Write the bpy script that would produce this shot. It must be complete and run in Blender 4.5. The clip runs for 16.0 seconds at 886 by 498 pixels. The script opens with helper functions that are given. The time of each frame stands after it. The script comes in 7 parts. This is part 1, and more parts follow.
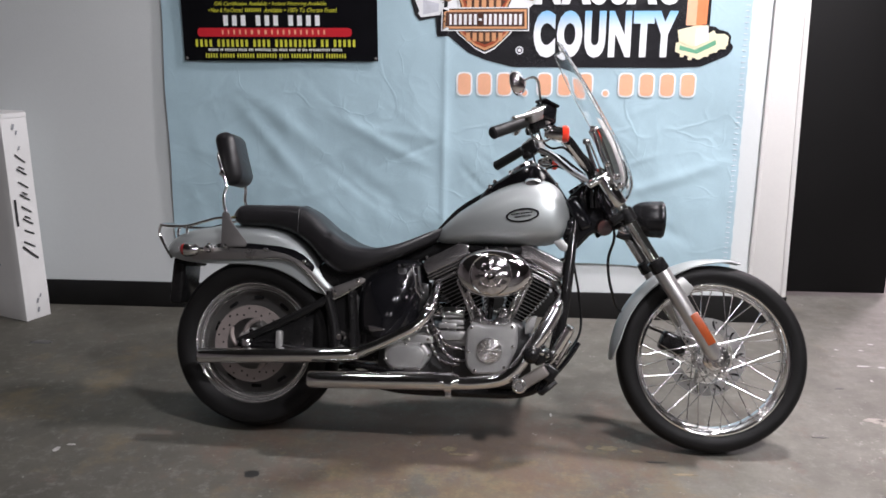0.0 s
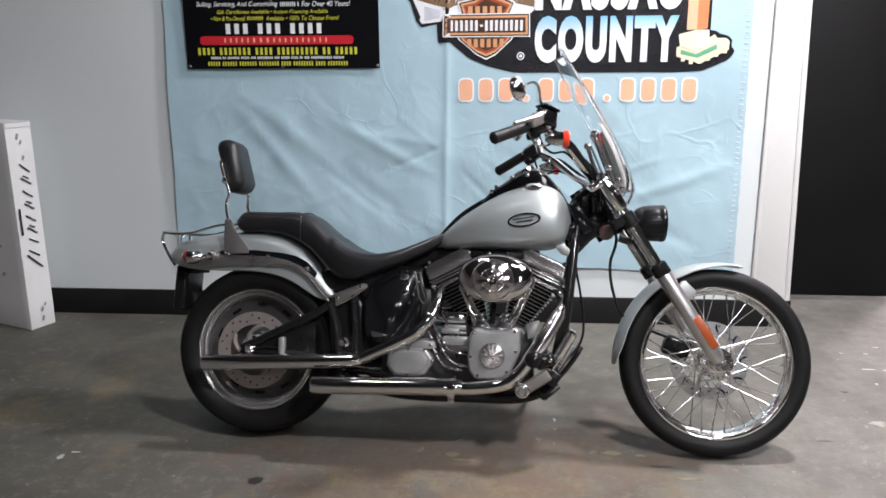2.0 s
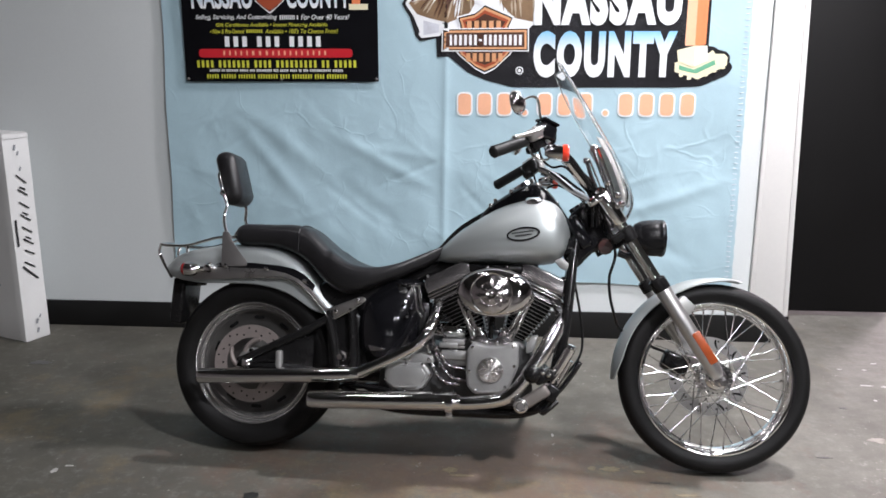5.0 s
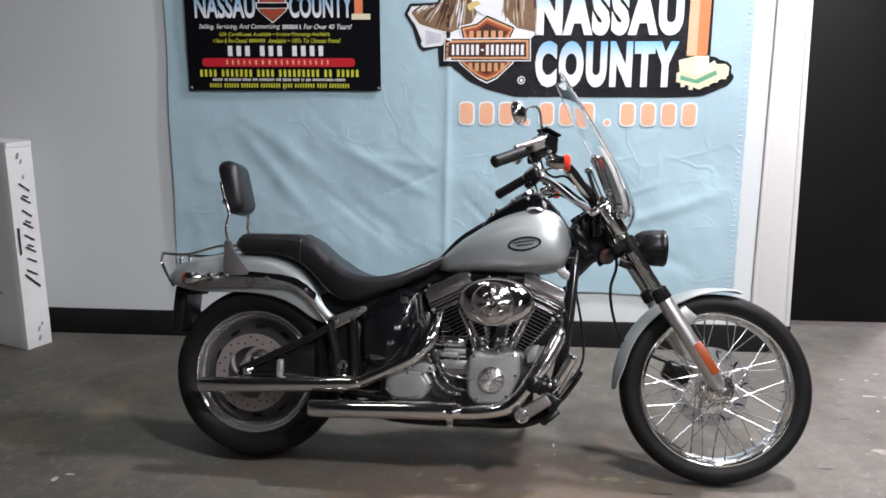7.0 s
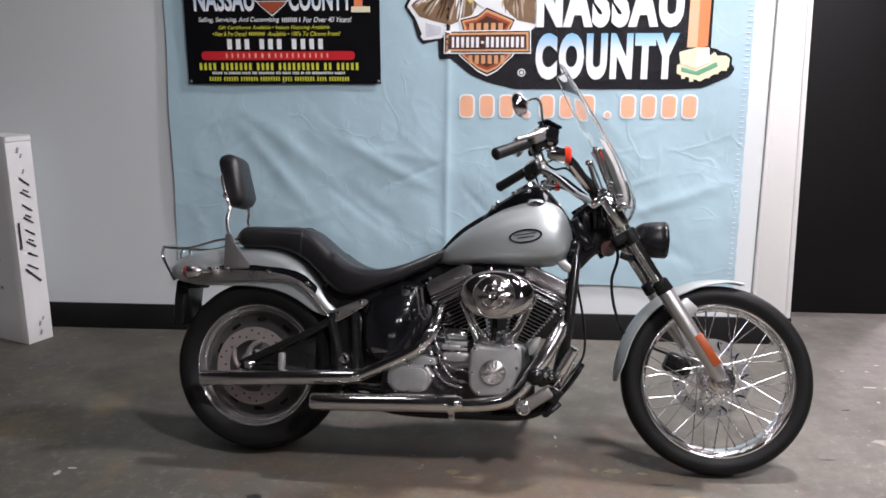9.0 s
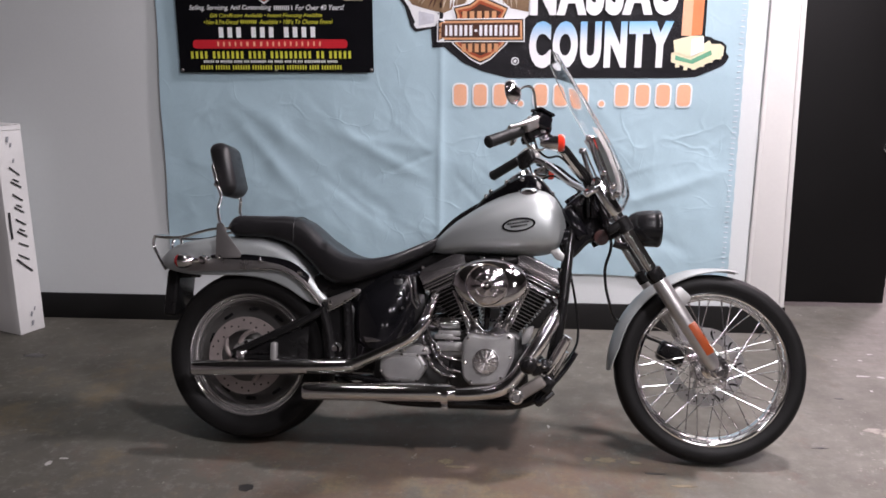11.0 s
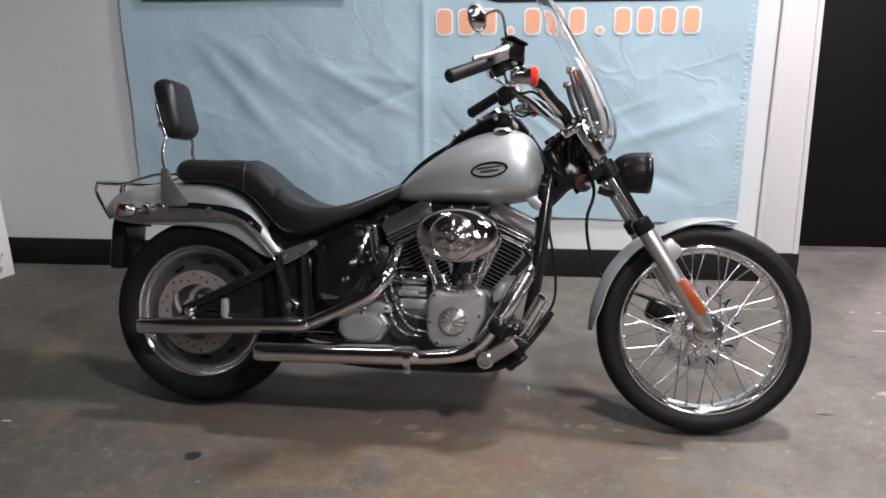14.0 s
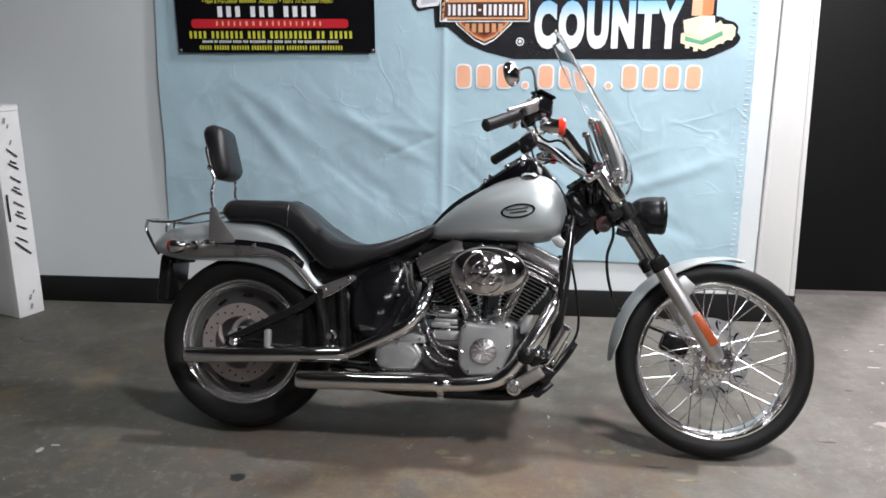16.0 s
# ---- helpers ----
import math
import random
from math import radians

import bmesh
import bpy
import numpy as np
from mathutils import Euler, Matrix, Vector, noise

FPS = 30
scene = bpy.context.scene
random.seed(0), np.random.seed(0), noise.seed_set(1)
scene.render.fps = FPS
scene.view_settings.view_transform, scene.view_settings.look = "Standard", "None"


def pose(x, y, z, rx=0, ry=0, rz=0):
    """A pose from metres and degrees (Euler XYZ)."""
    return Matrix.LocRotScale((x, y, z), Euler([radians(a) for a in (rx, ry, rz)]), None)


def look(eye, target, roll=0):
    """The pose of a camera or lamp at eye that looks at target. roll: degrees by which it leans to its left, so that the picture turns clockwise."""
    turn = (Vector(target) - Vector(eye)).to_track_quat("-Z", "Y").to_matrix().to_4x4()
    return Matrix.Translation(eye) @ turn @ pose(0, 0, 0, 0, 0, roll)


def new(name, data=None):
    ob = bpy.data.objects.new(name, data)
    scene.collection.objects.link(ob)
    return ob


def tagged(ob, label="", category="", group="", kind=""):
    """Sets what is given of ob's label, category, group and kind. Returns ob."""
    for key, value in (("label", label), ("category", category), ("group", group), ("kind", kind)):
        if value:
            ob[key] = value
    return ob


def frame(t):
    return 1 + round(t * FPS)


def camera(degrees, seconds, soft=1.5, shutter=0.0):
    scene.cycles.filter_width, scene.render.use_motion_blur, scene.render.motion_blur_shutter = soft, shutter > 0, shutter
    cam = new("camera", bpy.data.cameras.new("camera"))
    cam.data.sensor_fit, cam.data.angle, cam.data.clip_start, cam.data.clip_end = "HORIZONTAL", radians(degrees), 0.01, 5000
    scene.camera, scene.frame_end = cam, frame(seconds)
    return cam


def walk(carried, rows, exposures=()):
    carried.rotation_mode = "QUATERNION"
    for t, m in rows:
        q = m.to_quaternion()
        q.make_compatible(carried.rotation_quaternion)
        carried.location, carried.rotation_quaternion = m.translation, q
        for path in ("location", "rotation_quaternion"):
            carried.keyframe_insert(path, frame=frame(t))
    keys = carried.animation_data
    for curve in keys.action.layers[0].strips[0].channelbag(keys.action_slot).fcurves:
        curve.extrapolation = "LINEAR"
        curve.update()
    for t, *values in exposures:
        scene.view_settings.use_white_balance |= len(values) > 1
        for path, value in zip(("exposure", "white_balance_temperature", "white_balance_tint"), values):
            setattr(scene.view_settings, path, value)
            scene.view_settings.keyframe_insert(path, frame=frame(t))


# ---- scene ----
cam = camera(57.3, 16.0, 1.65)
PATH = [
    (0, (0.094, 0.025, 1.479), (-0.054, 1.954, 0.972), 0.1),
    (0.5, (0.1, 0.022, 1.478), (-0.073, 1.953, 0.984), -0.2),
    (1, (0.104, 0.02, 1.476), (-0.07, 1.952, 0.986), -0.3),
    (1.5, (0.102, 0.02, 1.478), (-0.06, 1.95, 0.98), -0.2),
    (2, (0.106, 0.021, 1.475), (-0.055, 1.954, 0.984), -0.4),
    (2.5, (0.1, 0.021, 1.475), (-0.057, 1.955, 0.991), -0.3),
    (3, (0.097, 0.025, 1.477), (-0.054, 1.962, 1.001), -0.1),
    (3.5, (0.091, 0.03, 1.474), (-0.054, 1.969, 1.003), 0.1),
    (6, (0.096, 0.027, 1.472), (-0.06, 1.971, 1.028), -0.0),
    (6.5, (0.096, 0.026, 1.472), (-0.061, 1.971, 1.034), 0.2),
    (7, (0.098, 0.028, 1.477), (-0.059, 1.973, 1.039), 0.1),
    (7.5, (0.104, 0.026, 1.475), (-0.061, 1.97, 1.038), -0.2),
    (8, (0.102, 0.027, 1.476), (-0.067, 1.971, 1.038), -0.0),
    (8.5, (0.097, 0.029, 1.475), (-0.063, 1.974, 1.039), 0.2),
    (9, (0.093, 0.028, 1.473), (-0.063, 1.97, 1.02), -0.1),
    (11.3, (0.101, 0.041, 1.461), (-0.042, 1.977, 0.978), -0.1),
    (11.5, (0.099, 0.037, 1.463), (-0.046, 1.968, 0.962), -0.2),
    (12, (0.131, 0.055, 1.453), (0.004, 1.981, 0.928), -0.6),
    (12.3, (0.221, 0.141, 1.432), (0.115, 2.057, 0.868), -2.0),
    (12.5, (0.292, 0.219, 1.433), (0.192, 2.13, 0.85), -1.8),
    (12.7, (0.347, 0.281, 1.426), (0.263, 2.183, 0.811), -2.0),
    (12.9, (0.368, 0.325, 1.427), (0.320, 2.21, 0.782), -2.1),
    (13, (0.377, 0.346, 1.426), (0.324, 2.228, 0.753), -2.3),
    (13.2, (0.358, 0.369, 1.427), (0.296, 2.253, 0.760), -1.1),
    (13.5, (0.31, 0.422, 1.44), (0.264, 2.323, 0.821), -1.0),
    (13.8, (0.288, 0.397, 1.438), (0.163, 2.293, 0.816), -1.3),
    (14, (0.291, 0.355, 1.441), (0.08, 2.24, 0.806), -0.8),
    (14.2, (0.281, 0.318, 1.449), (0.024, 2.195, 0.810), -1.1),
    (14.5, (0.248, 0.251, 1.444), (0.038, 2.152, 0.858), -1.3),
    (14.7, (0.205, 0.213, 1.454), (0.037, 2.117, 0.865), -1.7),
    (15, (0.173, 0.158, 1.449), (0.026, 2.071, 0.887), -1.4),
    (15.5, (0.151, 0.132, 1.454), (-0.004, 2.056, 0.929), -0.5),
    (16, (0.152, 0.124, 1.458), (-0.024, 2.048, 0.941), -0.0),
]
# seconds, stops, kelvin, tint
EXPOSURES = [
    (0.0, 0.02, 6450, 17),
    (1.5, 0.10, 6400, 15),
    (3.5, 0.17, 6350, 14),
    (7.0, 0.03, 6350, 15),
    (9.0, -0.03, 6450, 18),
    (11.3, -0.11, 6600, 23),
    (12.3, -0.12, 6700, 22),
    (13.2, -0.15, 6650, 21),
    (13.8, -0.12, 6550, 19),
    (14.5, 0.06, 6450, 17),
    (16.0, 0.12, 6350, 13),
]
walk(cam, [(t, look(eye, target, roll)) for t, eye, target, roll in PATH], EXPOSURES)

# ---- world, lights ----
world = bpy.data.worlds.new("world")
scene.world = world
world.use_nodes = True
world.node_tree.nodes["Background"].inputs["Color"].default_value = (0.8, 0.85, 0.9, 1)
world.node_tree.nodes["Background"].inputs["Strength"].default_value = 0.03


def ceiling_lamp(x, y, z, sx, sy, watts, color, turn=0):
    data = bpy.data.lights.new("lamp_light", "AREA")
    data.shape, data.size, data.size_y, data.energy, data.color = "RECTANGLE", sx, sy, watts, color
    ob = new("lamp_light", data)
    ob.matrix_world = pose(x, y, z, 0, 0, turn)
    return ob


# x, y, z, size x, size y, watts
LAMPS = [
    (1.67, 3.38, 3.93, 0.28, 0.28, 190),
    (-1.24, 1.98, 3.93, 0.55, 0.12, 8),
    (2.03, 0.5, 3.93, 0.40, 0.40, 248),
    (2.7, 1.5, 3.93, 1.20, 0.60, 22),
    (0.9, -1.8, 3.93, 0.45, 0.45, 12),
    (1.9, -1.8, 3.93, 0.45, 0.45, 44),
    (-0.9, -10.8, 3.93, 0.35, 4.0, 44),
    (1.9, -10.8, 3.93, 0.35, 4.0, 72),
    (4.2, 7.2, 3.93, 1.2, 0.6, 240),
    (6.0, 9.4, 3.93, 1.2, 0.6, 200),
]
for lx, ly, lz, lsx, lsy, lw in LAMPS:
    ceiling_lamp(lx, ly, lz, lsx, lsy, lw, (1.0, 0.85, 0.92) if ly > 5 else ((1.0, 0.97, 0.972) if ly > 2.5 or lx > 2.5 else (0.970, 0.982, 0.995)))


# ---- materials ----
def mat(name, color, rough=0.5, metal=0.0, var=0.12, scale=8.0, fine=60.0, bump=0.05, coat=0.0, rvar=0.1, dist=0.01, spec=0.5):
    """A surface with variation of colour, gloss and relief at two scales."""
    m = bpy.data.materials.new(name)
    m.use_nodes = True
    nt = m.node_tree
    n, l = nt.nodes, nt.links
    b = n["Principled BSDF"]
    tc = n.new("ShaderNodeTexCoord")
    big, small = n.new("ShaderNodeTexNoise"), n.new("ShaderNodeTexNoise")
    big.inputs["Scale"].default_value, small.inputs["Scale"].default_value = scale, fine
    big.inputs["Detail"].default_value = 5
    small.inputs["Detail"].default_value = 3
    for t in (big, small):
        l.new(tc.outputs["Object"], t.inputs["Vector"])
    mixf = n.new("ShaderNodeMath")
    mixf.operation = "MULTIPLY_ADD"
    mixf.inputs[1].default_value = 0.65
    l.new(big.outputs["Fac"], mixf.inputs[0])
    half = n.new("ShaderNodeMath")
    half.operation = "MULTIPLY"
    half.inputs[1].default_value = 0.35
    l.new(small.outputs["Fac"], half.inputs[0])
    l.new(half.outputs[0], mixf.inputs[2])
    ramp = n.new("ShaderNodeValToRGB")
    c = np.array(color)
    ramp.color_ramp.elements[0].position, ramp.color_ramp.elements[1].position = 0.3, 0.7
    ramp.color_ramp.elements[0].color = (*np.clip(c * (1 - var), 0, 1), 1)
    ramp.color_ramp.elements[1].color = (*np.clip(c * (1 + var), 0, 1), 1)
    l.new(mixf.outputs[0], ramp.inputs["Fac"])
    l.new(ramp.outputs["Color"], b.inputs["Base Color"])
    rr = n.new("ShaderNodeMapRange")
    rr.inputs["From Min"].default_value, rr.inputs["From Max"].default_value = 0.3, 0.7
    rr.inputs["To Min"].default_value, rr.inputs["To Max"].default_value = max(0.02, rough * (1 - rvar)), min(1, rough * (1 + rvar))
    l.new(mixf.outputs[0], rr.inputs["Value"])
    l.new(rr.outputs["Result"], b.inputs["Roughness"])
    b.inputs["Metallic"].default_value = metal
    b.inputs["Specular IOR Level"].default_value = spec
    b.inputs["Coat Weight"].default_value = coat
    b.inputs["Coat Roughness"].default_value = 0.06
    if bump:
        bp = n.new("ShaderNodeBump")
        bp.inputs["Strength"].default_value, bp.inputs["Distance"].default_value = bump, dist
        l.new(small.outputs["Fac"], bp.inputs["Height"])
        l.new(bp.outputs["Normal"], b.inputs["Normal"])
    return m


CHROME = mat("chrome", (0.80, 0.79, 0.79), 0.08, 1.0, 0.04, 30, 200, 0.01, rvar=0.4)
POLISHED = mat("polished_alloy", (0.31, 0.295, 0.30), 0.17, 0.95, 0.06, 20, 300, 0.02, rvar=0.3, dist=0.001)
PEGGREY = mat("peg_grey", (0.22, 0.20, 0.185), 0.45, 0.5, 0.12, 20, 300, 0.08, dist=0.001)
DISHCHROME = mat("dish_chrome", (0.70, 0.66, 0.67), 0.15, 1.0, 0.05, 30, 200, 0.01, rvar=0.3)
SHIELDCHROME = mat("shield_chrome", (0.80, 0.78, 0.78), 0.19, 1.0, 0.05, 30, 200, 0.01, rvar=0.3)
STRUT = mat("strut_chrome", (0.37, 0.355, 0.345), 0.32, 0.92, 0.05, 20, 300, 0.02, rvar=0.3, dist=0.001)
ROCKER = mat("rocker_alloy", (0.36, 0.345, 0.35), 0.20, 0.95, 0.08, 20, 300, 0.04, rvar=0.2, dist=0.001)
FINEDGE = mat("fin_edge", (0.15, 0.142, 0.14), 0.32, 0.8, 0.1, 20, 300, 0.05, dist=0.001)
HUBCHROME = mat("hub_chrome", (0.80, 0.79, 0.78), 0.16, 1.0, 0.05, 30, 200, 0.02, rvar=0.4)
COVERCHROME = mat("cover_chrome", (0.72, 0.695, 0.70), 0.065, 1.0, 0.04, 30, 200, 0.01, rvar=0.4)
SPOKECHROME = mat("spoke_chrome", (0.55, 0.545, 0.54), 0.24, 1.0, 0.04, 30, 200, 0.01, rvar=0.2)
RIMCHROME = mat("rim_chrome", (0.90, 0.90, 0.90), 0.06, 1.0, 0.04, 30, 200, 0.01, rvar=0.3)
ALU = mat("cast_aluminium", (0.36, 0.36, 0.352), 0.40, 0.65, 0.12, 20, 300, 0.12, dist=0.002)
DARKALU = mat("dark_casting", (0.035, 0.035, 0.035), 0.45, 0.3, 0.2, 20, 300, 0.12, dist=0.002)
DISH = mat("wheel_dish", (0.13, 0.126, 0.122), 0.34, 0.75, 0.15, 16, 250, 0.06, dist=0.002)
SLIDER = mat("fork_aluminium", (0.57, 0.56, 0.55), 0.30, 0.9, 0.08, 20, 300, 0.05, dist=0.001)
ALU_WHEEL = mat("wheel_aluminium", (0.62, 0.61, 0.60), 0.13, 0.9, 0.10, 20, 250, 0.05, dist=0.002)
STEEL = mat("brake_steel", (0.33, 0.285, 0.27), 0.38, 0.5, 0.12, 30, 400, 0.05, dist=0.001)
PLATE = mat("satin_steel", (0.165, 0.158, 0.155), 0.42, 0.6, 0.08, 20, 300, 0.03, dist=0.001)
SILVER = mat("silver_paint", (0.385, 0.413, 0.410), 0.42, 0.60, 0.03, 4, 900, 0.02, 0.30, dist=0.0005)
RED = mat("red_paint", (0.15, 0.006, 0.012), 0.25, 0.2, 0.05, 4, 600, 0.0, 1.0)
WHITEP = mat("white_paint", (0.75, 0.75, 0.74), 0.25, 0.0, 0.03, 4, 600, 0.0, 0.8)
BLACK = mat("black_gloss", (0.005, 0.005, 0.006), 0.10, 0.0, 0.2, 10, 200, 0.01, 0.2, spec=0.4)
BLACKM = mat("black_satin", (0.0085, 0.0083, 0.0085), 0.20, 0.0, 0.2, 20, 200, 0.03, dist=0.001, spec=0.28)
RUBBER = mat("tyre_rubber", (0.0058, 0.0055, 0.0055), 0.55, 0.0, 0.25, 12, 160, 0.25, dist=0.003, spec=0.2)
VINYL = mat("seat_vinyl", (0.0125, 0.0120, 0.0130), 0.34, 0.0, 0.3, 8, 380, 0.45, rvar=0.3, dist=0.001, spec=0.32)
GRIP = mat("grip_rubber", (0.010, 0.010, 0.010), 0.5, 0.0, 0.15, 20, 300, 0.2, dist=0.001, spec=0.3)
SIGRED = mat("dark_red_lens", (0.30, 0.02, 0.02), 0.15, 0.0, 0.1, 60, 500, 0.1, 0.6, dist=0.001)
REDLENS = mat("red_lens", (0.75, 0.045, 0.02), 0.15, 0.0, 0.1, 60, 500, 0.1, 0.6, dist=0.001)
ORANGE = mat("orange_reflector", (0.30, 0.056, 0.012), 0.34, 0.0, 0.10, 60, 700, 0.15, 0.15, dist=0.001)
DARKRED = mat("brown_lens", (0.05, 0.018, 0.016), 0.25, 0.0, 0.1, 60, 500, 0.1, 0.5, dist=0.001)
WALL = mat("wall_paint", (0.645, 0.680, 0.682), 0.55, 0.0, 0.03, 1.2, 90, 0.08, dist=0.004)
# tones chosen for contrast and chrome reflections, mostly on walls out of view
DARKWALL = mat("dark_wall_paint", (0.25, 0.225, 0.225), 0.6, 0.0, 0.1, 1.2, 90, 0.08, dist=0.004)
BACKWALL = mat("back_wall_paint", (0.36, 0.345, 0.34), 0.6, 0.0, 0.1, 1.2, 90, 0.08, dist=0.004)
TRIM = mat("trim_paint", (0.80, 0.79, 0.77), 0.35, 0.0, 0.03, 2, 60, 0.03, dist=0.004)
SKIRT = mat("skirting_vinyl", (0.009, 0.009, 0.009), 0.45, 0.0, 0.2, 5, 120, 0.05, spec=0.3)
DOOR = mat("door_paint", (0.0055, 0.0052, 0.0053), 0.62, 0.0, 0.15, 3, 120, 0.04, spec=0.14)
CEIL = mat("ceiling_paint", (0.07, 0.07, 0.07), 0.8, 0.0, 0.1, 3, 90, 0.2)
CARD = mat("white_cardboard", (0.70, 0.70, 0.69), 0.6, 0.0, 0.05, 5, 120, 0.06, dist=0.004)
INK = mat("black_ink", (0.02, 0.02, 0.022), 0.5, 0.0, 0.2, 20, 200, 0)
GREYINK = mat("grey_ink", (0.25, 0.26, 0.28), 0.5, 0.0, 0.3, 40, 200, 0)
VBLUE = mat("banner_vinyl", (0.398, 0.555, 0.622), 0.36, 0.0, 0.05, 2.5, 120, 0.05, dist=0.004)
PBLACK = mat("print_black", (0.016, 0.016, 0.019), 0.26, 0.0, 0.2, 6, 100, 0.02, 0.3)
NBLACK = mat("notice_black", (0.0045, 0.0045, 0.0058), 0.42, 0.0, 0.2, 6, 100, 0.02, spec=0.08)
NYELLOW = mat("notice_yellow", (0.60, 0.60, 0.05), 0.4, 0.0, 0.06, 6, 100, 0.02)
PWHITE = mat("print_white", (0.82, 0.84, 0.86), 0.32, 0.0, 0.03, 6, 100, 0.02)
PORANGE = mat("print_orange", (0.78, 0.24, 0.10), 0.32, 0.0, 0.08, 6, 100, 0.02)
PPALE = mat("print_pale_orange", (0.86, 0.46, 0.29), 0.32, 0.0, 0.08, 6, 100, 0.02)
PRED = mat("print_red", (0.55, 0.02, 0.03), 0.30, 0.0, 0.06, 6, 100, 0.02)
PBROWN = mat("print_brown", (0.22, 0.14, 0.08), 0.32, 0.0, 0.3, 14, 100, 0.02)
PTAN = mat("print_tan", (0.50, 0.42, 0.32), 0.32, 0.0, 0.2, 14, 100, 0.02)
PRUST = mat("print_rust", (0.36, 0.075, 0.03), 0.32, 0.0, 0.1, 6, 100, 0.02)
PTANGE = mat("print_tan_orange", (0.66, 0.34, 0.17), 0.32, 0.0, 0.08, 6, 100, 0.02)
PDARK = mat("print_dark_brown", (0.075, 0.032, 0.020), 0.30, 0.0, 0.2, 14, 100, 0.02)
PRIBBON = mat("print_ribbon", (0.62, 0.64, 0.70), 0.32, 0.0, 0.15, 14, 100, 0.02)
PYOLK = mat("print_yolk", (0.70, 0.55, 0.20), 0.32, 0.0, 0.1, 14, 100, 0.02)
PCREAM = mat("print_cream", (0.80, 0.74, 0.52), 0.32, 0.0, 0.08, 6, 100, 0.02)
PGREEN = mat("print_green", (0.14, 0.38, 0.24), 0.32, 0.0, 0.1, 6, 100, 0.02)
STAIN = mat("oil_stain", (0.025, 0.025, 0.024), 0.4, 0.0, 0.3, 30, 120, 0.05)
PALE = mat("pale_concrete", (0.205, 0.186, 0.162), 0.7, 0.0, 0.4, 20, 90, 0.1)
FLECK = mat("paint_fleck", (0.32, 0.31, 0.295), 0.6, 0.0, 0.3, 60, 190, 0.1)
OCHRE = mat("ochre_concrete", (0.165, 0.135, 0.085), 0.7, 0.0, 0.4, 40, 90, 0.1)
CARPET = mat("plinth_carpet", (0.050, 0.045, 0.046), 0.9, 0.0, 0.1, 8, 300, 0.3)


def brushed(name, color, rough):
    """Metal brushed in rings about its middle."""
    m = mat(name, color, rough, 1.0, 0.05, 30, 300, 0.0)
    b = m.node_tree.nodes["Principled BSDF"]
    b.inputs["Anisotropic"].default_value = 0.9
    b.inputs["Anisotropic Rotation"].default_value = 0.25
    t = m.node_tree.nodes.new("ShaderNodeTangent")
    t.direction_type, t.axis = "RADIAL", "Y"
    m.node_tree.links.new(t.outputs["Tangent"], b.inputs["Tangent"])
    return m


def crumple(m):
    """Fine sharp folds on the banner's vinyl."""
    n, l = m.node_tree.nodes, m.node_tree.links
    tc, wob = n.new("ShaderNodeTexCoord"), n.new("ShaderNodeTexNoise")
    wob.inputs["Scale"].default_value = 3.0
    add = n.new("ShaderNodeVectorMath")
    add.operation = "MULTIPLY_ADD"
    add.inputs[1].default_value = (0.35, 0.35, 0.35)
    l.new(wob.outputs["Color"], add.inputs[0])
    l.new(tc.outputs["Object"], add.inputs[2])
    l.new(tc.outputs["Object"], wob.inputs["Vector"])
    last = None
    for scale, dist in ((3.2, 0.016), (7.5, 0.006), (16.0, 0.0022)):
        v, b = n.new("ShaderNodeTexVoronoi"), n.new("ShaderNodeBump")
        v.inputs["Scale"].default_value = scale
        l.new(add.outputs[0], v.inputs["Vector"])
        b.inputs["Strength"].default_value, b.inputs["Distance"].default_value = 0.30, dist
        l.new(v.outputs["Distance"], b.inputs["Height"])
        if last:
            l.new(last.outputs["Normal"], b.inputs["Normal"])
        last = b
    # thin sharp ridges where the sheet was once folded
    for scale, wide, high, seed in ((2.3, 0.030, 0.0035, 0.0), (5.5, 0.040, 0.0020, 7.0)):
        v, ramp, mask, cut, mul = n.new("ShaderNodeTexVoronoi"), n.new("ShaderNodeMapRange"), n.new("ShaderNodeTexNoise"), n.new("ShaderNodeMapRange"), n.new("ShaderNodeMath")
        v.feature = "DISTANCE_TO_EDGE"
        v.inputs["Scale"].default_value = scale
        shift = n.new("ShaderNodeVectorMath")
        shift.inputs[1].default_value = (seed, seed * 0.7, seed * 1.3)
        l.new(add.outputs[0], shift.inputs[0])
        l.new(shift.outputs[0], v.inputs["Vector"])
        ramp.inputs["From Max"].default_value, ramp.inputs["To Min"].default_value, ramp.inputs["To Max"].default_value = wide, 1.0, 0.0
        l.new(v.outputs["Distance"], ramp.inputs["Value"])
        mask.inputs["Scale"].default_value = scale * 0.9
        l.new(shift.outputs[0], mask.inputs["Vector"])
        cut.inputs["From Min"].default_value, cut.inputs["From Max"].default_value = 0.50, 0.70
        l.new(mask.outputs["Fac"], cut.inputs["Value"])
        mul.operation = "MULTIPLY"
        l.new(ramp.outputs["Result"], mul.inputs[0])
        l.new(cut.outputs["Result"], mul.inputs[1])
        b = n.new("ShaderNodeBump")
        b.inputs["Strength"].default_value, b.inputs["Distance"].default_value = 0.34, high
        l.new(mul.outputs[0], b.inputs["Height"])
        l.new(last.outputs["Normal"], b.inputs["Normal"])
        last = b
    l.new(last.outputs["Normal"], n["Principled BSDF"].inputs["Normal"])


for vinyl in (VBLUE, PBLACK):
    crumple(vinyl)
SPUN = brushed("spun_chrome", (0.86, 0.83, 0.83), 0.26)


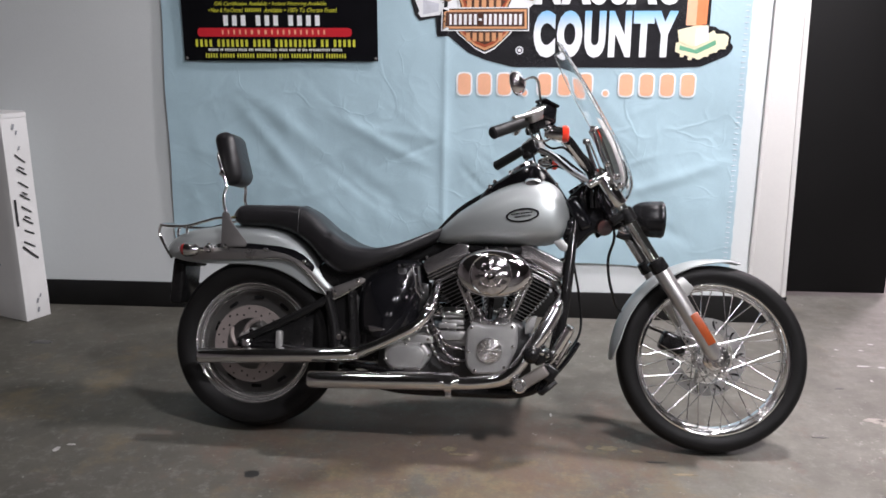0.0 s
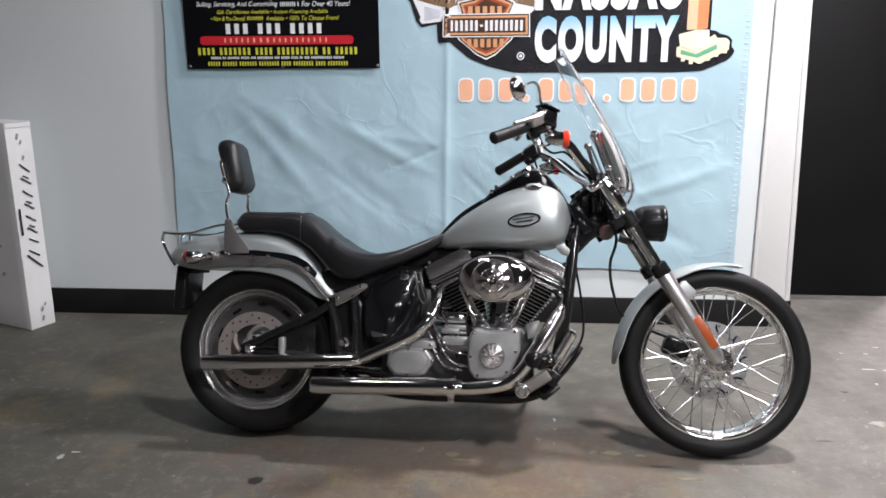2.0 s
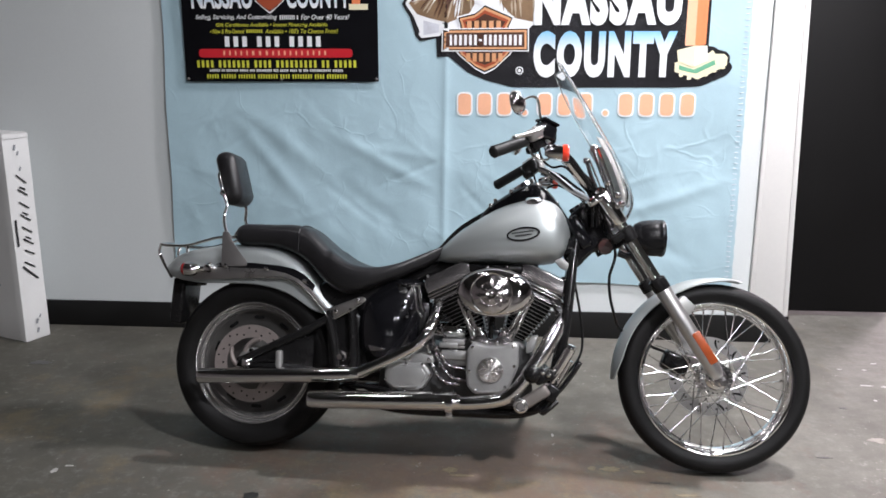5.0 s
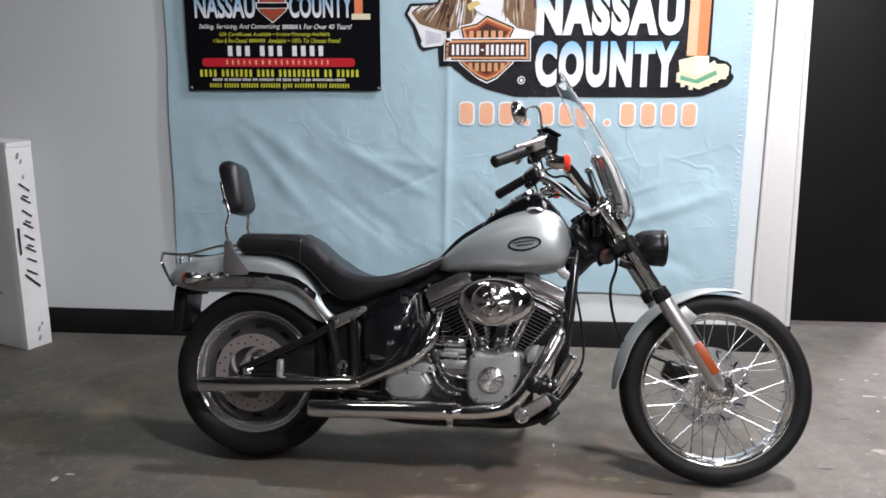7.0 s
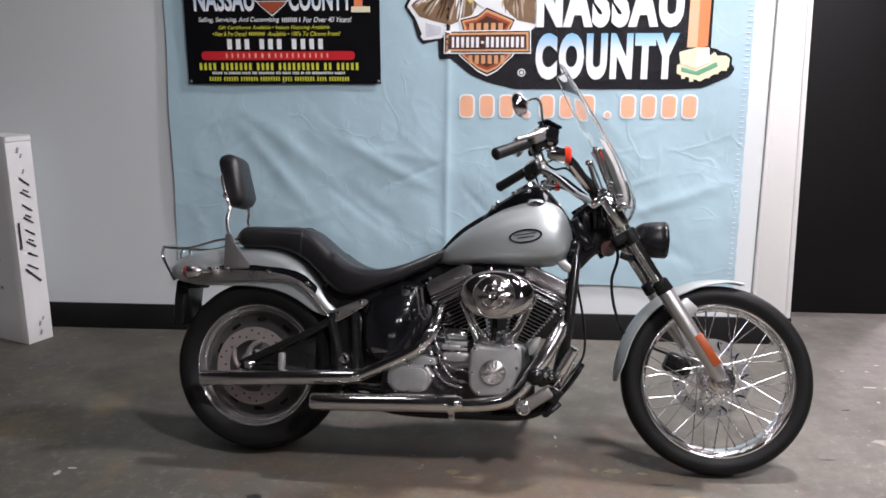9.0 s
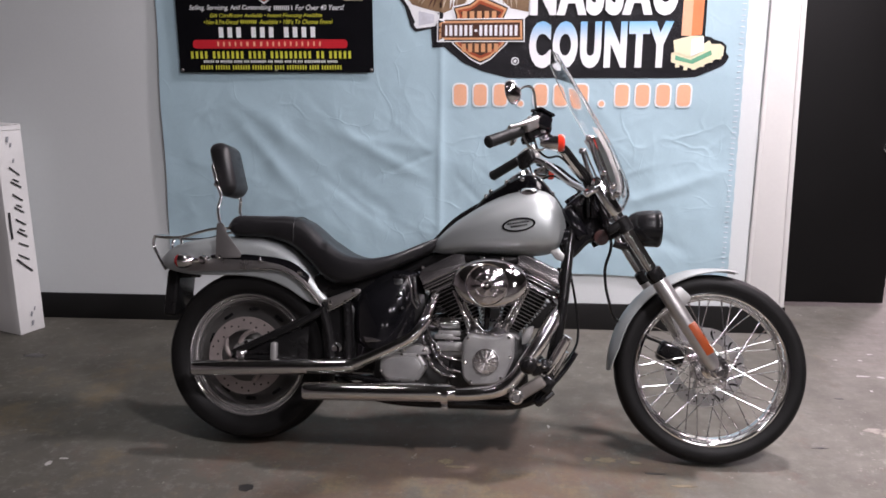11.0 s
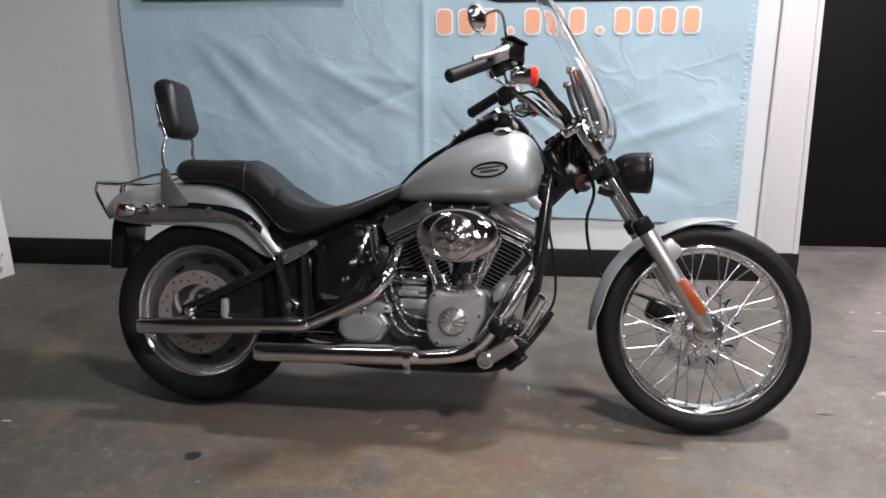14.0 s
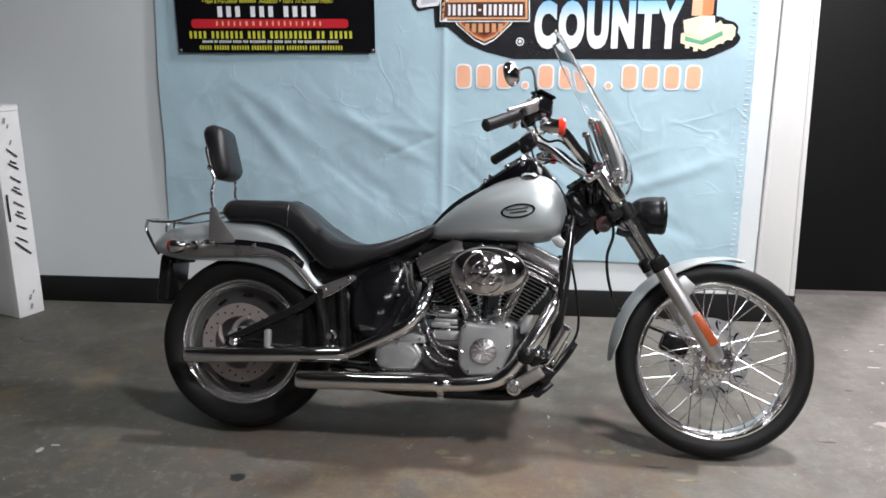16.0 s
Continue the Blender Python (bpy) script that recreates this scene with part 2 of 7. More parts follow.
def gradient(name, low, high, z0, z1):
    """A print whose colour runs from low at height z0 to high at z1."""
    m = mat(name, low, 0.32, 0, 0.02, 6, 100, 0.0)
    nt = m.node_tree
    n, l = nt.nodes, nt.links
    geo, sep, ramp = n.new("ShaderNodeNewGeometry"), n.new("ShaderNodeSeparateXYZ"), n.new("ShaderNodeMapRange")
    ramp.inputs["From Min"].default_value, ramp.inputs["From Max"].default_value = z0, z1
    mix = n.new("ShaderNodeMix")
    mix.data_type = "RGBA"
    mix.inputs[6].default_value, mix.inputs[7].default_value = (*low, 1), (*high, 1)
    l.new(geo.outputs["Position"], sep.inputs[0])
    l.new(sep.outputs["Z"], ramp.inputs["Value"])
    l.new(ramp.outputs["Result"], mix.inputs[0])
    l.new(mix.outputs[2], n["Principled BSDF"].inputs["Base Color"])
    return m


def floor_material():
    """Grey painted concrete, worn through to tan in patches, with pale flecks and dark stains."""
    m = bpy.data.materials.new("worn_concrete")
    m.use_nodes = True
    n, l = m.node_tree.nodes, m.node_tree.links
    b = n["Principled BSDF"]
    tc = n.new("ShaderNodeTexCoord")

    def nz(scale, detail=6, rough=0.6, dim="3D"):
        t = n.new("ShaderNodeTexNoise")
        t.inputs["Scale"].default_value, t.inputs["Detail"].default_value, t.inputs["Roughness"].default_value = scale, detail, rough
        l.new(tc.outputs["Object"], t.inputs["Vector"])
        return t.outputs["Fac"]

    def ramp(src, a, b2):
        r = n.new("ShaderNodeMapRange")
        r.inputs["From Min"].default_value, r.inputs["From Max"].default_value = a, b2
        l.new(src, r.inputs["Value"])
        return r.outputs["Result"]

    def mix(fac, a, c2):
        x = n.new("ShaderNodeMix")
        x.data_type = "RGBA"
        l.new(fac, x.inputs[0])
        for sock, v in ((6, a), (7, c2)):
            if isinstance(v, tuple):
                x.inputs[sock].default_value = (*v, 1)
            else:
                l.new(v, x.inputs[sock])
        return x.outputs[2]

    def times(a, c2):
        x = n.new("ShaderNodeMath")
        x.operation = "MULTIPLY"
        l.new(a, x.inputs[0])
        if isinstance(c2, float):
            x.inputs[1].default_value = c2
        else:
            l.new(c2, x.inputs[1])
        return x.outputs[0]

    sep = n.new("ShaderNodeSeparateXYZ")
    l.new(tc.outputs["Object"], sep.inputs[0])

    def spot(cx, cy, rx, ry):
        """1 at (cx, cy), falling to 0 at the radii: masks for lost coat, tone and painted-in shade."""
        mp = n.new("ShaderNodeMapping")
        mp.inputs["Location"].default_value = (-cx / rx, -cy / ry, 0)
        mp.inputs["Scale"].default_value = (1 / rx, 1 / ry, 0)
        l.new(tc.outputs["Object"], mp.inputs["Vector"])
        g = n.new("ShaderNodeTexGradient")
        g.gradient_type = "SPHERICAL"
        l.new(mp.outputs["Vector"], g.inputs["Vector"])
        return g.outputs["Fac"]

    def plus(a, c2, k):
        x = n.new("ShaderNodeMath")
        x.operation = "MULTIPLY_ADD"
        l.new(c2, x.inputs[0])
        x.inputs[1].default_value = k
        l.new(a, x.inputs[2])
        return x.outputs[0]

    base = mix(ramp(nz(1.3, 8, 0.65), 0.36, 0.64), (0.076, 0.072, 0.058), (0.170, 0.162, 0.140))
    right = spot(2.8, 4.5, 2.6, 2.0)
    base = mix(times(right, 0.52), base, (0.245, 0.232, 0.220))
    # greenish-grey left floor; carton shadow and light fall-off are darkened into it
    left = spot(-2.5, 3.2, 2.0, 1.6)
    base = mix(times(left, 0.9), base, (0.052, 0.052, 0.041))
    # dimmer front-left floor, also put into the colour
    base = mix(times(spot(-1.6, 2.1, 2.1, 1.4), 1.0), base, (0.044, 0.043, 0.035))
    base = mix(times(ramp(nz(6.5, 10, 0.78), 0.40, 0.62), 0.5), base, (0.088, 0.082, 0.070))
    base = mix(times(ramp(nz(17.0, 6, 0.8), 0.52, 0.66), 0.4), base, (0.20, 0.195, 0.18))
    worn = plus(nz(3.2, 10, 0.74), spot(0.15, 2.30, 1.5, 0.85), 0.26)
    worn = plus(worn, spot(-1.2, 3.55, 0.9, 0.5), 0.14)
    worn = plus(worn, spot(-1.9, 3.0, 1.2, 0.9), 0.12)
    tan = times(ramp(worn, 0.60, 0.74), 0.62)
    col = mix(tan, base, (0.150, 0.116, 0.066))
    ochre = plus(nz(9.5, 10, 0.82), spot(0.0, 2.55, 1.3, 0.6), 0.20)
    col = mix(times(ramp(ochre, 0.64, 0.73), 0.48), col, (0.215, 0.170, 0.092))
    rusty = plus(nz(4.6, 10, 0.8), spot(-0.05, 2.80, 1.3, 0.60), 0.30)
    col = mix(times(ramp(rusty, 0.56, 0.72), 0.62), col, (0.122, 0.076, 0.058))
    col = mix(times(ramp(nz(0.9, 9, 0.72), 0.52, 0.68), 0.55), col, (0.062, 0.059, 0.050))
    col = mix(times(ramp(nz(5.0, 9, 0.75), 0.58, 0.68), 0.35), col, (0.055, 0.055, 0.052))
    col = mix(times(ramp(nz(11.0, 4, 0.8), 0.655, 0.70), 0.55), col, (0.38, 0.37, 0.345))
    col = mix(times(ramp(nz(30.0, 3, 0.8), 0.70, 0.73), 0.5), col, (0.45, 0.44, 0.42))
    scuffed = plus(nz(16.0, 9, 0.85), spot(1.62, 2.72, 0.55, 0.75), 0.13)
    col = mix(times(ramp(scuffed, 0.640, 0.685), 0.42), col, (0.34, 0.325, 0.30))
    scuffed = plus(nz(21.0, 9, 0.85), spot(1.75, 3.75, 0.8, 0.55), 0.08)
    col = mix(times(ramp(scuffed, 0.665, 0.70), 0.45), col, (0.36, 0.35, 0.33))
    col = mix(times(ramp(nz(3.7, 9, 0.8), 0.50, 0.62), 0.30), col, (0.105, 0.100, 0.078))
    grain = mix(times(nz(75, 3), 0.5), (0.9, 0.9, 0.9), (1.12, 1.12, 1.12))
    mul = n.new("ShaderNodeMix")
    mul.data_type, mul.blend_type = "RGBA", "MULTIPLY"
    mul.inputs[0].default_value = 1.0
    l.new(col, mul.inputs[6])
    l.new(grain, mul.inputs[7])
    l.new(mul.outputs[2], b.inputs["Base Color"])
    rg = n.new("ShaderNodeMapRange")
    rg.inputs["To Min"].default_value, rg.inputs["To Max"].default_value = 0.50, 0.85
    b.inputs["Specular IOR Level"].default_value = 0.3
    l.new(nz(3.0, 7), rg.inputs["Value"])
    l.new(rg.outputs["Result"], b.inputs["Roughness"])
    bp = n.new("ShaderNodeBump")
    bp.inputs["Strength"].default_value, bp.inputs["Distance"].default_value = 0.15, 0.004
    l.new(nz(28, 8), bp.inputs["Height"])
    l.new(bp.outputs["Normal"], b.inputs["Normal"])
    return m


FLOOR = floor_material()


def glass_material():
    m = bpy.data.materials.new("clear_shield")
    m.use_nodes = True
    b = m.node_tree.nodes["Principled BSDF"]
    b.inputs["Base Color"].default_value = (0.96, 0.97, 0.97, 1)
    b.inputs["Roughness"].default_value = 0.03
    b.inputs["Transmission Weight"].default_value = 1.0
    b.inputs["IOR"].default_value = 1.45
    return m


GLASS = glass_material()
# plate grey lightened to stand for the milky reflection low on the shield
TINT = mat("smoked_plate", (0.33, 0.33, 0.315), 0.35, 0.0, 0.05, 30, 200, 0.0)
TINT.node_tree.nodes["Principled BSDF"].inputs["Transmission Weight"].default_value = 0.55
LAMPBLACK = mat("lamp_black", (0.006, 0.006, 0.0065), 0.24, 0.0, 0.15, 20, 300, 0.02, dist=0.001, spec=0.28)
SHIELDEDGE = mat("shield_edge", (0.62, 0.64, 0.63), 0.2, 0.0, 0.05, 30, 200, 0.0)
SHIELDEDGE.node_tree.nodes["Principled BSDF"].inputs["Transmission Weight"].default_value = 0.7


def glow_material(name, strength):
    m = bpy.data.materials.new(name)
    m.use_nodes = True
    b = m.node_tree.nodes["Principled BSDF"]
    b.inputs["Base Color"].default_value = (0.9, 0.9, 0.88, 1)
    b.inputs["Emission Color"].default_value = (1, 0.96, 0.9, 1)
    b.inputs["Emission Strength"].default_value = strength
    return m


GLOW = glow_material("lamp_diffuser", 6.0)


# ---- mesh helpers ----
def part(name, bm, material, parent=None, label="", angle=38, kind=""):
    """One mesh object out of a bmesh, under a thing or a part."""
    bmesh.ops.recalc_face_normals(bm, faces=bm.faces)
    lim = radians(angle)
    for e in bm.edges:
        e.smooth = len(e.link_faces) == 2 and e.calc_face_angle(0) < lim
    for f in bm.faces:
        f.smooth = True
    me = bpy.data.meshes.new(name)
    bm.to_mesh(me)
    bm.free()
    me.materials.append(material)
    ob = new(name, me)
    if parent is not None:
        ob.parent = parent
    if label:
        ob["label"] = label
    if kind:
        ob["kind"] = kind
    return ob


def thing(name, label, category, group="", m=None, kind=""):
    ob = new(name)
    ob.empty_display_size = 0.1
    if m is not None:
        ob.matrix_world = m
    return tagged(ob, label, category, group, kind)


def add_box(bm, c, s, m=None, bevel=0.0, seg=2):
    r = bmesh.ops.create_cube(bm, size=1.0)
    vs = r["verts"]
    bmesh.ops.scale(bm, vec=s, verts=vs)
    if bevel:
        es = list({e for v in vs for e in v.link_edges})
        out = bmesh.ops.bevel(bm, geom=es, offset=bevel, segments=seg, affect="EDGES", profile=0.5)
        vs = list({v for f in out["faces"] for v in f.verts} | {v for v in vs if v.is_valid})
    if m is not None:
        bmesh.ops.transform(bm, matrix=m, verts=vs)
    bmesh.ops.translate(bm, vec=c, verts=vs)
    return vs


def ring_frame(d):
    d = d.normalized()
    a = Vector((0, 0, 1)) if abs(d.z) < 0.9 else Vector((1, 0, 0))
    u = d.cross(a).normalized()
    return u, d.cross(u).normalized()


def smooth_path(pts, per=6):
    """Catmull-Rom through the points."""
    p = [Vector(q) for q in pts]
    if len(p) < 3:
        return p
    p = [p[0] * 2 - p[1]] + p + [p[-1] * 2 - p[-2]]
    out = []
    for i in range(1, len(p) - 2):
        for k in range(per):
            t = k / per
            a, b, c, d = p[i - 1], p[i], p[i + 1], p[i + 2]
            out.append(0.5 * ((2 * b) + (c - a) * t + (2 * a - 5 * b + 4 * c - d) * t * t + (3 * b - a - 3 * c + d) * t ** 3))
    out.append(p[-2])
    return out


def add_tube(bm, pts, r, seg=12, per=6, cap=True, smooth=True):
    """A round bar along a path; r is one radius or one for each given point."""
    path = smooth_path(pts, per) if smooth else [Vector(q) for q in pts]
    n = len(path)
    radii = [r] * n if isinstance(r, (int, float)) else [float(q) for q in np.interp(np.linspace(0, len(r) - 1, n), range(len(r)), r)]
    u = None
    rings = []
    for i, q in enumerate(path):
        d = (path[min(i + 1, n - 1)] - path[max(i - 1, 0)])
        d = d.normalized() if d.length else Vector((1, 0, 0))
        if u is None:
            u, w = ring_frame(d)
        else:
            u = (u - d * u.dot(d)).normalized()
            w = d.cross(u).normalized()
        rings.append([bm.verts.new(q + radii[i] * (math.cos(a) * u + math.sin(a) * w)) for a in [2 * math.pi * k / seg for k in range(seg)]])
    skin(bm, rings, cap)
    return rings


def skin(bm, rings, cap=True, closed=True):
    n = len(rings[0])
    for a, b in zip(rings, rings[1:]):
        for k in range(n if closed else n - 1):
            bm.faces.new((a[k], a[(k + 1) % n], b[(k + 1) % n], b[k]))
    if cap:
        bm.faces.new(rings[0])
        bm.faces.new(list(reversed(rings[-1])))


def add_lathe(bm, profile, c=(0, 0, 0), axis="y", seg=48, closed=False):
    """profile: (radius, along the axis). Turned about an axis through c."""
    c = Vector(c)
    rings = []
    for r, h in profile:
        ring = []
        for k in range(seg):
            a = 2 * math.pi * k / seg
            if axis == "y":
                v = Vector((r * math.cos(a), h, r * math.sin(a)))
            elif axis == "x":
                v = Vector((h, r * math.cos(a), r * math.sin(a)))
            else:
                v = Vector((r * math.cos(a), r * math.sin(a), h))
            ring.append(bm.verts.new(c + v))
        rings.append(ring)
    if closed:
        rings.append(rings[0])
    for a, b in zip(rings, rings[1:]):
        for k in range(seg):
            bm.faces.new((a[k], a[(k + 1) % seg], b[(k + 1) % seg], b[k]))
    if not closed:
        for rg in (rings[0], rings[-1]):
            if (rg[0].co - rg[seg // 2].co).length > 1e-4:
                bm.faces.new(rg)
    return rings


def add_plate(bm, outline, y0, y1, bevel=0.003, seg=2):
    """An outline of (x, z) given a thickness from y0 to y1."""
    a = [bm.verts.new((x, y0, z)) for x, z in outline]
    f = bm.faces.new(a)
    r = bmesh.ops.extrude_face_region(bm, geom=[f])
    vs = [g for g in r["geom"] if isinstance(g, bmesh.types.BMVert)]
    bmesh.ops.translate(bm, vec=(0, y1 - y0, 0), verts=vs)
    if bevel:
        es = list({e for v in vs + a for e in v.link_edges if abs(e.verts[0].co.y - e.verts[1].co.y) < 1e-6})
        bmesh.ops.bevel(bm, geom=es, offset=bevel, segments=seg, affect="EDGES", profile=0.5, clamp_overlap=True)


def round_outline(pts, per=5):
    """A closed, rounded outline through (x, z) points."""
    n = len(pts)
    p = [np.array(q, float) for q in pts]
    out = []
    for i in range(n):
        a, b, c, d = p[i - 1], p[i], p[(i + 1) % n], p[(i + 2) % n]
        for k in range(per):
            t = k / per
            out.append(tuple(0.5 * ((2 * b) + (c - a) * t + (2 * a - 5 * b + 4 * c - d) * t * t + (3 * b - a - 3 * c + d) * t ** 3)))
    return out


def chamfer(pts, r, seg=4):
    """A closed outline whose corners are rounded by r."""
    out = []
    n = len(pts)
    for i in range(n):
        a, b, c = (Vector(pts[k % n]) for k in (i - 1, i, i + 1))
        d1, d2 = (a - b), (c - b)
        rr = min(r, d1.length * 0.45, d2.length * 0.45)
        p1, p2 = b + d1.normalized() * rr, b + d2.normalized() * rr
        for k in range(seg + 1):
            t = k / seg
            q = p1 * (1 - t) ** 2 + b * 2 * t * (1 - t) + p2 * t * t
            out.append((q.x, q.y))
    return out


def ellipse(cx, cz, a, b, n=36, turn=0.0):
    c, s = math.cos(radians(turn)), math.sin(radians(turn))
    return [(cx + a * math.cos(t) * c - b * math.sin(t) * s, cz + a * math.cos(t) * s + b * math.sin(t) * c) for t in [2 * math.pi * k / n for k in range(n)]]


def curve_at(xs, ys, x):
    """Smooth (Hermite) interpolation of a table."""
    xs, ys = np.asarray(xs, float), np.asarray(ys, float)
    m = np.gradient(ys, xs)
    i = int(np.clip(np.searchsorted(xs, x) - 1, 0, len(xs) - 2))
    h = xs[i + 1] - xs[i]
    t = (x - xs[i]) / h
    return (2 * t**3 - 3 * t**2 + 1) * ys[i] + (t**3 - 2 * t**2 + t) * h * m[i] + (-2 * t**3 + 3 * t**2) * ys[i + 1] + (t**3 - t**2) * h * m[i + 1]


def B():
    return bmesh.new()


def tables(xs, columns, at):
    """Smooth runs of several tables along one axis."""
    out = []
    for ys in columns:
        v = np.array([curve_at(xs, ys, x) for x in at])
        for _ in range(6):
            v[1:-1] = 0.25 * v[:-2] + 0.5 * v[1:-1] + 0.25 * v[2:]
        out.append(v)
    return list(zip(at, *out))


# ---- the motorcycle: x ahead, y to its left, z up, from the ground under the rear axle ----
WB, RF, RR = 1.713, 0.3425, 0.326
RAKE = radians(33.5)


def build_motorcycle(paint, m, steer, label, group="", touring=False):
    bike = thing("motorcycle", label, "motorcycle", group, m)
    axis = Vector((-math.sin(RAKE), 0, math.cos(RAKE)))
    piv = Vector((WB - 0.06, 0, RF))
    ST = Matrix.Translation(piv) @ Matrix.Rotation(radians(steer), 4, axis) @ Matrix.Translation(-piv)

    def P(name, bm, material, label="", parent=None, front=False, angle=38):
        if front:
            bmesh.ops.transform(bm, matrix=ST, verts=bm.verts)
        return part(name, bm, material, parent or bike, label, angle)

    def bolt(parent, x, y, z, r=0.008, h=0.008, material=CHROME, front=False):
        b = B()
        s = -1 if y < 0 else 1
        add_lathe(b, [(r * 0.55, y + s * h), (r * 0.9, y + s * h * 0.75), (r, y)], (x, 0, z), "y", 10)
        return P("bolt", b, material, "", parent, front)

    # rear wheel
    b = B()
    prof = [(0.226, -0.070), (0.236, -0.083), (0.258, -0.096), (0.280, -0.100), (0.298, -0.095), (0.310, -0.078), (0.319, -0.052), (0.3245, -0.022), (0.326, 0)]
    add_lathe(b, prof + [(r, -y) for r, y in reversed(prof[:-1])] + [(0.215, 0.05), (0.215, -0.05)], (0, 0, RR), "y", 72, True)
    wheel = P("rear_wheel", b, RUBBER, "wide black rubber tyre on a cast wheel")
    b = B()
    rim = [(0.222, -0.055), (0.228, -0.070), (0.2325, -0.077), (0.2300, -0.081), (0.2250, -0.078), (0.2190, -0.066), (0.2145, -0.0615), (0.2105, -0.0635), (0.2065, -0.0610), (0.2020, -0.050), (0.196, -0.040), (0.172, -0.026), (0.150, -0.024), (0.085, -0.030), (0.060, -0.045), (0.045, -0.062), (0.0, -0.062)]
    add_lathe(b, rim[:11], (0, 0, RR), "y", 72)
    add_lathe(b, [(r, -y) for r, y in rim[:11]], (0, 0, RR), "y", 72)
    b.faces.ensure_lookup_table()
    bmesh.ops.delete(b, geom=[f for f in b.faces if len(f.verts) > 4], context="FACES")
    P("rim", b, ALU_WHEEL, "polished aluminium rim lip", wheel)
    b = B()
    add_lathe(b, rim[10:], (0, 0, RR), "y", 72)
    add_lathe(b, [(r, -y) for r, y in rim[10:]], (0, 0, RR), "y", 72)
    b.faces.ensure_lookup_table()
    bmesh.ops.delete(b, geom=[f for f in b.faces if len(f.verts) > 4], context="FACES")
    P("wheel_disc", b, DISH, "solid slotted wheel disc", wheel)
    for k in range(10):
        a = radians(36 * k + 18)
        b = B()
        q = chamfer([(-0.020, -0.006), (0.020, -0.006), (0.020, 0.006), (-0.020, 0.006)], 0.006)
        add_plate(b, q, -0.0335, -0.030, 0.001, 1)
        bmesh.ops.transform(b, matrix=Matrix.Translation((0.172 * math.cos(a), 0, RR + 0.172 * math.sin(a))) @ Matrix.Rotation(-(a + math.pi / 2), 4, "Y"), verts=b.verts)
        P("slot", b, BLACKM, "", wheel)
    b = B()
    add_lathe(b, [(0.146, -0.094), (0.146, -0.099), (0.098, -0.099), (0.098, -0.094)], (0, 0, RR), "y", 64, True)
    for k in range(5):
        a = radians(72 * k)
        pts = [((0.10 - 0.012 * i) * math.cos(a + i * 0.22), -0.0965, RR + (0.10 - 0.012 * i) * math.sin(a + i * 0.22)) for i in range(5)]
        add_tube(b, pts, 0.009, 8)
    disc = P("brake_disc", b, STEEL, "drilled steel brake disc", wheel)
    b = B()
    for k in range(30):
        a = radians(12 * k)
        rr = 0.112 + 0.011 * (k % 3)
        add_lathe(b, [(0.0, -0.1002), (0.0037, -0.1002), (0.0037, -0.0985)], (rr * math.cos(a), 0, RR + rr * math.sin(a)), "y", 8)
    tagged(P("disc_holes", b, BLACKM, "", wheel), kind="stuff")
    b = B()
    add_lathe(b, [(0.0, -0.118), (0.030, -0.118), (0.036, -0.108), (0.052, -0.100), (0.058, -0.095), (0.058, -0.06)], (0, 0, RR), "y", 32)
    P("hub", b, ALU, "cast hub", wheel)
    for k in range(5):
        a = radians(72 * k + 20)
        b = B()
        add_lathe(b, [(0, -0.110), (0.007, -0.108), (0.008, -0.099)], (0.05 * math.cos(a), 0, RR + 0.05 * math.sin(a)), "y", 8)
        P("bolt", b, BLACKM, "", wheel)

    # swing arm, axle and rear caliper
    for s in (-1, 1):
        b = B()
        add_tube(b, [(-0.03, s * 0.135, 0.338), (0.08, s * 0.138, 0.392), (0.2, s * 0.14, 0.452), (0.31, s * 0.13, 0.515)], 0.017, 10)
        add_tube(b, [(-0.03, s * 0.135, 0.332), (0.15, s * 0.138, 0.322), (0.34, s * 0.13, 0.30)], 0.017, 10)
        add_tube(b, [(0.30, s * 0.13, 0.52), (0.33, s * 0.13, 0.41), (0.34, s * 0.13, 0.30)], 0.02, 10)
        add_plate(b, [(-0.045, 0.318), (0.06, 0.322), (0.25, 0.325), (0.25, 0.45), (0.06, 0.375), (-0.03, 0.352)], s * 0.128, s * 0.142, 0.003)
        P("swing_arm", b, BLACKM, "black swing arm")
    b = B()
    add_lathe(b, [(0.0, -0.172), (0.010, -0.172), (0.017, -0.165), (0.018, -0.15), (0.022, -0.148), (0.022, -0.142)], (0.0, 0, 0.337), "y", 12)
    add_tube(b, [(0, -0.15, 0.337), (0, 0.15, 0.337)], 0.011, 10)
    P("rear_axle", b, CHROME, "chrome axle nut")
    b = B()
    add_box(b, (0.125, -0.150, 0.355), (0.024, 0.03, 0.062), None, 0.008)
    P("brake_caliper", b, ALU, "small cast caliper bracket")
    b = B()
    add_tube(b, [(0.02, -0.150, 0.337), (0.06, -0.152, 0.345), (0.115, -0.150, 0.345)], 0.006, 8)
    P("brake_hose", b, BLACKM)

    # belt pulley, belt and guard on the far side
    b = B()
    add_lathe(b, [(0.0, 0.118), (0.05, 0.118), (0.06, 0.108), (0.145, 0.108), (0.150, 0.112), (0.150, 0.086), (0.06, 0.086)], (0, 0, RR), "y", 48)
    P("belt_pulley", b, DARKALU, "dark toothed belt pulley", wheel)
    b = B()
    belt = [(-0.152, 0.0), (-0.108, 0.108), (0.0, 0.153), (0.10, 0.140), (0.62, 0.098), (0.70, 0.0), (0.62, -0.068), (0.10, -0.125), (0.0, -0.152), (-0.108, -0.108)]
    o = round_outline([(x, RR + z) for x, z in belt], 6)
    i_ = [(0.285 + (x - 0.285) * 0.986, RR + (z - RR) * 0.965) for x, z in o]
